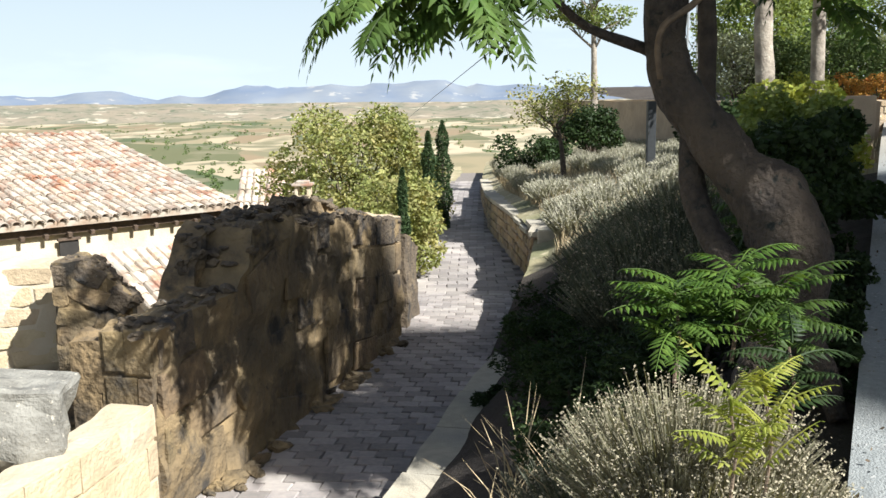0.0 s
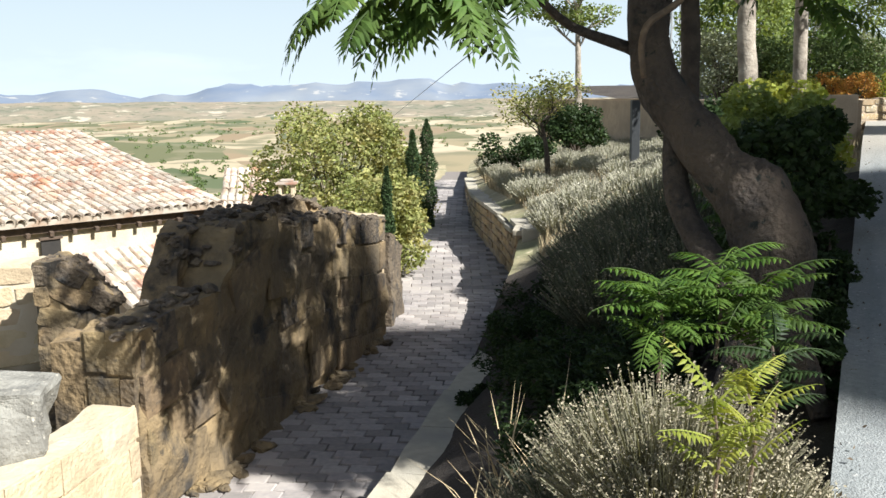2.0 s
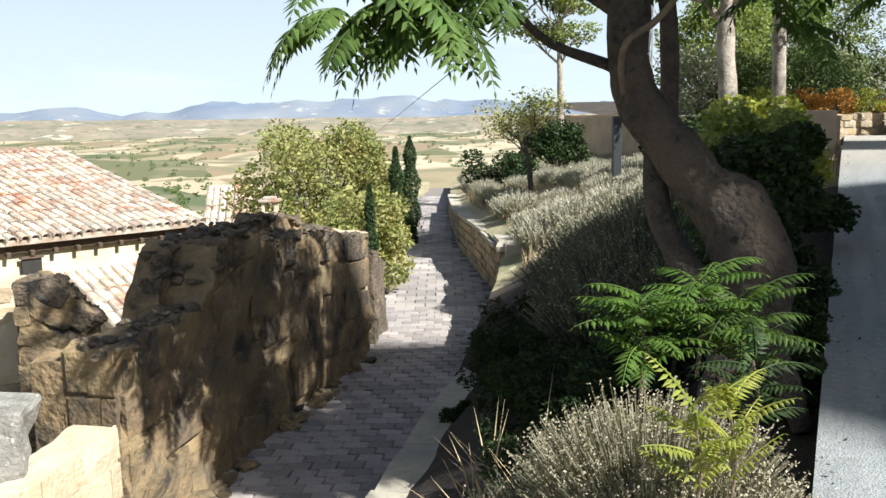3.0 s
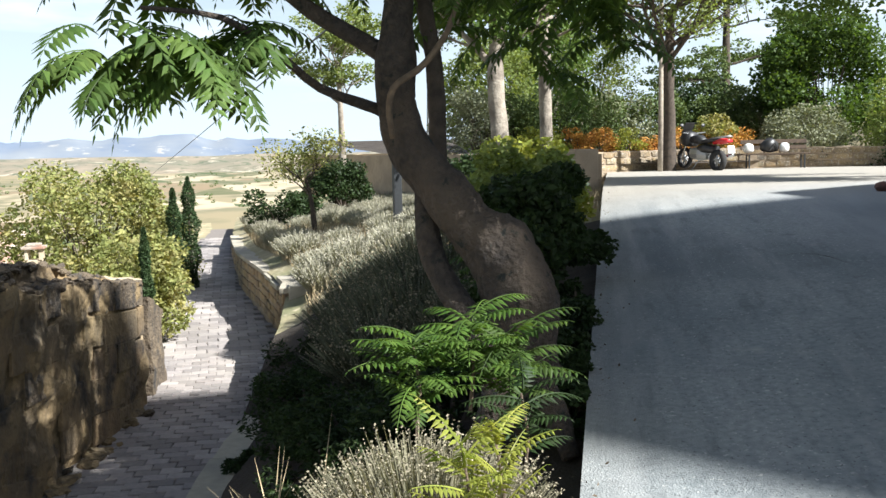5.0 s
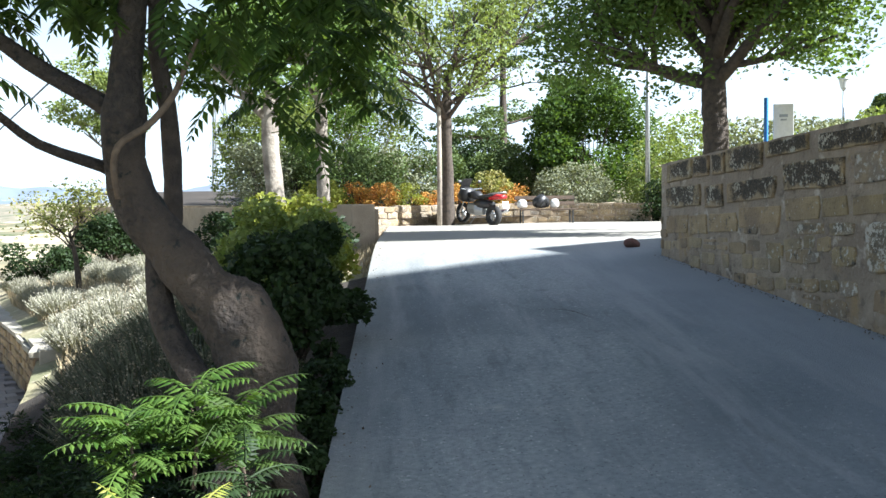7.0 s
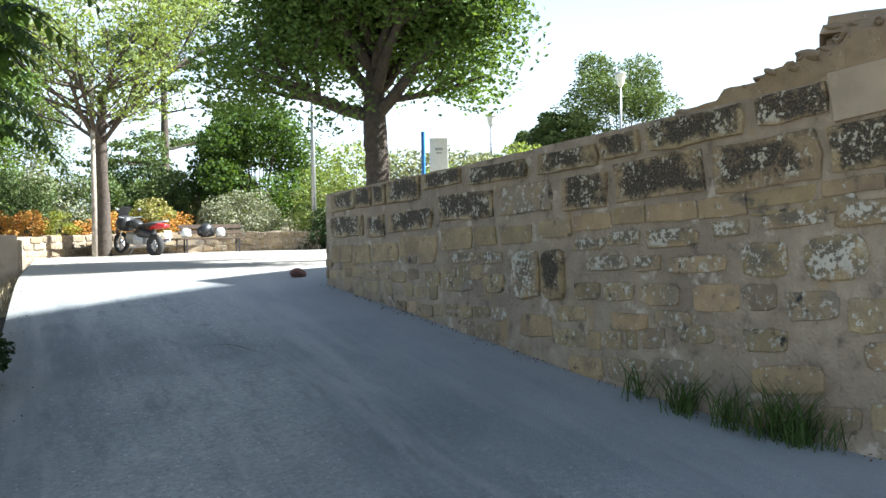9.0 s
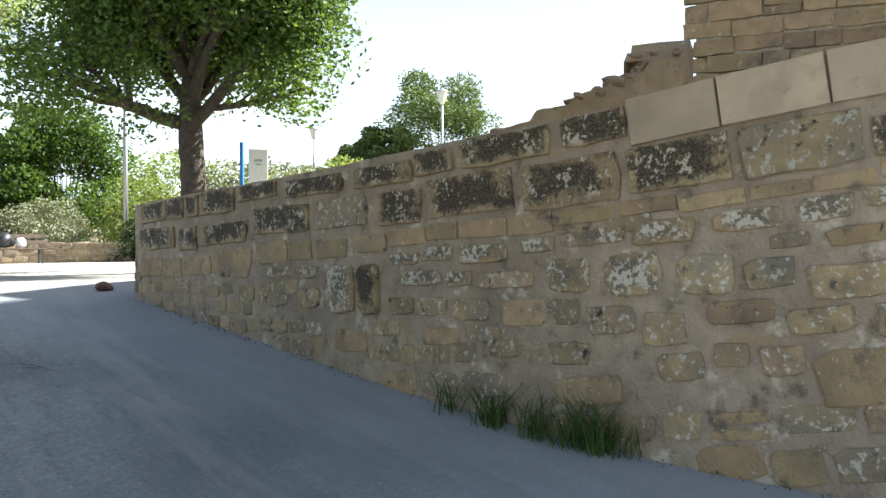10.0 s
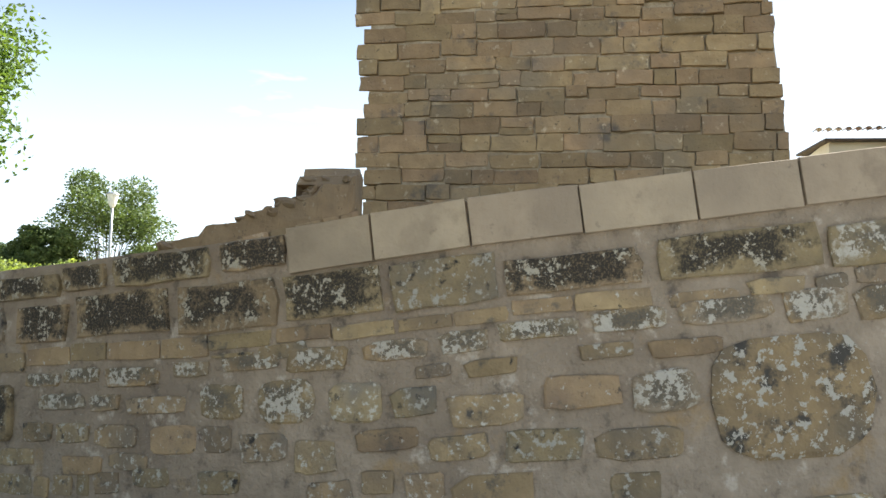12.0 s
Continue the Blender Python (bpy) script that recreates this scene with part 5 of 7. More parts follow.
def lavender(name, label, at, radius, height, stems, seed, tips=0.6, stem_mat=LAV_STEM_SHADED, tip_mat=LAV_TIP, group="lavender bushes", wid=0.0032):
    """A lavender mound: fanned thin stems, many with a pale flower spike."""
    g = np.random.default_rng(seed)
    b = thing(name, label, "lavender", group)
    b.location = at
    n = stems
    w, r = g.uniform(0, 2 * np.pi, n), np.sqrt(g.uniform(0, 1, n))
    root = np.stack([np.cos(w) * r * radius * 0.55, np.sin(w) * r * radius * 0.55, np.full(n, -0.05)], 1)
    ln = height * g.uniform(0.42, 1.18, n) * (1 - 0.25 * r)
    d = np.stack([np.cos(w) * r * 0.85 + g.normal(0, 0.26, n), np.sin(w) * r * 0.85 + g.normal(0, 0.26, n), np.full(n, 1.0)], 1)
    d /= np.linalg.norm(d, axis=1, keepdims=True)
    top = root + d * ln[:, None]
    side = np.cross(d, g.normal(size=(n, 3)))
    side /= np.linalg.norm(side, axis=1, keepdims=True)
    v = np.stack([root + side * wid, root - side * wid, top - side * wid * 0.6, top + side * wid * 0.6], 1).reshape(-1, 3)
    k = np.arange(n)[:, None] * 4
    f = np.concatenate([k + [0, 1, 2], k + [0, 2, 3]])
    # narrow leaves along the lower stems
    m = n * 5
    idx = g.integers(0, n, m)
    t = g.uniform(0.15, 0.85, m)[:, None]
    c = root[idx] + (top - root)[idx] * t
    v2, f2 = leaf_cloud(c, 0.034 * (wid / 0.004) ** 0.8, random.Random(seed), slim=0.22)
    np_mob("foliage", np.concatenate([v, v2]), np.concatenate([f, f2 + len(v)]), stem_mat, b)
    q = int(n * tips)
    per = 6 if wid < 0.004 else 3
    h = 0.058 * (wid / 0.0032) ** 0.45
    c3 = np.repeat(top[:q], per, 0) + np.repeat(d[:q], per, 0) * g.uniform(-0.6, 0.4, (q * per, 1)) * h + g.normal(0, 0.0035 * (wid / 0.0032) ** 0.6, (q * per, 3))
    np_mob("flower_mass", *leaf_cloud(c3, 0.0125 * (wid / 0.0032) ** 0.8, random.Random(seed + 1), slim=0.6), tip_mat, b)
    return b


def cypress(label, at, height, radius, seed):
    rng = random.Random(seed)
    t = thing("cypress", label, "cypress", "cypresses by the path")
    t.location = at
    v, f = tube([(0, 0, -0.1), (0, 0, height * 0.5), (0, 0, height * 0.9)], [0.05, 0.035, 0.01], 7)
    mob("trunk", v, f, BARK_DARK, t)
    g = np.random.default_rng(seed)
    n = 5000
    z = g.uniform(0.02, 1, n)
    r = radius * np.sin(np.pi * np.clip(z * 0.9 + 0.1, 0, 1)) ** 0.6 * (1 + 0.25 * np.sin(z * 23 + g.uniform(0, 6))) * np.sqrt(g.uniform(0.35, 1, n))
    w = g.uniform(0, 2 * np.pi, n)
    np_mob("crown", *leaf_cloud(np.stack([r * np.cos(w), r * np.sin(w), z * height], 1), 0.07, rng, slim=0.35), LEAF_CYPRESS, t)
    return t


# the leaning tree of heaven between bed and road
MT = thing("leaning_tree", "leaning tree with a thick bent trunk and long feathery leaves", "tree")
trunk_line = [(1.74, 4.7, 0.1, 0.25), (1.76, 4.7, 0.5, 0.215), (1.78, 4.72, 0.85, 0.2), (1.69, 4.8, 1.08, 0.19), (1.57, 4.92, 1.2, 0.165), (1.41, 5.01, 1.43, 0.15), (1.27, 5.08, 1.67, 0.13), (1.205, 5.1, 1.88, 0.116), (1.195, 5.1, 2.1, 0.108), (1.225, 5.09, 2.4, 0.095), (1.26, 5.08, 2.8, 0.085), (1.32, 5.1, 3.4, 0.07)]
ln = curve_pts(trunk_line, 110)
v, f = tube([q[:3] for q in ln], [q[3] * 0.93 for q in ln], 40, 0.26, 4)
mob("trunk", v, f, BARK, MT, smooth=True)


def bough(points, n, name, material=BARK, sides=9, rough=0.15):
    q = curve_pts(points, n)
    vv, ff = tube([p[:3] for p in q], [p[3] for p in q], sides, rough)
    return mob(name, vv, ff, material, MT, smooth=True)


bough([(1.44, 5.2, 1.4, 0.07), (1.49, 5.34, 1.65, 0.058), (1.495, 5.36, 1.93, 0.052), (1.48, 5.36, 2.2, 0.048), (1.43, 5.38, 2.6, 0.045), (1.5, 5.5, 3.4, 0.035)], 14, "second_stem", BARK_DARK)
bough([(1.36, 5.12, 1.5, 0.06), (1.35, 5.06, 1.15, 0.07), (1.42, 4.96, 0.9, 0.075), (1.54, 4.74, 0.65, 0.09), (1.62, 4.6, 0.35, 0.1)], 14, "prop_root")
bough([(1.2, 5.1, 2.12, 0.06), (1.08, 5.21, 2.22, 0.052), (0.8, 5.26, 2.39, 0.045), (0.58, 5.28, 2.55, 0.038), (0.1, 5.3, 2.85, 0.025)], 14, "limb")
bough([(1.2, 5.12, 1.8, 0.04), (1.1, 5.19, 1.87, 0.032), (0.79, 5.14, 1.98, 0.026), (0.56, 4.97, 2.14, 0.022), (0.27, 4.79, 2.3, 0.016), (-0.1, 4.65, 2.32, 0.01)], 16, "limb", sides=7)
bough([(1.35, 5.1, 2.7, 0.05), (1.7, 5.0, 3.0, 0.04), (2.2, 4.8, 3.15, 0.03), (2.6, 4.7, 3.1, 0.015)], 12, "limb", sides=7)
bough([(1.13, 4.9, 1.7, 0.016), (1.11, 4.88, 1.85, 0.017), (1.14, 4.86, 1.97, 0.018), (1.28, 4.83, 2.07, 0.018), (1.4, 4.81, 2.22, 0.016), (1.46, 4.8, 2.36, 0.012), (1.52, 4.78, 2.5, 0.008)], 20, "vine", VINE, 7)
for k, (dx, dy) in enumerate(((0.42, -0.2), (0.1, -0.45), (-0.35, -0.3), (0.3, 0.3))):
    bough([(1.76, 4.7, 0.5, 0.1), (1.76 + dx * 0.6, 4.7 + dy * 0.6, 0.32, 0.075), (1.76 + dx, 4.7 + dy, 0.08, 0.05)], 8, "root")
# the long leaves hang in whorls from the twig ends
rng = random.Random(12)
hubs = [(-0.2, 4.62, 2.12, 0.4, 14), (0.1, 4.66, 2.1, 0.35, 10), (0.4, 4.9, 2.2, 0.4, 13), (0.02, 5.2, 2.75, 0.6, 20), (0.5, 5.4, 2.75, 0.5, 17), (0.9, 5.2, 2.8, 0.4, 13), (1.35, 5.0, 2.95, 0.4, 10), (1.75, 5.0, 2.8, 0.5, 9), (2.4, 4.85, 2.85, 0.5, 9), (2.6, 5.6, 2.95, 0.6, 10), (1.55, 5.8, 2.75, 0.5, 6), (1.2, 5.6, 3.0, 0.6, 11), (-0.5, 5.4, 3.0, 0.6, 14), (0.3, 4.6, 3.0, 0.7, 12), (1.0, 4.4, 3.2, 0.7, 14)]
# upper hubs, most of them unseen, added to shade ruin wall and path
hubs += [(2.2, 4.2, 3.4, 0.7, 18), (1.6, 5.3, 3.7, 0.9, 40), (0.4, 5.8, 3.5, 0.8, 30), (0.3, 5.6, 3.0, 0.8, 26), (0.9, 4.9, 4.0, 0.9, 40), (0.2, 6.2, 3.2, 0.8, 26), (1.4, 4.3, 4.2, 0.9, 34), (-0.2, 6.0, 2.9, 0.6, 14), (2.55, 4.05, 3.35, 0.7, 50), (1.9, 4.2, 3.3, 0.6, 36), (2.8, 3.5, 3.5, 0.7, 40)]
# unseen high crown, added to shade bed, trunk, path and ruin wall
for k in range(34):
    hubs.append((rng.uniform(1.4, 4.8), rng.uniform(3.2, 6.2), rng.uniform(4.2, 5.6), 1.0, 18))
for k in range(22):
    x = rng.uniform(3.2, 5.5)
    if k % 3 == 0:
        hubs.append((rng.uniform(4.6, 5.8), rng.uniform(2.2, 2.8), rng.uniform(4.6, 5.1), 0.8, 22))
    hubs.append((x, rng.uniform(2.45 + max(4.0 - x, 0.0), 3.9), rng.uniform(4.6, 5.2), 0.9, 22))
pieces = []
for hx, hy, hz, sp, cnt in hubs:
    for k in range(cnt):
        w = rng.uniform(0, 2 * math.pi)
        p = (hx + rng.uniform(-1, 1) * sp * 0.45, hy + rng.uniform(-1, 1) * sp * 0.45, hz + rng.uniform(-0.35, 0.35) * sp)
        pieces.append(pinnate(p, (math.cos(w), math.sin(w), rng.uniform(-0.25, 0.45)), rng.uniform(0.34, 0.56), rng.randrange(7, 11), 0.125, 3.2, rng, 0.36))
v, f = joined(pieces)
mob("crown", v, f, LEAF_DEEP, MT)
# unseen limb, added to carry the shading leaves
bough([(1.4, 5.1, 3.1, 0.06), (1.8, 4.4, 3.5, 0.045), (2.4, 3.8, 3.7, 0.035), (3.2, 3.2, 4.3, 0.025), (4.2, 2.8, 4.8, 0.012)], 14, "limb", sides=7)
rng = random.Random(15)
pieces = []
for hx, hy, hz, sp, cnt in [(1.75, 5.3, 2.45, 0.45, 7), (2.0, 5.35, 2.6, 0.5, 9), (2.3, 5.4, 2.5, 0.5, 10), (2.6, 5.5, 2.65, 0.45, 9), (2.25, 5.5, 2.2, 0.4, 6), (2.6, 5.45, 2.9, 0.5, 10), (2.7, 5.5, 2.35, 0.3, 7), (1.5, 4.9, 2.75, 0.4, 5)]:
    for k in range(cnt):
        w = rng.uniform(0, 2 * math.pi)
        p = (hx + rng.uniform(-1, 1) * sp * 0.45, hy + rng.uniform(-1, 1) * sp * 0.45, hz + rng.uniform(-0.35, 0.35) * sp)
        pieces.append(pinnate(p, (math.cos(w), math.sin(w), rng.uniform(-0.25, 0.45)), rng.uniform(0.34, 0.56), rng.randrange(7, 11), 0.115, 3.4, rng, 0.36))
v, f = joined(pieces)
mob("side_spray", v, f, LEAF_DEEP, MT)
# low twigs that carry the front sprays
rng = random.Random(5)
pieces = []
for hx, hy, hz in [(-0.28, 4.6, 2.1), (-0.05, 4.58, 2.16), (0.15, 4.6, 2.04)]:
    for k in range(6):
        w = rng.uniform(2.2, 5.2)
        pieces.append(pinnate((hx, hy, hz), (math.cos(w), math.sin(w) * 0.6, rng.uniform(0.0, 0.4)), rng.uniform(0.4, 0.6), 11, 0.13, 3.6, rng, 0.36))
v, f = joined(pieces)
# lighter leaf material than the crown: sunlight put into its colour
mob("front_spray", v, f, LEAF_MID, MT, "hanging leaf spray, sunlit look put into a lighter leaf colour")


def sapling(label, at, leaves, length, leaf, seed, up=0.7, group="tree of heaven saplings"):
    """A seedling with a whorl of arching pinnate leaves."""
    rng = random.Random(seed)
    t = thing("sapling", label, "sapling", group)
    t.location = at
    v, f = tube([(0, 0, -0.1), (0.02, 0, 0.12), (0.0, 0.03, 0.3)], [0.03 * length, 0.025 * length, 0.018 * length], 6)
    mob("stem", v, f, VINE, t)
    pieces = []
    for k in range(leaves):
        w = 2.4 * k + rng.uniform(-0.4, 0.4)
        h = 0.05 + 0.3 * k / leaves
        pieces.append(pinnate((0, 0, h), (math.cos(w), math.sin(w), up * rng.uniform(0.6, 2.2)), length * rng.uniform(0.75, 1.15), rng.randrange(9, 13), length * 0.21, 3.0, rng, 0.34))
    v, f = joined(pieces)
    mob("foliage", v, f, leaf, t)
    return t


sapling("bright green feathery sapling under the leaning tree", (1.0, 3.95, 0.47), 26, 0.32, LEAF_FERN, 21, 0.5)
sapling("green feathery sapling beside the bent trunk", (1.28, 4.05, 0.53), 22, 0.34, LEAF_FERN, 22, 0.5)
# darker leaf materials put the bed's shade into the next two saplings
sapling("feathery sapling in the shaded bed, shade put into its green", (1.5, 4.12, 0.42), 24, 0.36, LEAF_DEEP, 23, 0.6)
sapling("feathery sapling beside the road edge, coloured dark for shade", (1.42, 3.72, 0.28), 12, 0.3, LEAF_DARK, 26, 0.6)
sapling("yellow-green feathery seedling among lavender", (0.87, 2.74, 0.4), 11, 0.22, LEAF_LIME, 24, 0.8)
sapling("yellow-green feathery seedling beside lavender", (1.0, 2.8, 0.4), 9, 0.21, LEAF_LIME, 25, 0.8)

# near lavender
NL = "grey-green lavender bush with pale dry flower spikes"
# the two sunlit bushes get paler stems, their light put into colour
lavender("lavender_bush", NL, (0.86, 3.2, 0.03), 0.26, 0.6, 4600, 31, 0.75, NEAR_STEM_SUNLIT, NEAR_TIP)
lavender("lavender_bush", NL, (1.02, 2.95, 0.06), 0.28, 0.4, 3600, 32, 0.75, NEAR_STEM_SUNLIT, NEAR_TIP)
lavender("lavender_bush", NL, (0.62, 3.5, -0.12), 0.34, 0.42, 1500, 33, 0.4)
BL = "broad lavender bush, coloured dusky for the shade on the bank"
k = 40
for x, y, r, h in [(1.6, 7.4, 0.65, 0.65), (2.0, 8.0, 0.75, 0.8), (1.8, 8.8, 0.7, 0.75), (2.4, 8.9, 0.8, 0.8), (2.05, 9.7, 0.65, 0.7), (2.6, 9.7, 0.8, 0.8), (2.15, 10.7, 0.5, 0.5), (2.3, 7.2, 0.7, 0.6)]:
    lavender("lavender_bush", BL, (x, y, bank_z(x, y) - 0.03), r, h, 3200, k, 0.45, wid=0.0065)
    k += 1
# lavender rows on the far bank: one of three bushes, set again and again
LR = "lavender bush in a planted row, coloured silver-grey for the sun"
protos = [lavender("lavender_bush", LR, (2.2 + 0.7 * i, 12.6, bank_z(2.2 + 0.7 * i, 12.6)), 0.5, 0.48, 1000, 60 + i, 0.5, ROW_STEM_SUNLIT, ROW_TIP_SUNLIT, group="lavender rows", wid=0.009) for i in range(3)]
rng = random.Random(9)
for y in np.arange(12.2, 30.0, 0.85):
    for u in (0.05, 0.17, 0.3, 0.42, 0.55, 0.66, 0.78, 0.9):
        x0, x1 = path_r(y) + 0.5, road_l(y) - 0.3
        x = x0 + (min(x1, x0 + 6.5) - x0) * u + rng.uniform(-0.15, 0.15)
        yy = y + rng.uniform(-0.2, 0.2)
        if rng.random() < 0.86 and not (y > 18 and 0.05 < u < 0.2 and y < 21):
            sc = rng.uniform(0.6, 0.95)
            copy_thing(rng.choice(protos), pose(x, yy, bank_z(x, yy) - 0.02, 0, 0, rng.uniform(0, 360)) @ Matrix.Diagonal((sc, sc, sc, 1)))

# dark creeping plants over kerb and bed
for x, y, sx, sy, sz, sd in [(0.85, 8.6, 0.4, 0.45, 0.3, 1), (0.88, 6.75, 0.4, 0.5, 0.25, 2), (0.5, 7.42, 0.3, 0.3, 0.1, 12), (0.9, 7.4, 0.5, 0.5, 0.4, 3), (0.8, 5.7, 0.35, 0.5, 0.3, 4), (1.0, 6.2, 0.5, 0.6, 0.35, 5), (1.15, 5.2, 0.45, 0.5, 0.35, 6), (1.5, 6.2, 0.6, 0.6, 0.35, 7), (1.1, 9.2, 0.45, 0.6, 0.4, 8), (0.75, 4.7, 0.4, 0.45, 0.3, 9), (1.6, 5.6, 0.5, 0.4, 0.35, 10), (2.0, 6.4, 0.35, 0.5, 0.3, 11)]:
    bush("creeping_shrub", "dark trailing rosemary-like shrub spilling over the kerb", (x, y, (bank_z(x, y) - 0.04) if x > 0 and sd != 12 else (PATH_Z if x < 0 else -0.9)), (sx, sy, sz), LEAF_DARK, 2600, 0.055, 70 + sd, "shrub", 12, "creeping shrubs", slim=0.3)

# low dark growth along the road's edge
for k, y in enumerate((4.6, 5.1, 5.6, 6.1, 6.6)):
    x = road_l(y) - 0.15
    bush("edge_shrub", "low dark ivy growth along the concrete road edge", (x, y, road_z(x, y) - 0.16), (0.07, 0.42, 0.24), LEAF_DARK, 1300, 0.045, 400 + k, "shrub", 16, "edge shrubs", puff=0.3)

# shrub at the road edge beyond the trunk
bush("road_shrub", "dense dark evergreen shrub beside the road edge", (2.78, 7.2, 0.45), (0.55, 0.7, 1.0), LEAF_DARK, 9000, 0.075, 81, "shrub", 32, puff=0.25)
bush("road_shrub", "yellow-green sunlit shrub behind the dark shrub", (3.1, 8.5, 0.6), (0.55, 0.6, 1.05), LEAF_LIGHT, 6500, 0.07, 82, "shrub", 16)
bush("road_shrub", "loose yellow-green shrub in sun at the road edge", (3.45, 8.75, 0.95), (0.34, 0.34, 0.62), LEAF_LIGHT, 2200, 0.085, 86, "shrub", 14)
bush("road_shrub", "lime-green sunlit shrub beside the dark shrub", (3.55, 9.3, 0.7), (0.6, 0.55, 1.0), LEAF_LIME, 5000, 0.08, 85, "shrub", 16)
bush("road_shrub", "dark leafy shrub below the bent trunk", (2.1, 5.75, 0.2), (0.35, 0.5, 0.5), LEAF_DARK, 6000, 0.055, 83, "shrub", 16)
for k, (x, y) in enumerate([(2.35, 6.9), (2.6, 7.9)]):
    sapling("dark feathery sapling behind the trunk", (x, y, bank_z(x, y) + 0.4), 10, 0.5, LEAF_DEEP, 90 + k)

# big bush left of the path and cypresses
bush("bay_bush", "large loose bush with olive and yellowing leaves", (-2.0, 20.4, -2.4), (2.0, 1.5, 4.1), LEAF_OLIVE, 22000, 0.105, 101, "bush", 70, puff=0.24)
bush("bay_bush", "leafy olive-green bush overhanging the path", (-0.72, 14.6, -1.25), (0.75, 1.1, 1.75), LEAF_OLIVE, 9000, 0.085, 102, "bush", 34, puff=0.28)
cypress("slim dark young cypress beside the bush", (-0.55, 12.95, -1.15), 1.85, 0.085, 111)
cypress("slim dark cypress by the path", (0.02, 20.0, -1.15), 2.35, 0.19, 112)
cypress("slim dark cypress by the path", (-0.28, 19.4, -1.15), 2.15, 0.16, 113)

# young tree on the bank and trees beyond it
tree("young_tree", "small young tree with sparse yellowing leaves", (2.58, 19.85, 0.1), [(0, 0, -0.1), (-0.05, 0, 0.5), (-0.15, 0, 1.0)], [0.06, 0.05, 0.035], BARK_DARK, LEAF_OLIVE, 6, 0.08, 17, 0.34, 121, blen=0.75, depth=2)
tree("slender_tree", "tall slender tree with thin pale-green foliage", (4.15, 25.7, 0.5), [(0, 0, -0.1), (0.0, 0, 1.6), (-0.05, 0, 3.6)], [0.11, 0.09, 0.05], BARK_PALE, LEAF_LIGHT, 9, 0.11, 40, 0.35, 122, blen=1.1, depth=2, squash=0.45)
bush("bank_bush", "dark shrub at the foot of the far wall", (3.9, 24.5, 0.3), (0.9, 0.8, 1.0), LEAF_DARK, 6000, 0.1, 123, "shrub", 26)
bush("bank_bush", "dark low shrub on the crest of the bank", (2.3, 23.8, -0.2), (0.9, 0.7, 1.1), LEAF_DARK, 3000, 0.1, 124, "shrub")

# scattered trees and hedges of the valley
g = np.random.default_rng(77)
n = 4200
rr, aa = 160 * (2600 / 160) ** g.uniform(0, 1, n), np.radians(g.uniform(-48, 42, n))
xx, yy = np.sin(aa) * rr, np.cos(aa) * rr
keepers = np.array([fbm(float(a) * 0.006, float(b) * 0.006) > -0.05 for a, b in zip(xx, yy)])
xx, yy = xx[keepers], yy[keepers]
cc = np.stack([xx, yy, [ground_z(float(a), float(b)) + 1.2 for a, b in zip(xx, yy)]], 1)
cc = clumps(cc, 26, 2.3, random.Random(5), 0.75)
VT = tagged(new("valley_trees"), "scattered dark trees and hedges across the valley", "trees", kind="stuff")
np_mob("tree_crowns", *leaf_cloud(cc, 1.7, random.Random(6)), LEAF_PINE, VT)["kind"] = "stuff"


def tuft(label, at, n, h, seed, material=GRASS, spread=0.12, lean=0.35, name="weed_tuft", group="weeds at the wall foot", category="weeds"):
    """A tuft of thin arching blades."""
    g = np.random.default_rng(seed)
    t = thing(name, label, category, group)
    t.location = at
    w = g.uniform(0, 2 * np.pi, n)
    root = np.stack([g.normal(0, spread * 0.5, n), g.normal(0, spread * 0.5, n), np.full(n, -0.02)], 1)
    d = np.stack([np.cos(w) * lean * g.uniform(0.2, 1, n), np.sin(w) * lean * g.uniform(0.2, 1, n), np.ones(n)], 1)
    ln = h * g.uniform(0.45, 1.1, (n, 1))
    mid = root + d * ln * 0.55
    tip = mid + (d + np.stack([np.cos(w), np.sin(w), np.zeros(n)], 1) * lean) * ln * 0.45
    s = np.stack([-np.sin(w), np.cos(w), np.zeros(n)], 1) * 0.004
    v = np.stack([root - s, root + s, mid + s, mid - s, tip], 1).reshape(-1, 3)
    k = np.arange(n)[:, None] * 5
    np_mob("grass_mass", v, np.concatenate([k + [0, 1, 2], k + [0, 2, 3], k + [3, 2, 4]]), material, t)
    return t


for k, (y, n, h) in enumerate([(3.18, 34, 0.34), (2.84, 30, 0.3), (2.76, 44, 0.34), (2.46, 46, 0.36), (2.3, 34, 0.3), (2.14, 60, 0.44), (2.04, 56, 0.4), (1.96, 40, 0.3)]):
    xx = wall_x(y) - 0.1
    tuft("green grassy weed growing at the foot of the wall", (xx, y, road_z(xx, y)), n, h, 300 + k, GRASS, 0.11, 0.75)
for k, (x, y, h) in enumerate([(0.42, 4.75, 0.55), (0.55, 3.75, 0.75), (0.35, 5.0, 0.45), (1.3, 2.75, 0.4), (1.45, 3.0, 0.35), (0.3, 4.3, 0.4)]):
    tuft("dry straw-coloured grass stalks in the bed", (x, y, bank_z(x, y)), 12, h, 320 + k, STRAW, 0.1, 0.75, "dry_grass", "dry grass tufts", "grass")
# fallen leaves and grit along the wall foot and the road edge
g = np.random.default_rng(51)
yy = g.uniform(-1.0, 8.3, 500)
xx = np.array([wall_x(float(b)) for b in yy]) - np.abs(g.normal(0.0, 0.05, 500)) - 0.03
y2 = g.uniform(2.5, 12.0, 80)
x2 = np.array([road_l(float(b)) for b in y2]) + np.abs(g.normal(0.0, 0.12, 80)) + 0.02
xx, yy = np.concatenate([xx, x2]), np.concatenate([yy, y2])
zz = np.array([road_z(float(a), float(b)) for a, b in zip(xx, yy)]) + 0.016
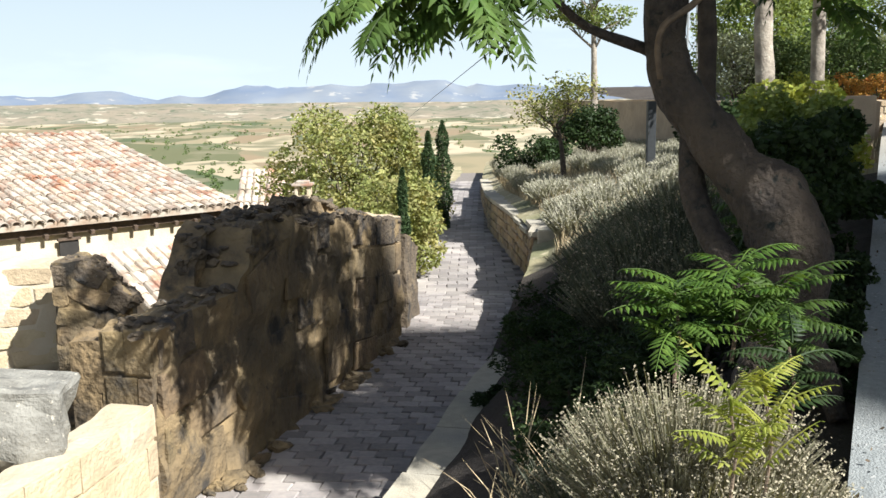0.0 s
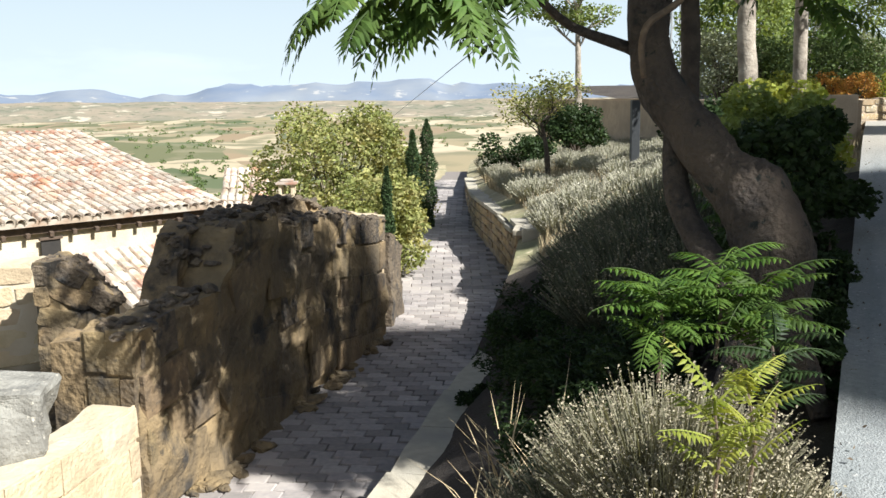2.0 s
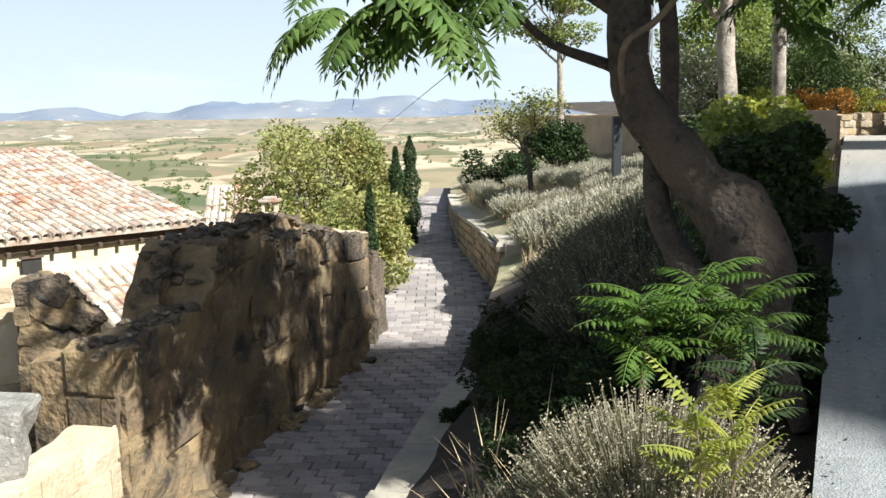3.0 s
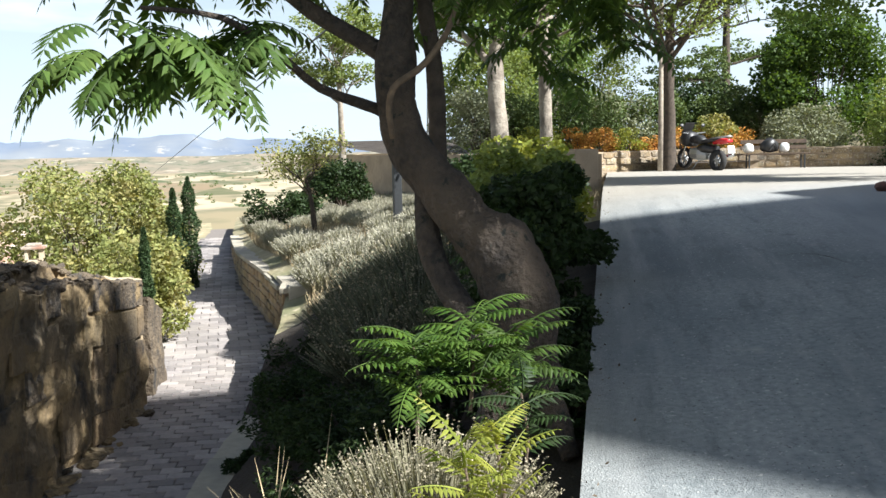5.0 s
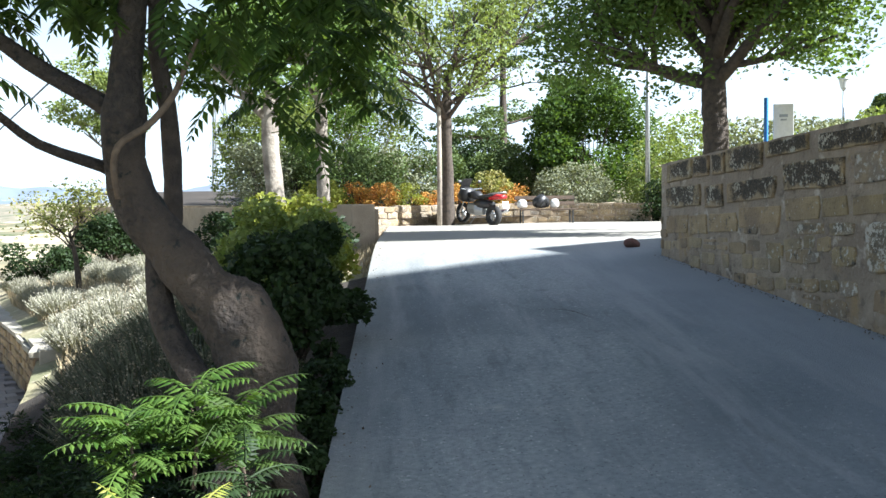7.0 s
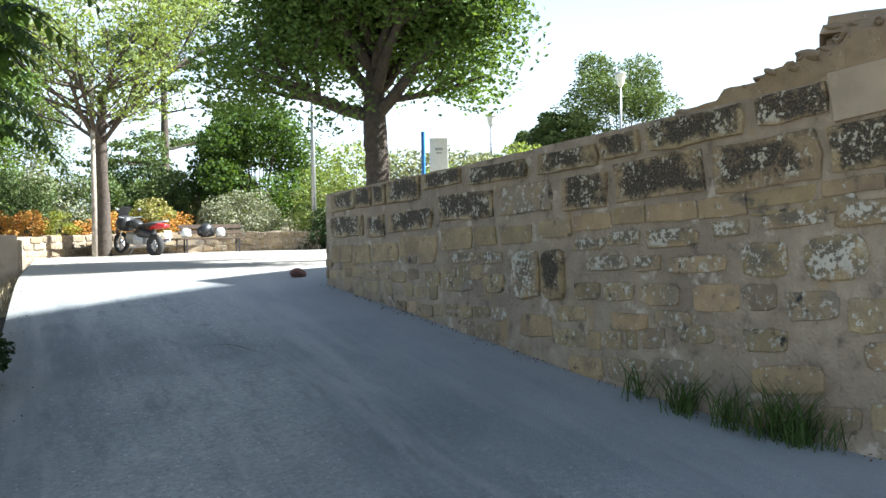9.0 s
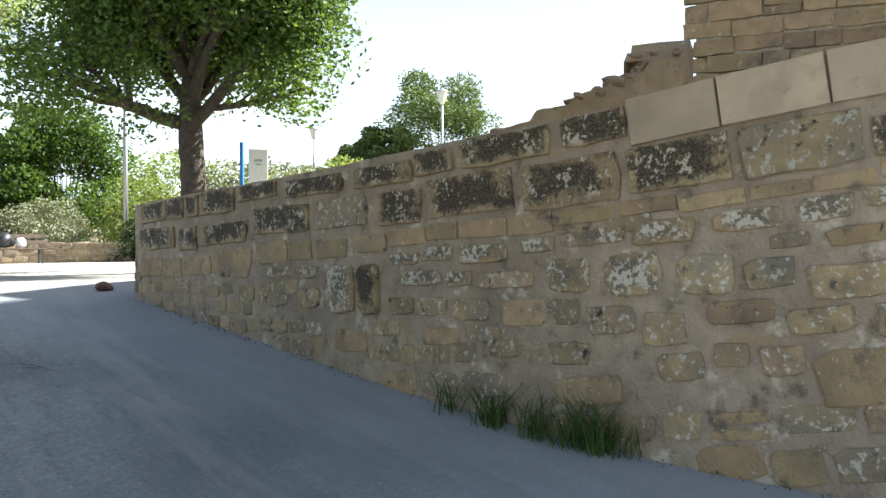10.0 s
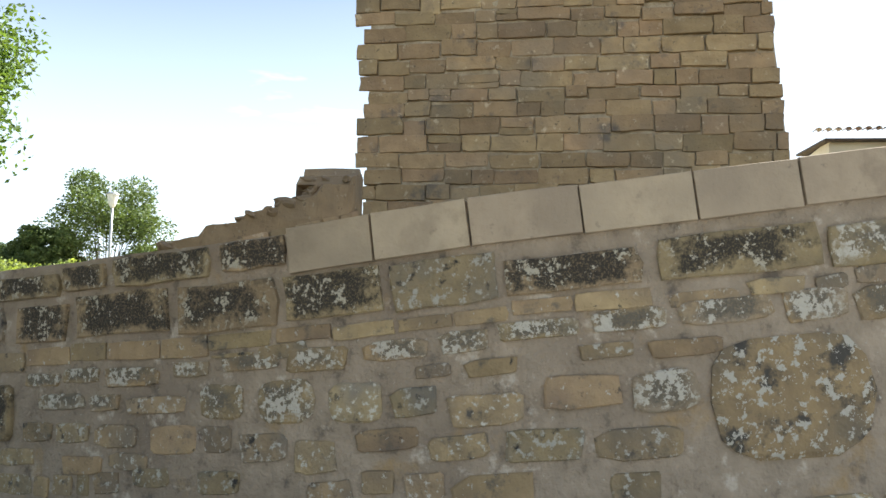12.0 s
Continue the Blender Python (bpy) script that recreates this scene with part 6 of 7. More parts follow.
LL = tagged(new("leaf_litter"), "brown fallen leaves along the wall foot", "leaves", kind="stuff")
np_mob("leaf_mass", *leaf_cloud(np.stack([xx, yy, zz], 1), 0.022, random.Random(8), flat=0.1), LITTER, LL)["kind"] = "stuff"


def crack(points, width, seed):
    """A thin jagged crack lying just over the road."""
    rng = random.Random(seed)
    v, f = [], []
    line = curve_pts(points, 24)
    for i, (x, y) in enumerate(line):
        w = width * rng.uniform(0.3, 1.3) * math.sin(math.pi * (i + 0.6) / 25)
        x, y = x + rng.uniform(-0.012, 0.012), y + rng.uniform(-0.012, 0.012)
        v += [(x - w, y, road_z(x - w, y) + 0.018), (x + w, y, road_z(x + w, y) + 0.018)]
    for i in range(23):
        f.append((2 * i, 2 * i + 1, 2 * i + 3, 2 * i + 2))
    tagged(mob("road_crack", v, f, SOIL), "thin dark crack in the concrete road", "crack", "road cracks")


crack([(4.75, 6.75), (4.95, 6.7), (5.02, 6.5), (5.0, 6.2)], 0.009, 1)

# dry grass over the far bank
g = np.random.default_rng(41)
n = 14000
yy = g.uniform(11.0, 33.0, n)
tt = g.uniform(0.0, 1.0, n) ** 1.4
x0 = np.array([path_r(float(b)) + 0.45 for b in yy])
xx = x0 + np.minimum(np.array([road_l(float(b)) for b in yy]) - x0, 7.0) * tt
zz = np.array([bank_z(float(a), float(b)) for a, b in zip(xx, yy)])
root = np.stack([xx, yy, zz - 0.02], 1)
tip = root + np.stack([g.normal(0, 0.06, n), g.normal(0, 0.06, n), g.uniform(0.1, 0.28, n)], 1)
w = g.uniform(0, np.pi, n)
sd = np.stack([np.cos(w), np.sin(w), np.zeros(n)], 1) * 0.009
v = np.stack([root - sd, root + sd, tip], 1).reshape(-1, 3)
DG = tagged(new("bank_grass"), "dry straw grass over the lavender bank", "grass", kind="stuff")
np_mob("grass_mass", v, np.arange(3 * n).reshape(-1, 3), STRAW, DG)["kind"] = "stuff"
# ---- houses below the path ----
def tile_pool():
    out = []
    for k in range(4):
        v, f = [], []
        n = 5
        for y, r in ((0.0, 0.105), (0.46, 0.085)):
            for t in (1.0, 0.86):
                for i in range(n + 1):
                    w = math.pi * i / n
                    v.append((-math.cos(w) * r * t, y, math.sin(w) * r * t * 0.85))
        m = n + 1
        for i in range(n):
            f.append((i, i + 1, 2 * m + i + 1, 2 * m + i))
            f.append((i, m + i, m + i + 1, i + 1))
        for i in (0, n):
            f.append((i, 2 * m + i, 3 * m + i, m + i))
        out.append((v, f))
    return out


TILES = tile_pool()


def roof(parent, corner, along, up, cols, rows, keep, spacing=0.235, course=0.37, name="roof_deck", skip=None):
    """Rows of curved clay tiles on a sloping deck. corner: eave corner; along and up: unit ways."""
    a, u = Vector(along).normalized(), Vector(up).normalized()
    nrm = a.cross(u).normalized()
    if nrm.z < 0:
        nrm = -nrm
    c = Vector(corner)
    w, h = cols * spacing, rows * course + 0.12
    bm = bmesh.new()
    quad = [c, c + a * w, c + a * w + u * h, c + u * h]
    low = [bm.verts.new(q - nrm * 0.13) for q in quad]
    top = [bm.verts.new(q - nrm * 0.012) for q in quad]
    bm.faces.new(top)
    bm.faces.new(low[::-1])
    for i in range(4):
        bm.faces.new((low[i], low[(i + 1) % 4], top[(i + 1) % 4], top[i]))
    part(name, bm, TILE_FAR, parent)
    rest, count = [], 0
    rot = Matrix((a, u, nrm)).transposed().to_4x4()
    for r in range(rows):
        for k in range(cols):
            if skip and skip(k / cols, r / rows):
                continue
            p = c + a * (spacing * (k + 0.5) + R.uniform(-0.012, 0.012)) + u * (course * r - 0.06 + R.uniform(-0.025, 0.025)) + nrm * (0.004 + 0.012 * (r % 2))
            m = Matrix.Translation(p) @ rot @ pose(0, 0, 0, R.uniform(-2.5, 0.5), 0, R.uniform(-3, 3))
            j = R.randrange(4)
            if count < 300 and keep(k / cols, r / rows):
                ob = new("tile", piece_mesh(TILES, j, TILE))
                ob.parent = parent
                ob.matrix_basis = m
                count += 1
            else:
                rest.append(([m @ Vector(q) for q in TILES[j][0]], TILES[j][1]))
    if rest:
        v, f = joined(rest)
        ob = mob("far_tiles", v, f, TILE_FAR, parent)
        ob["kind"] = "stuff"
    return nrm


HS = thing("tiled_house", "old house with a wide pale clay-tiled roof", "house")
eave_a, eave_b, top_b = Vector((-11.4, 16.58, -0.79)), Vector((-4.87, 22.79, -0.79)), Vector((-10.6, 28.8, 0.88))
along = (eave_b - eave_a).normalized()
up = (top_b - eave_b)
up = (up - along * up.dot(along)).normalized()
roof(HS, eave_a, along, up, 38, 22, lambda a, b: a > 0.25 and b < 0.5)
# hipped end beyond: the verge runs back from the far eave corner
out = Vector((along.y, -along.x, 0)).normalized()
bm = bmesh.new()
length = (eave_b - eave_a).length
mid = (eave_a + eave_b) / 2 - out * 0.56
ang = math.degrees(math.atan2(along.y, along.x))
box(bm, (length - 0.5, 0.4, 4.2), (mid.x, mid.y, -3.02), (0, 0, ang), 0.02)
part("wall", bm, LIME_WALL, HS)
bm = bmesh.new()
side = eave_b - along * 0.45 - out * 2.6
box(bm, (0.35, 4.3, 4.2), (side.x, side.y, -3.02), (0, 0, ang), 0.02)
part("side_wall", bm, LIME_WALL, HS)
# eave board, rafter ends and a small window
# dark board, sized to stand in for the shadow band under the tiles
bm = bmesh.new()
e = (eave_a + eave_b) / 2 - out * 0.24
box(bm, (length - 0.1, 0.06, 0.26), (e.x, e.y, -0.97), (0, 0, ang), 0.008)
part("eave_board", bm, WOOD_DARK, HS)
for k in range(17):
    q = eave_a + along * (0.3 + k * 0.5) - out * 0.26
    bm = bmesh.new()
    box(bm, (0.09, 0.3, 0.1), (0, 0, 0), (14, 0, 0), 0.008)
    ob = part("rafter", bm, WOOD_DARK, HS)
    ob.matrix_basis = pose(q.x, q.y, q.z - 0.3, 0, 0, ang)
WIN = Vector((-8.09, 20.06, 0)) 
win = new("window")
win.parent = HS
win.matrix_basis = pose(WIN.x, WIN.y, -1.42, 0, 0, ang)
bm = bmesh.new()
box(bm, (0.42, 0.05, 0.34), (0, 0.0, 0))
part("opening", bm, DARK_VOID, win)
bm = bmesh.new()
box(bm, (0.5, 0.08, 0.06), (0, -0.03, 0.2), (0, 0, 0), 0.01)
part("lintel", bm, WOOD_DARK, win)

SH = thing("lean_to", "low lean-to with a broken red and pale tile roof", "lean-to")
c0, c1 = Vector((-5.28, 16.37, -1.95)), Vector((-3.75, 18.0, -1.95))
al = (c1 - c0).normalized()
upv = Vector((-al.y * 0.9, al.x * 0.9, 0.4)).normalized()
roof(SH, c0, al, upv, 11, 5, lambda a, b: True)
bm = bmesh.new()
box(bm, (3.0, 0.9, 2.4), (-5.1, 17.75, -3.35), (0, 0, math.degrees(math.atan2(al.y, al.x))), 0.03)
part("wall", bm, LIME_WALL, SH)
H3 = thing("far_house", "small house with a faded tile roof below the path", "house")
c0 = Vector((-5.85, 26.4, -1.36))
roof(H3, c0, Vector((1, 0.15, 0.0)), Vector((-0.1, 0.86, 0.4)), 8, 6, lambda a, b: True, spacing=0.2)
bm = bmesh.new()
box(bm, (1.5, 1.3, 2.6), (-5.1, 27.3, -2.6), (0, 0, 8), 0.03)
part("wall", bm, LIME_WALL, H3)
CM = thing("chimney", "white chimney with a little tiled cap", "chimney", at=(-2.72, 18.3, -0.33))
bm = bmesh.new()
box(bm, (0.26, 0.26, 2.6), (0, 0, -1.15), (0, 0, 0), 0.015)
part("shaft", bm, LIME_WALL, CM)
for dx, dy in ((-0.12, -0.12), (0.12, -0.12), (0.12, 0.12), (-0.12, 0.12)):
    bm = bmesh.new()
    box(bm, (0.06, 0.06, 0.2), (dx, dy, 0.25), (0, 0, 0), 0.008)
    part("post", bm, LIME_WALL, CM)
bm = bmesh.new()
box(bm, (0.4, 0.4, 0.05), (0, 0, 0.37), (0, 0, 0), 0.015)
box(bm, (0.25, 0.25, 0.05), (0, 0, 0.42), (0, 0, 0), 0.02)
part("cap", bm, TILE, CM)
DV = thing("mill_ruin", "pale ruined tower house far off on the plain", "ruin", at=(-43.0, 112.0, -3.9))
bm = bmesh.new()
box(bm, (2.4, 2.0, 4.2), (0, 0, 0.2), (0, 0, 20), 0.05)
part("wall", bm, LIME_WALL, DV)

# ---- cream building past the tower ----
CB = thing("cream_building", "cream plastered building with a dark tiled eave", "building", at=(31.0, -8.5, 0))
bm = bmesh.new()
box(bm, (3.0, 6.4, 7.6), (1.2, -0.2, 4.6), (0, 0, 5), 0.03)
part("wall", bm, PLASTER, CB)
bm = bmesh.new()
box(bm, (3.5, 6.8, 0.08), (1.1, -0.2, 8.46), (0, -4, 5), 0.02)
part("eave", bm, WOOD_DARK, CB)
for k in range(24):
    v, f = TILES[0]
    ob = mob("tile", v, f, TILE, CB)
    ob.matrix_basis = pose(-0.95 - 0.01 * k, 3.2 - 0.28 * k, 8.62, 5, 0, -85)

# ---- low walls past the road ----
FW = thing("wall_far", "low rubble wall holding the flower bed", "wall", kind="structure")
far_line = Line([(9.2, 21.6), (10.6, 22.5), (12.5, 23.0), (14.2, 22.9), (15.4, 22.5), (16.6, 21.6), (17.6, 20.4)], 40)
core("wall_core", far_line, lambda p: 0.6, lambda s: 1.5 + 0.04 * fbm(s, 4.0), 0.4, MORTAR, FW, 60, 6, 0.03)
lay(FW, far_line, [(0.17, 0.25, 0.5)] * 4, lambda s: 1.5, lambda p: 0.75, lambda r, s, p: R.choice((STONE_DUSTY, STONE_GREY)), STONES, 0.012, 0.025, lambda s, p: True, STONE_PALE)
PW = thing("wall_parapet", "low stone parapet along the far bank edge", "wall", kind="structure")
par_line = Line([(5.0, 33.0), (5.9, 28.0), (6.6, 20.0), (6.95, 15.7)], 30)
core("wall_core", par_line, lambda p: 0.2, lambda s: 1.52, 0.35, ASHLAR, PW, 40, 5, 0.015)
bm = bmesh.new()
box(bm, (0.5, 0.5, 1.0), (6.8, 15.6, 1.1), (0, 0, 10), 0.03)
tagged(part("stone_pillar", bm, ASHLAR), "squared stone pillar at the road edge", "pillar")
FW2 = thing("wall_terrace", "long plain terrace wall on the far bank", "wall", kind="structure")
ter_line = Line([(3.9, 33.0), (5.5, 31.0), (8.0, 28.5)], 12)
core("wall_core", ter_line, lambda p: 0.2, lambda s: 1.56, 0.35, SAND_WALL, FW2, 20, 5, 0.02)

# ---- trees round the road's end ----
tree("pale_tree", "leafy tree with a pale leaning trunk", (5.3, 15.2, 0.6), [(0.1, 0, -0.1), (-0.08, 0, 1.0), (-0.18, 0, 2.3), (-0.1, 0, 3.2)], [0.19, 0.16, 0.14, 0.1], BARK_PALE, LEAF_MID, 8, 0.11, 80, 0.42, 201, blen=1.1)
tree("pale_tree", "leafy tree with a straight pale trunk", (6.45, 16.3, 0.8), [(0, 0, -0.1), (0, 0, 1.4), (-0.02, 0, 2.8), (0, 0, 3.6)], [0.13, 0.12, 0.11, 0.08], BARK_PALE, LEAF_MID, 8, 0.11, 80, 0.42, 202, blen=1.1)
tree("kerb_tree", "tall locust tree with airy light-green leaves beside the motorcycle", (12.15, 22.2, 0.85), [(0, 0, -0.15), (0.02, 0, 1.4), (0.0, 0, 2.8), (0.05, 0, 4.2)], [0.2, 0.155, 0.135, 0.1], BARK_DARK, LEAF_LIGHT, 16, 0.125, 40, 0.55, 203, blen=2.5, bough_r=0.5, squash=0.6, low=0.2)
v, f = tube([(0, 0, -0.1), (0.02, 0, 1.2), (0.03, 0, 4.5)], [0.07, 0.065, 0.05], 10)
SP = thing("wooden_pole", "slim pale pole beside the locust tree", "pole", at=(11.75, 21.9, 0.9))
mob("shaft", v, f, BARK_PALE, SP, smooth=True)
tree("wall_tree", "round-headed tree with a forked trunk and glossy green leaves", (11.55, 11.6, 1.9), [(0, 0, -0.2), (0.0, 0, 0.7), (-0.05, 0, 1.5), (0.0, 0, 3.0)], [0.26, 0.215, 0.2, 0.13], BARK_DARK, LEAF_MID, 18, 0.1, 190, 0.66, 204, blen=1.75, bough_r=0.62, squash=1.0, rise=-0.05, depth=2, kids=4, low=0.22, first=9)
bush("dark_oak", "dense dark evergreen oak on the rise", (19.2, 25.2, 1.4), (2.3, 1.8, 4.2), LEAF_DEEP, 20000, 0.15, 205, "tree", 46, stems=BARK_DARK, puff=0.26)
bush("dark_oak", "dark evergreen thicket beside the oak", (16.6, 28.5, 1.4), (1.5, 1.3, 2.3), LEAF_DARK, 8000, 0.14, 207, "tree", 30, stems=BARK_DARK)
tree("cedar", "dark conifer with flat spreading tiers", (20.5, 33.0, 1.8), [(0, 0, -0.2), (0, 0, 4.0), (0, 0, 9.0)], [0.17, 0.14, 0.06], BARK_DARK, LEAF_PINE, 18, 0.16, 60, 0.6, 206, blen=2.0, bough_r=0.35, squash=0.25, rise=-0.2, first=3, low=-0.1)
for k, (x, y, z, sx, h) in enumerate([(9.6, 29.5, 1.2, 1.5, 3.6), (12.6, 32.5, 1.4, 1.7, 4.0), (15.6, 35.0, 1.6, 1.8, 4.2)]):
    bush("park_tree", "leafy light-green park tree behind the flower bed", (x, y, z), (sx * 1.2, sx * 1.1, h * 1.2), (LEAF_LIGHT, LEAF_MID)[k % 2], 13000, 0.13, 210 + k, "tree", 44, "park trees", BARK_PALE, puff=0.24)
for k, (x, y, z, sx, h) in enumerate([(39.2, 24.0, 3.6, 3.0, 6.0), (38.0, 26.2, 4.6, 1.6, 2.3), (38.2, 28.0, 3.9, 1.5, 2.4), (41.0, 33.0, 3.2, 1.6, 2.2)]):
    bush("pine", "round-crowned pine on the hilltop", (x, y, z), (sx, sx, h), LEAF_PINE, 16000, 0.2, 220 + k, "pine", 54, "pines", BARK_DARK, 0.4, 0.22)
for k, (x, y, z, sx, sz) in enumerate([(24, 22, 2.2, 2.2, 1.7), (27, 19, 2.6, 2.4, 1.4), (30, 23, 2.6, 2.6, 1.6), (21.5, 18.5, 2.0, 1.6, 1.2), (33, 26, 2.8, 2.6, 1.5), (26, 28, 2.2, 2.6, 2.6)]):
    bush("hill_shrub", "soft green shrub on the grassy rise", (x, y, z), (sx, sx, sz), LEAF_LIGHT if k % 2 else LEAF_SAGE, 4200, 0.16, 230 + k, "shrub", 20, "hill shrubs")
# hedge, sage bushes and orange flowers behind the low wall
for k in range(11):
    x, y = 8.4 + 1.15 * k, 26.6 + 0.25 * math.sin(k * 1.7)
    bush("hedge_bush", "clipped grey-green hedge bush", (x, y, 1.2), (1.05, 0.8, 2.1), LEAF_PINE if k % 4 else LEAF_SAGE, 5200, 0.1, 240 + k, "hedge", 22, "hedge bushes")
bush("sage_bush", "rounded grey-green sage bush above the wall", (16.8, 22.9, 1.2), (1.25, 1.0, 1.35), LEAF_SAGE, 9000, 0.085, 251, "bush", 30)
bush("sage_bush", "mid-green bush beside the bench", (14.6, 24.0, 1.2), (0.8, 0.7, 1.2), LEAF_OLIVE, 4200, 0.09, 252, "bush", 20)
bush("ivy_bush", "dark ivy mound against the rise", (18.3, 20.3, 0.8), (1.0, 1.0, 1.3), LEAF_DARK, 7000, 0.09, 253, "bush", 26)
bush("ivy_bush", "bright green leafy bush by the lamp post", (18.9, 21.3, 1.2), (1.1, 1.0, 2.0), LEAF_LIGHT, 6000, 0.1, 254, "bush", 26)
bush("lime_bush", "lime-green leafy bush behind the wall", (8.9, 23.2, 1.1), (0.7, 0.6, 1.0), LEAF_LIME, 3000, 0.09, 255, "bush", 16)
rng = random.Random(3)
for k in range(12):
    x = 9.8 + 0.5 * k + rng.uniform(-0.15, 0.15)
    b = bush("flower_clump", "clump of orange and yellow garden flowers", (x, 23.9 + rng.uniform(-0.4, 0.4), 1.25), (0.5, 0.45, 0.85), ORANGE if k % 4 else LEAF_LIME, 1100, 0.07, 260 + k, "flowers", 12, "orange flowers")
# old bush and reeds in shade at the far wall
for k, (x, y) in enumerate([(4.6, 14.2), (5.2, 17.5), (4.2, 11.4)]):
    bush("bank_shrub", "dark shrub along the road edge", (x, y, bank_z(x, y)), (0.8, 0.7, 0.95), LEAF_DARK, 3400, 0.09, 280 + k, "shrub", 18)


# ---- street furniture ----
def lamp_post(at, height, label, head="cone"):
    t = thing("street_lamp", label, "street lamp", "street lamps", at=at)
    v, f = tube([(0, 0, -0.1), (0, 0, height * 0.5), (0, 0, height)], [0.06, 0.05, 0.04], 10)
    mob("pole", v, f, STEEL, t, smooth=True)
    v, f = tube([(0, 0, height), (0, 0, height + 0.12), (0, 0, height + 0.5)], [0.06, 0.13, 0.22], 12)
    mob("lantern", v, f, WHITE_PAINT, t, "pale conical lantern", smooth=False)
    v, f = tube([(0, 0, height + 0.5), (0, 0, height + 0.56)], [0.26, 0.2], 12)
    mob("lid", v, f, STEEL, t)
    return t


lamp_post((32.06, 19.42, 3.4), 3.4, "white street lamp on the hilltop")
lamp_post((35.32, 28.58, 3.0), 3.2, "slim street lamp on the hilltop")
SLP = thing("lamp_column", "plain grey lamp column by the bushes", "lamp post", at=(17.9, 20.9, 0.9))
v, f = tube([(0, 0, 0), (0, 0, 3.0), (0.05, 0, 6.2)], [0.075, 0.065, 0.05], 12)
mob("pole", v, f, STEEL, SLP, smooth=True)
for k, (x, y, h) in enumerate([(13.5, 47.0, 3.4), (14.8, 47.5, 3.0)]):
    lamp_post((x, y, 1.0), h, "distant street lamp at the terrace")
PS = thing("path_post", "square grey metal post on the bank", "post", at=(3.47, 15.62, bank_z(3.47, 15.62)))
bm = bmesh.new()
box(bm, (0.14, 0.14, 1.36), (0, 0, 0.6), (0, 0, 0), 0.01)
part("shaft", bm, SHADED_STEEL, PS)
SG = thing("info_sign", "white information panel on a blue post", "sign", at=(13.05, 11.95, 1.9))
bm = bmesh.new()
box(bm, (0.06, 0.06, 1.5), (0, 0, 0.72), (0, 0, 20), 0.008)
part("post", bm, BLUE_PAINT, SG)
sp = bmesh.new()
box(sp, (0.34, 0.04, 0.62), (0.25, -0.16, 1.05), (0, 0, -42), 0.01)
panel = part("panel", sp, WHITE_PAINT, SG, "white panel with a small grey mark")
bm = bmesh.new()
box(bm, (0.14, 0.006, 0.05), (0.235, -0.176, 1.15), (0, 0, -42))
box(bm, (0.1, 0.006, 0.03), (0.235, -0.176, 1.08), (0, 0, -42))
part("marking", bm, STEEL, panel)
# lattice mast
LM = thing("lattice_mast", "thin steel lattice mast beyond the trees", "mast", at=(15.3, 58.1, ground_z(15.3, 58.1) - 0.1))
legs = [(-0.55, -0.55), (0.55, -0.55), (0.55, 0.55), (-0.55, 0.55)]
for x, y in legs:
    v, f = tube([(x, y, 0), (x * 0.35, y * 0.35, 14.0)], [0.07, 0.055], 5)
    mob("leg", v, f, STEEL, LM)
for j in range(10):
    for k in range(4):
        a, b = legs[k], legs[(k + 1) % 4]
        t0, t1 = 1 - 0.65 * j / 10, 1 - 0.65 * (j + 1) / 10
        v, f = tube([(a[0] * t0, a[1] * t0, 1.4 * j), (b[0] * t1, b[1] * t1, 1.4 * (j + 1))], [0.035, 0.035], 4)
        mob("brace", v, f, STEEL, LM)


# ---- motorcycle, bench and loose things ----
def wheel(parent, at, r, w):
    hub = new("wheel")
    hub.parent = parent
    hub.location = at
    v, f = [], []
    n, m = 28, 8
    for i in range(n):
        a = 2 * math.pi * i / n
        for j in range(m):
            b = 2 * math.pi * j / m
            rr = r - w * 0.5 + w * 0.5 * math.cos(b)
            v.append((rr * math.cos(a), w * 0.6 * math.sin(b), rr * math.sin(a)))
    for i in range(n):
        for j in range(m):
            f.append((i * m + j, ((i + 1) % n) * m + j, ((i + 1) % n) * m + (j + 1) % m, i * m + (j + 1) % m))
    mob("tyre", v, f, RUBBER, hub, smooth=True)
    pieces = []
    for k in range(5):
        a = 2 * math.pi * k / 5
        pieces.append(tube([(0, 0, 0), ((r - w) * math.cos(a), 0, (r - w) * math.sin(a))], [0.035, 0.022], 6))
    pieces.append(tube([(0, -0.06, 0), (0, 0.06, 0)], [0.06, 0.06], 12))
    v, f = joined(pieces)
    mob("rim", v, f, STEEL, hub)
    return hub


def shell(profile, half, n=10):
    """A lofted body: rows of (x, z, half height, half width)."""
    v, f = [], []
    for x, z, hh, hw in profile:
        for k in range(n):
            a = 2 * math.pi * k / n
            c, s = math.cos(a), math.sin(a)
            v.append((x, half * hw * math.copysign(abs(c) ** 0.7, c), z + hh * math.copysign(abs(s) ** 0.7, s)))
    for i in range(len(profile) - 1):
        for k in range(n):
            f.append((i * n + k, i * n + (k + 1) % n, (i + 1) * n + (k + 1) % n, (i + 1) * n + k))
    f.append(tuple(range(n))[::-1])
    f.append(tuple((len(profile) - 1) * n + k for k in range(n)))
    return v, f


MB = thing("motorcycle", "black and red parked touring motorcycle", "motorcycle")
MB.matrix_basis = pose(12.85, 21.75, road_z(12.85, 21.75) + 0.0, 0, -3, 99) @ Matrix.Scale(0.94, 4)
wheel(MB, (0.72, 0, 0.3), 0.3, 0.11)
wheel(MB, (-0.66, 0, 0.3), 0.3, 0.15)
mob("engine", *shell([(-0.3, 0.42, 0.12, 0.6), (0.0, 0.44, 0.18, 1.0), (0.35, 0.46, 0.16, 0.8)], 0.2), STEEL, MB)
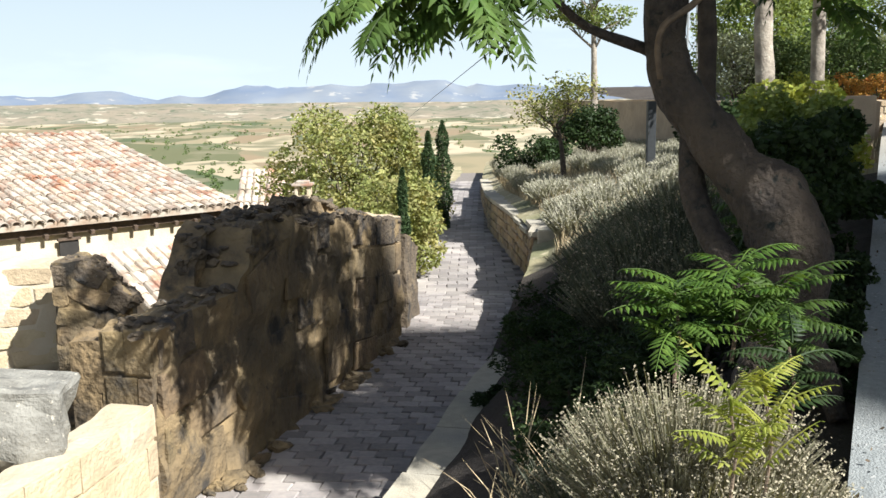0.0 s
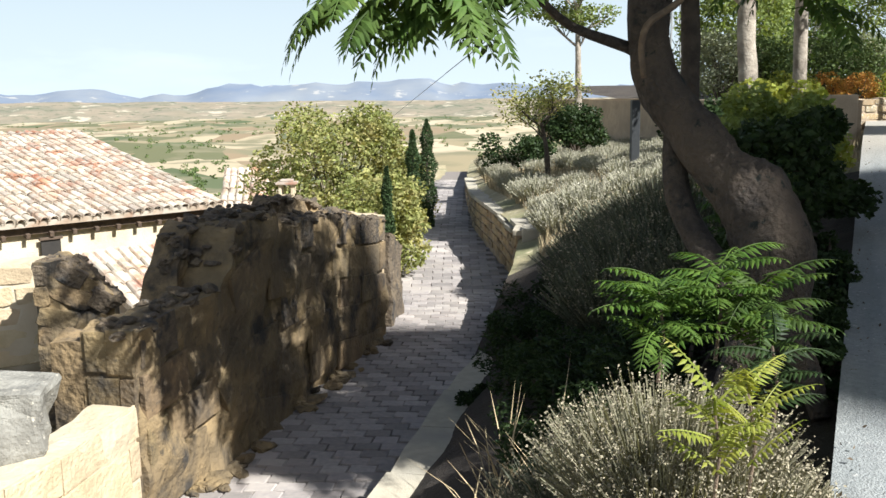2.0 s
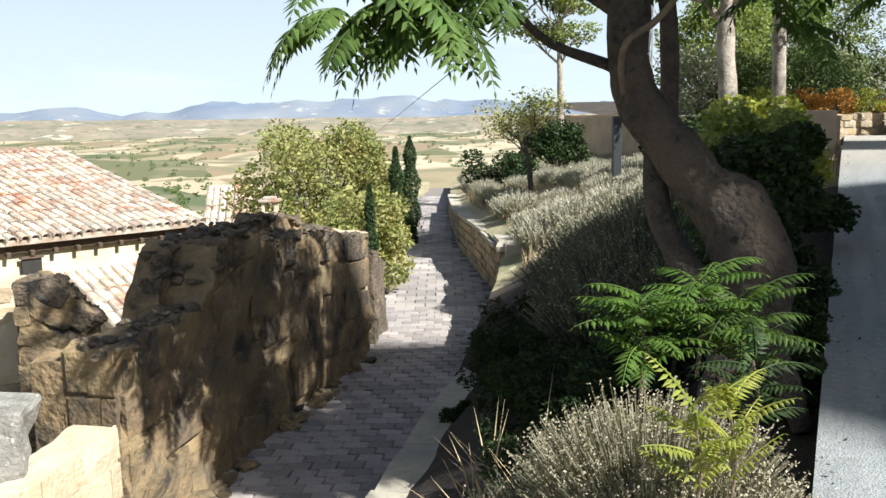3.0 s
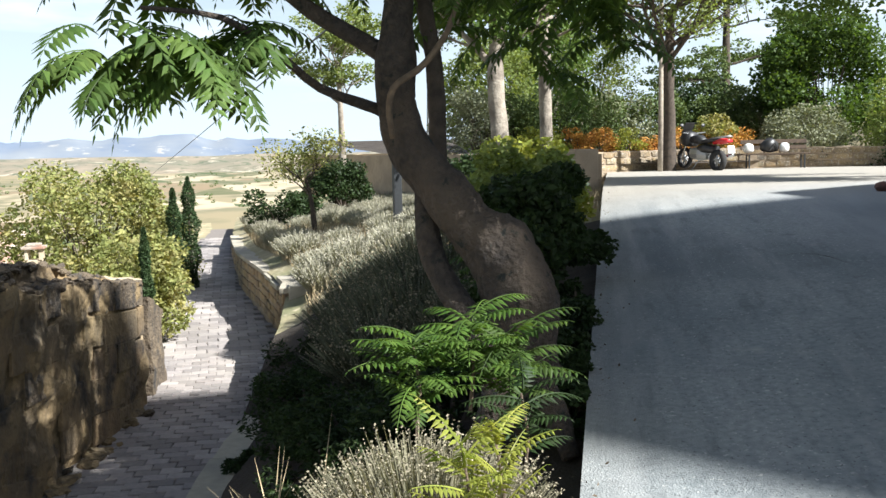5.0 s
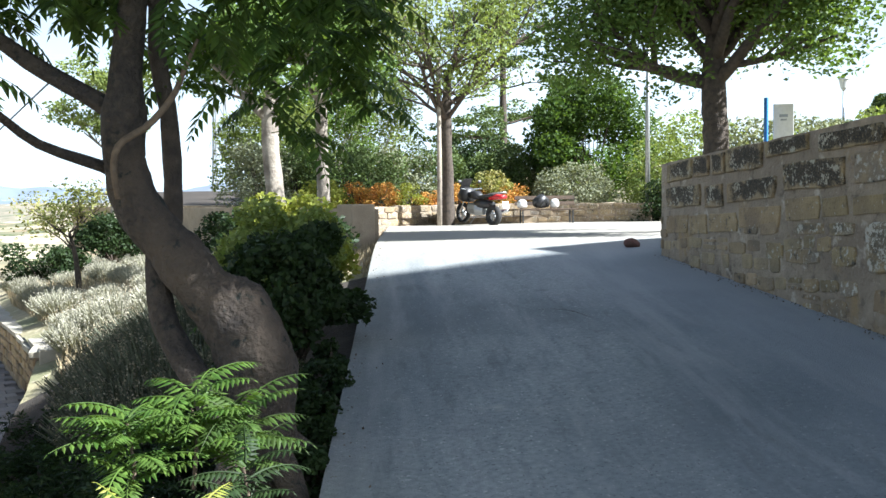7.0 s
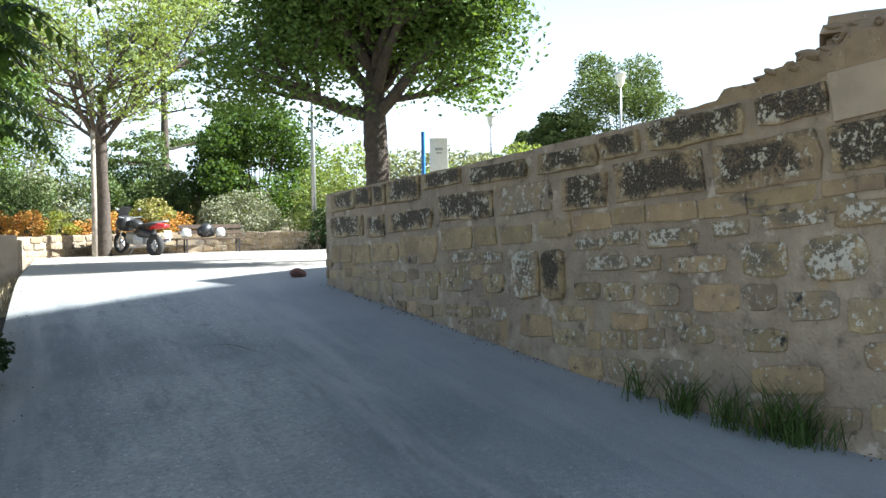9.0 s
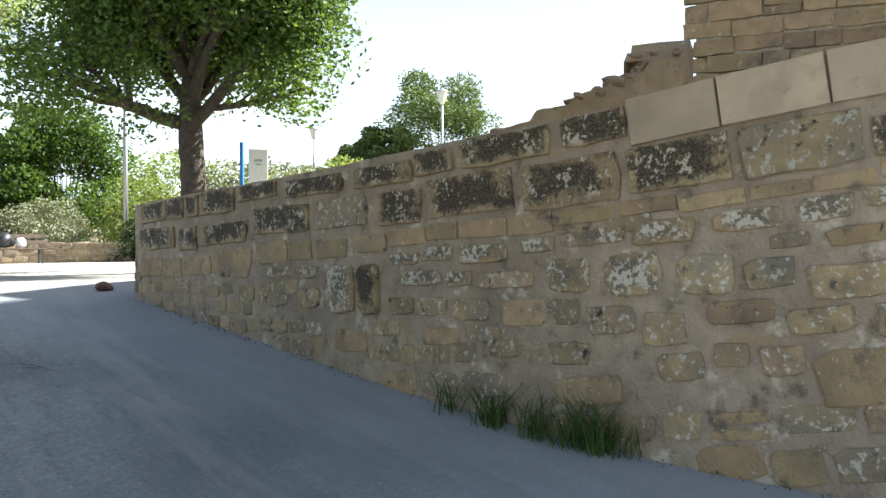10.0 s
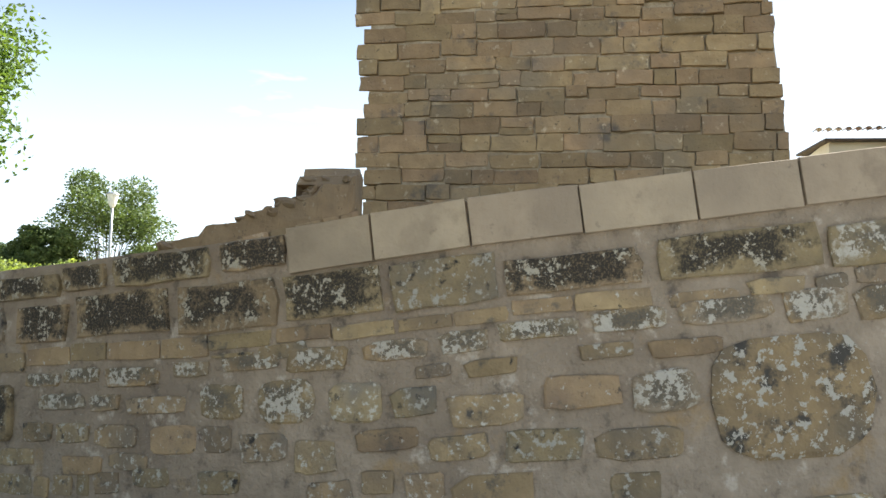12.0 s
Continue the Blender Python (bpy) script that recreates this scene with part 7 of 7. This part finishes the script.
mob("fuel_tank", *shell([(-0.12, 0.78, 0.07, 0.6), (0.1, 0.84, 0.13, 1.0), (0.4, 0.84, 0.09, 0.7)], 0.17), BLACK_PLASTIC, MB, smooth=True)
mob("seat", *shell([(-0.85, 0.88, 0.04, 0.7), (-0.5, 0.84, 0.06, 1.0), (-0.1, 0.8, 0.05, 0.8)], 0.16), BLACK_PLASTIC, MB, smooth=True)
mob("fairing", *shell([(0.38, 0.82, 0.2, 0.9), (0.62, 0.85, 0.22, 1.0), (0.85, 0.78, 0.1, 0.5)], 0.24), BLACK_PLASTIC, MB, smooth=True)
mob("headlight", *shell([(0.8, 0.86, 0.03, 0.5), (0.86, 0.85, 0.06, 1.0), (0.9, 0.83, 0.03, 0.5)], 0.1), WHITE_PAINT, MB, "pale round headlight", smooth=True)
mob("tail", *shell([(-1.1, 0.84, 0.05, 0.6), (-0.85, 0.83, 0.08, 0.95), (-0.55, 0.78, 0.06, 0.7)], 0.17), RED_PAINT, MB, "glossy red tail cowl", smooth=True)
mob("side_panel", *shell([(-0.55, 0.6, 0.1, 0.8), (-0.25, 0.6, 0.13, 1.0), (0.05, 0.58, 0.1, 0.8)], 0.19), BLACK_PLASTIC, MB, smooth=True)
mob("grab_rail", *tube([(-0.6, -0.17, 0.9), (-1.0, -0.16, 0.95), (-1.12, 0, 0.97), (-1.0, 0.16, 0.95), (-0.6, 0.17, 0.9)], [0.018] * 5, 7), STEEL, MB, smooth=True)
bm = bmesh.new()
box(bm, (0.02, 0.22, 0.2), (-1.16, 0, 0.62), (0, 14, 0), 0.005)
part("plate", bm, WHITE_PAINT, MB, "blank white number plate")
bm = bmesh.new()
box(bm, (0.03, 0.2, 0.06), (-1.09, 0, 0.84), (0, 10, 0), 0.01)
part("tail_light", bm, RED_PAINT, MB)
bm = bmesh.new()
box(bm, (0.012, 0.34, 0.34), (0.62, 0, 1.14), (0, -28, 0), 0.004)
part("windscreen", bm, BLACK_PLASTIC, MB)
mob("handlebar", *tube([(0.36, -0.38, 1.02), (0.44, -0.2, 1.0), (0.48, 0, 0.98), (0.44, 0.2, 1.0), (0.36, 0.38, 1.02)], [0.016] * 5, 7), STEEL, MB)
for sy in (-1, 1):
    mob("mirror", *shell([(0.42, 1.2, 0.01, 0.3), (0.44, 1.21, 0.05, 1.0), (0.47, 1.2, 0.02, 0.4)], 0.07), BLACK_PLASTIC, MB).location = (0, 0.36 * sy, 0)
    mob("fork", *tube([(0.72, 0.09 * sy, 0.3), (0.5, 0.09 * sy, 0.92)], [0.024, 0.022], 7), CHROME, MB)
mob("exhaust", *tube([(0.1, -0.2, 0.3), (-0.4, -0.24, 0.34), (-0.95, -0.26, 0.46)], [0.03, 0.05, 0.055], 10), CHROME, MB, smooth=True)
mob("side_stand", *tube([(-0.05, 0.12, 0.3), (0.05, 0.3, 0.0)], [0.014, 0.012], 6), STEEL, MB)

BN = thing("bench", "wooden bench on thin metal legs by the wall", "bench")
BN.matrix_basis = pose(15.0, 21.7, 0.9, 0, 0, -22)
for k in range(3):
    bm = bmesh.new()
    box(bm, (1.7, 0.12, 0.035), (0, -0.15 + 0.14 * k, 0.45), (0, 0, 0), 0.008)
    part("seat_slat", bm, WOOD_DARK, BN)
for k in range(2):
    bm = bmesh.new()
    box(bm, (1.7, 0.03, 0.11), (0, 0.27, 0.62 + 0.15 * k), (-12, 0, 0), 0.008)
    part("back_slat", bm, WOOD_DARK, BN)
for x in (-0.7, 0.7):
    for y in (-0.18, 0.2):
        bm = bmesh.new()
        box(bm, (0.04, 0.04, 0.46), (x, y, 0.21), (0, 0, 0), 0.005)
        part("leg", bm, SHADED_STEEL, BN)
BG = thing("backpack", "black rucksack lying on the bench", "bag")
BG.matrix_basis = pose(14.85, 21.75, 1.38, 0, 0, 10)
mob("bag_body", *shell([(-0.2, 0.16, 0.12, 0.8), (0, 0.2, 0.2, 1.0), (0.2, 0.16, 0.13, 0.8)], 0.17), BLACK_PLASTIC, BG, smooth=True)
mob("strap", *tube([(-0.15, -0.16, 0.05), (0, -0.2, 0.25), (0.15, -0.16, 0.05)], [0.015] * 3, 6), RUBBER, BG)
for k, (x, y) in enumerate(((14.35, 21.95), (15.2, 21.6))):
    HM = thing("helmet", "white motorcycle helmet on the bench", "helmet", "helmets on the bench")
    HM.matrix_basis = pose(x, y, 1.37, 0, 0, 40 * k)
    mob("helmet_shell", *shell([(-0.13, 0.12, 0.05, 0.5), (-0.08, 0.13, 0.11, 0.9), (0.0, 0.14, 0.13, 1.0), (0.09, 0.13, 0.11, 0.85), (0.14, 0.11, 0.06, 0.5)], 0.12, 14), WHITE_PAINT, HM, smooth=True)
    mob("visor", *shell([(0.07, 0.14, 0.05, 0.92), (0.13, 0.13, 0.045, 0.7)], 0.12, 12), BLACK_PLASTIC, HM, smooth=True)
# small red-brown stone by the wall's end
bm = bmesh.new()
bmesh.ops.create_icosphere(bm, subdivisions=2, radius=0.1)
for q in bm.verts:
    q.co = Vector((q.co.x * 1.4, q.co.y, q.co.z * 0.7)) * (1 + 0.35 * noise.noise(q.co * 9))
RS = part("loose_brick", bm, mat("brick_red", (0.17, 0.08, 0.06), (0.11, 0.06, 0.048), 14, 0.9, 0.6))
RS.matrix_basis = pose(7.9, 9.25, road_z(7.9, 9.25) + 0.05, 0, 0, 30)
tagged(RS, "broken red brick lying on the road", "brick")

# thin overhead cable and the round manhole cover in the path
CBL = [(0.9 - 0.0662 * (5.0 * i), 5.35 + 5.0 * i, 2.35 - 0.041 * 5.0 * i - 0.0 * i) for i in range(20)]
v, f = tube(CBL, [0.006] * 20, 5)
tagged(mob("cable", v, f, BLACK_PLASTIC), "thin dark overhead cable across the valley", "cable")
MH = thing("drain_cover", "small round pale drain cover beside the kerb", "drain cover", at=(-0.06, 7.1, PATH_Z + 0.008))
bm = bmesh.new()
bmesh.ops.create_cone(bm, cap_ends=True, segments=24, radius1=0.11, radius2=0.1, depth=0.02)
part("lid", bm, KERB, MH)
